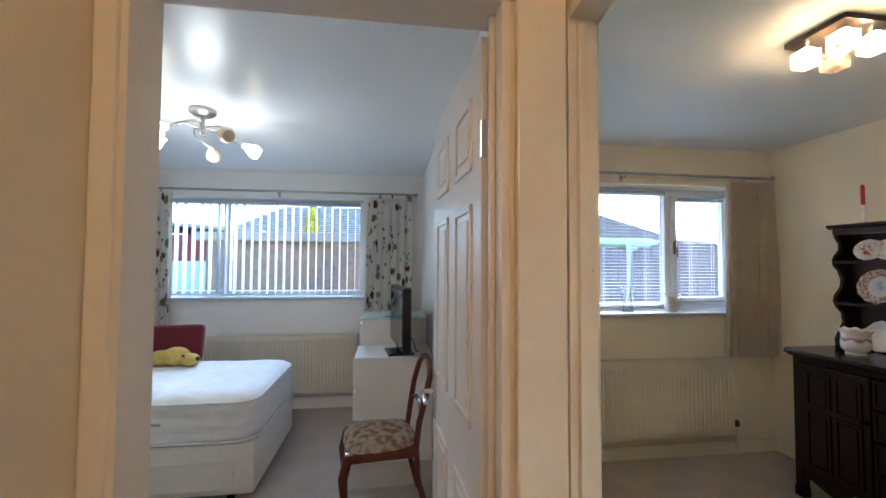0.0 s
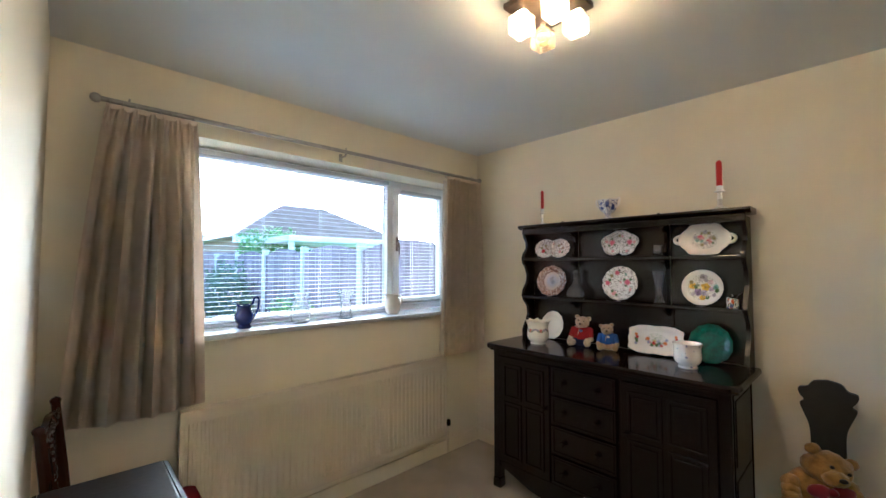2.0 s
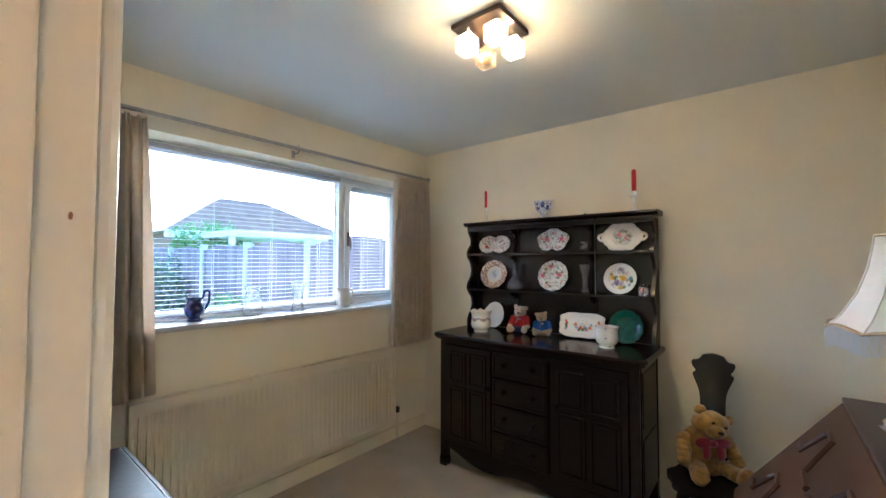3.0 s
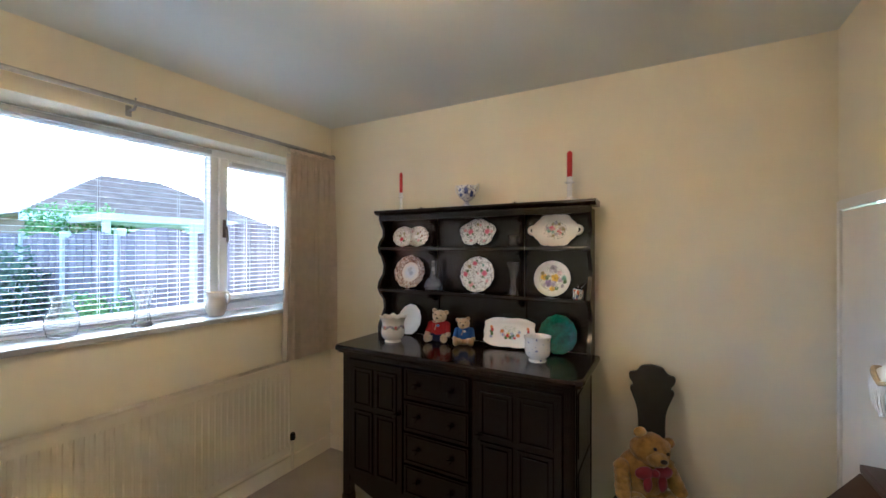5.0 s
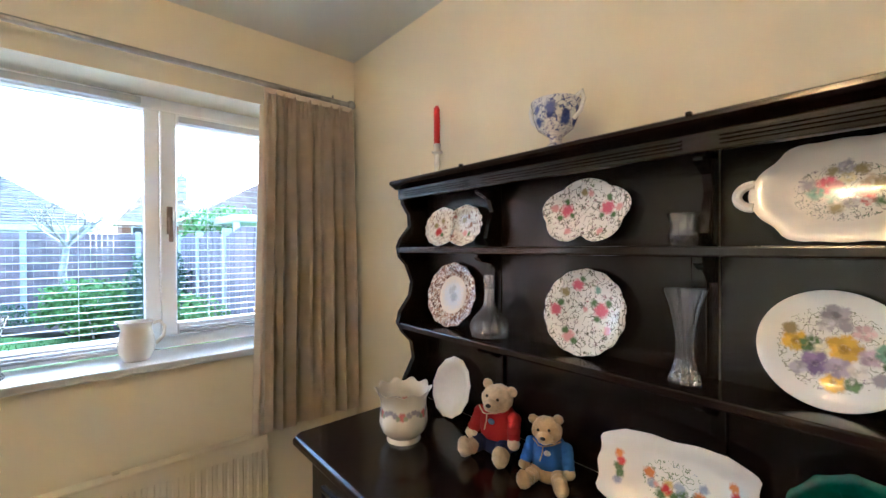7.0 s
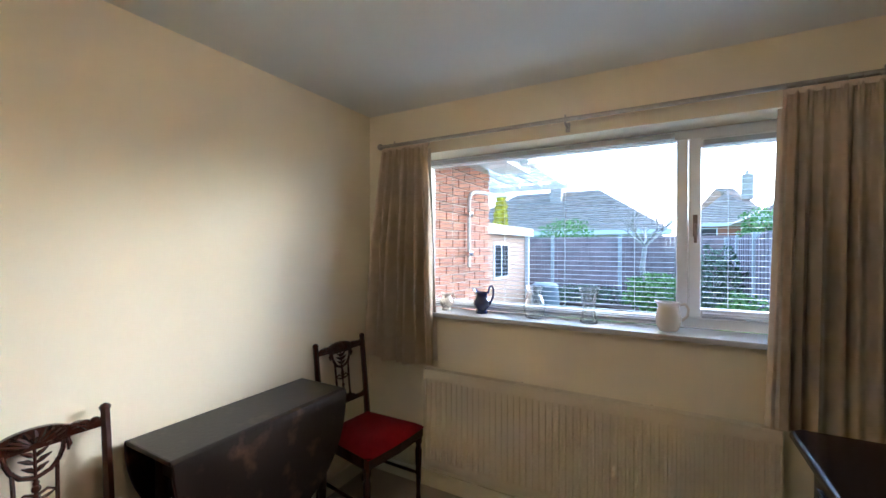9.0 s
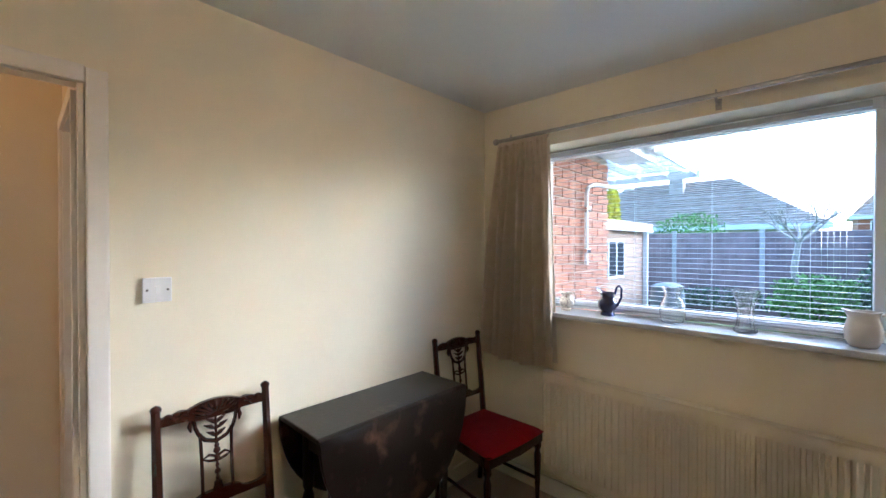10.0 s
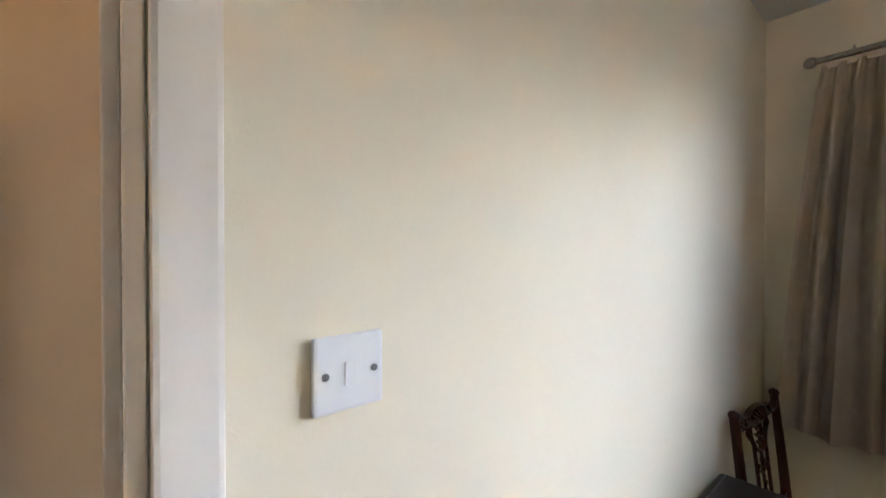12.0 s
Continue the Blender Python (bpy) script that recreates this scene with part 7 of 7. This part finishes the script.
shed = thing("brick_outhouse", pose(0, 0, 0), "small pinkish brick outhouse with a flat dark roof", "outhouse")
bm = bmesh.new()
box(bm, -3.0, 6.2, GZ, -0.78, 9.0, 1.78)
part("wall", bm, M_PINKBRICK, shed)
part("roof", boxbm(-3.1, 6.1, 1.78, -0.66, 9.12, 1.90, 0.01), M_ROOFG, shed, "dark felt roof with white edge")
part("fascia", boxbm(-0.70, 6.1, 1.74, -0.655, 9.13, 1.80, 0.004), M_WHITEPL, shed)
wd = part("window", boxbm(-0.782, 7.2, 0.95, -0.765, 7.9, 1.6, 0.003), M_WHITEPL, shed)
for y in (7.24, 7.58):
    part("pane", boxbm(-0.764, y, 1.0, -0.760, y + 0.28, 1.55), M_DARKGLASS, wd)
part("downpipe", boxbm(-0.78, 8.92, GZ, -0.70, 9.0, 1.76, 0.01), M_WHITEPL, shed)
gar = thing("red_garage", pose(0, 0, 0), "red and white garage with a dark sloping roof edge", "garage")
part("wall", boxbm(-9.5, 9.2, GZ, -3.3, 15, 1.5), M_WHITEPL, gar, "white garage wall")
part("upper_boards", boxbm(-9.5, 9.17, 1.5, -3.3, 15, 2.05), M_REDSHED, gar, "red boarding")
q = bmesh.new()
slab(q, [(-9.7, 2.62), (-3.1, 2.08), (-3.1, 2.16), (-9.7, 2.72)], 9.05, 15.1, Matrix(((1, 0, 0, 0), (0, 0, 1, 0), (0, 1, 0, 0), (0, 0, 0, 1))))
part("roof", q, M_ROOFG, gar, "dark sloping roof")

bt = thing("water_butt", pose(-0.30, 8.7, GZ), "grey plastic water butt by the outhouse", "water butt")
q = bmesh.new()
lathe(q, [(0.0, 0.0), (0.22, 0.0), (0.27, 0.3), (0.28, 0.6), (0.25, 0.92), (0.0, 0.92)], 20)
part("barrel", q, M_BUTT, bt, smooth=45)
q = bmesh.new()
lathe(q, [(0.0, 0.985), (0.05, 0.98), (0.20, 0.96), (0.265, 0.92), (0.255, 0.921), (0.0, 0.921)], 20)
part("lid", q, M_BUTT, bt, smooth=45)


def leaves(bm, centre, size, count, leaf, seed, shape=None):
    """Many small leaf blades in an uneven crown."""
    rnd = random.Random(seed)
    for _ in range(count):
        while True:
            p = Vector((rnd.uniform(-1, 1), rnd.uniform(-1, 1), rnd.uniform(-1, 1)))
            l = p.length
            if 0.35 < l < 1 + 0.25 * noise.noise(p * 2.5 + Vector((seed, 0, 0))) and (shape is None or shape(p)):
                break
        c = Vector(centre) + Vector((p.x * size[0], p.y * size[1], p.z * size[2]))
        d = Vector((rnd.gauss(0, 1), rnd.gauss(0, 1), rnd.gauss(0.4, 1))).normalized() * leaf * rnd.uniform(0.6, 1.3)
        s = d.orthogonal().normalized() * leaf * 0.32
        bm.faces.new([bm.verts.new(q) for q in (c - d * 0.5, c + s, c + d * 0.5, c - s)])


def bush(name, centre, size, count, leaf, seed, material, label, stems=6):
    b = thing(name, pose(centre[0], centre[1], GZ), label, "shrub", "garden shrubs")
    bm = bmesh.new()
    leaves(bm, (0, 0, centre[2] - GZ), size, count, leaf, seed)
    part("foliage", bm, material, b, kind="stuff")
    rnd = random.Random(seed)
    q = bmesh.new()
    for i in range(stems):
        a = rnd.uniform(0, 6.28)
        r = rnd.uniform(0.3, 0.7)
        tube(q, [(0.05 * math.cos(a), 0.05 * math.sin(a), 0), (0.5 * r * size[0] * math.cos(a), 0.5 * r * size[1] * math.sin(a), (centre[2] - GZ) * 0.6), (r * size[0] * math.cos(a), r * size[1] * math.sin(a), centre[2] - GZ + 0.3 * size[2])], 0.015, 5, radii=[0.02, 0.014, 0.006])
    part("stem", q, M_BARK, b)


bush("shrub", (1.75, 11.0, 0.45), (0.85, 0.6, 0.5), 2600, 0.09, 3, M_SHRUB, "bright green rounded shrub by the lawn")
bush("shrub", (2.6, 10.2, 0.75), (0.5, 0.8, 0.8), 1800, 0.09, 4, M_DKSHRUB, "dark green shrub against the fence")
bush("shrub", (-0.3, 12.8, 0.15), (1.2, 0.35, 0.30), 1200, 0.08, 5, M_DKSHRUB, "low dark green shrub along the back fence")
bush("shrub", (4.0, 11.3, 1.9), (0.9, 0.7, 0.55), 1800, 0.10, 6, M_SHRUB, "green shrub rising over the side fence")
bush("shrub", (2.65, 6.9, 0.45), (0.35, 0.9, 0.5), 1800, 0.07, 9, M_SHRUB, "pale green shrub below the side fence")
bush("shrub", (-2.3, 20.0, 2.1), (1.3, 0.8, 0.8), 1500, 0.12, 8, M_SHRUB, "green tree top behind the back fence")
con = thing("conifer", pose(-2.75, 12.7, GZ), "slim golden conifer tree", "tree")
bm = bmesh.new()
leaves(bm, (0, 0, 1.7), (0.42, 0.42, 1.75), 3800, 0.13, 11, lambda p: (p.x * p.x + p.y * p.y) ** 0.5 < 0.25 + 0.72 * (1 - (p.z + 1) / 2) ** 0.7)
part("crown", bm, M_CONIFER, con, kind="stuff")
q = bmesh.new()
tube(q, [(0, 0, 0), (0, 0, 1.0), (0.02, 0, 2.6)], 0.05, 8, radii=[0.06, 0.045, 0.015])
part("trunk", q, M_BARK, con, smooth=True)

tr_ = thing("bare_tree", pose(1.30, 11.6, GZ), "small bare tree with a pale trunk", "tree")
rnd = random.Random(5)
q = bmesh.new()
tube(q, [(0, 0, 0), (0.03, 0, 0.6), (-0.02, 0.02, 1.2), (0.05, 0, 1.75)], 0.06, 8, radii=[0.085, 0.07, 0.06, 0.05])
part("trunk", q, M_BARK, tr_, smooth=True)


def twig(bm, p, d, l, r, depth):
    m_ = p + d * l * 0.5 + Vector((rnd.uniform(-1, 1), rnd.uniform(-1, 1), 0)) * l * 0.08
    e = p + d * l
    tube(bm, [p, m_, e], r, 5, radii=[r, r * 0.8, r * 0.55])
    if depth:
        for _ in range(3):
            nd = (d + Vector((rnd.uniform(-0.8, 0.8), rnd.uniform(-0.8, 0.8), rnd.uniform(-0.2, 0.6)))).normalized()
            twig(bm, p.lerp(e, rnd.uniform(0.55, 1.0)), nd, l * rnd.uniform(0.55, 0.8), r * 0.55, depth - 1)


for i in range(5):
    a = 2 * math.pi * i / 5 + 0.4
    q = bmesh.new()
    twig(q, Vector((0.04, 0, 1.7)), Vector((math.cos(a) * 0.8, math.sin(a) * 0.8, 0.75)).normalized(), 0.62, 0.035, 3)
    part("limb", q, M_BARK, tr_)
q = bmesh.new()
rnd = random.Random(12)
for _ in range(5000):
    x, y = rnd.uniform(-2.5, 3.0), rnd.uniform(8.0, 12.0)
    h = rnd.uniform(0.03, 0.08)
    a = rnd.uniform(0, 6.28)
    c = Vector((x, y, GZ + 0.0))
    q.faces.new([q.verts.new(v) for v in (c, c + Vector((0.012 * math.cos(a), 0.012 * math.sin(a), 0)), c + Vector((rnd.uniform(-0.03, 0.03), rnd.uniform(-0.03, 0.03), h)))])
part("grass", q, M_GRASS, None, "tufts of lawn grass", category="grass", kind="stuff")
for me_, y, z in BRICKS:
    piece("brick", me_, wing, pose(0.196, y, z + random.uniform(-0.001, 0.001)))
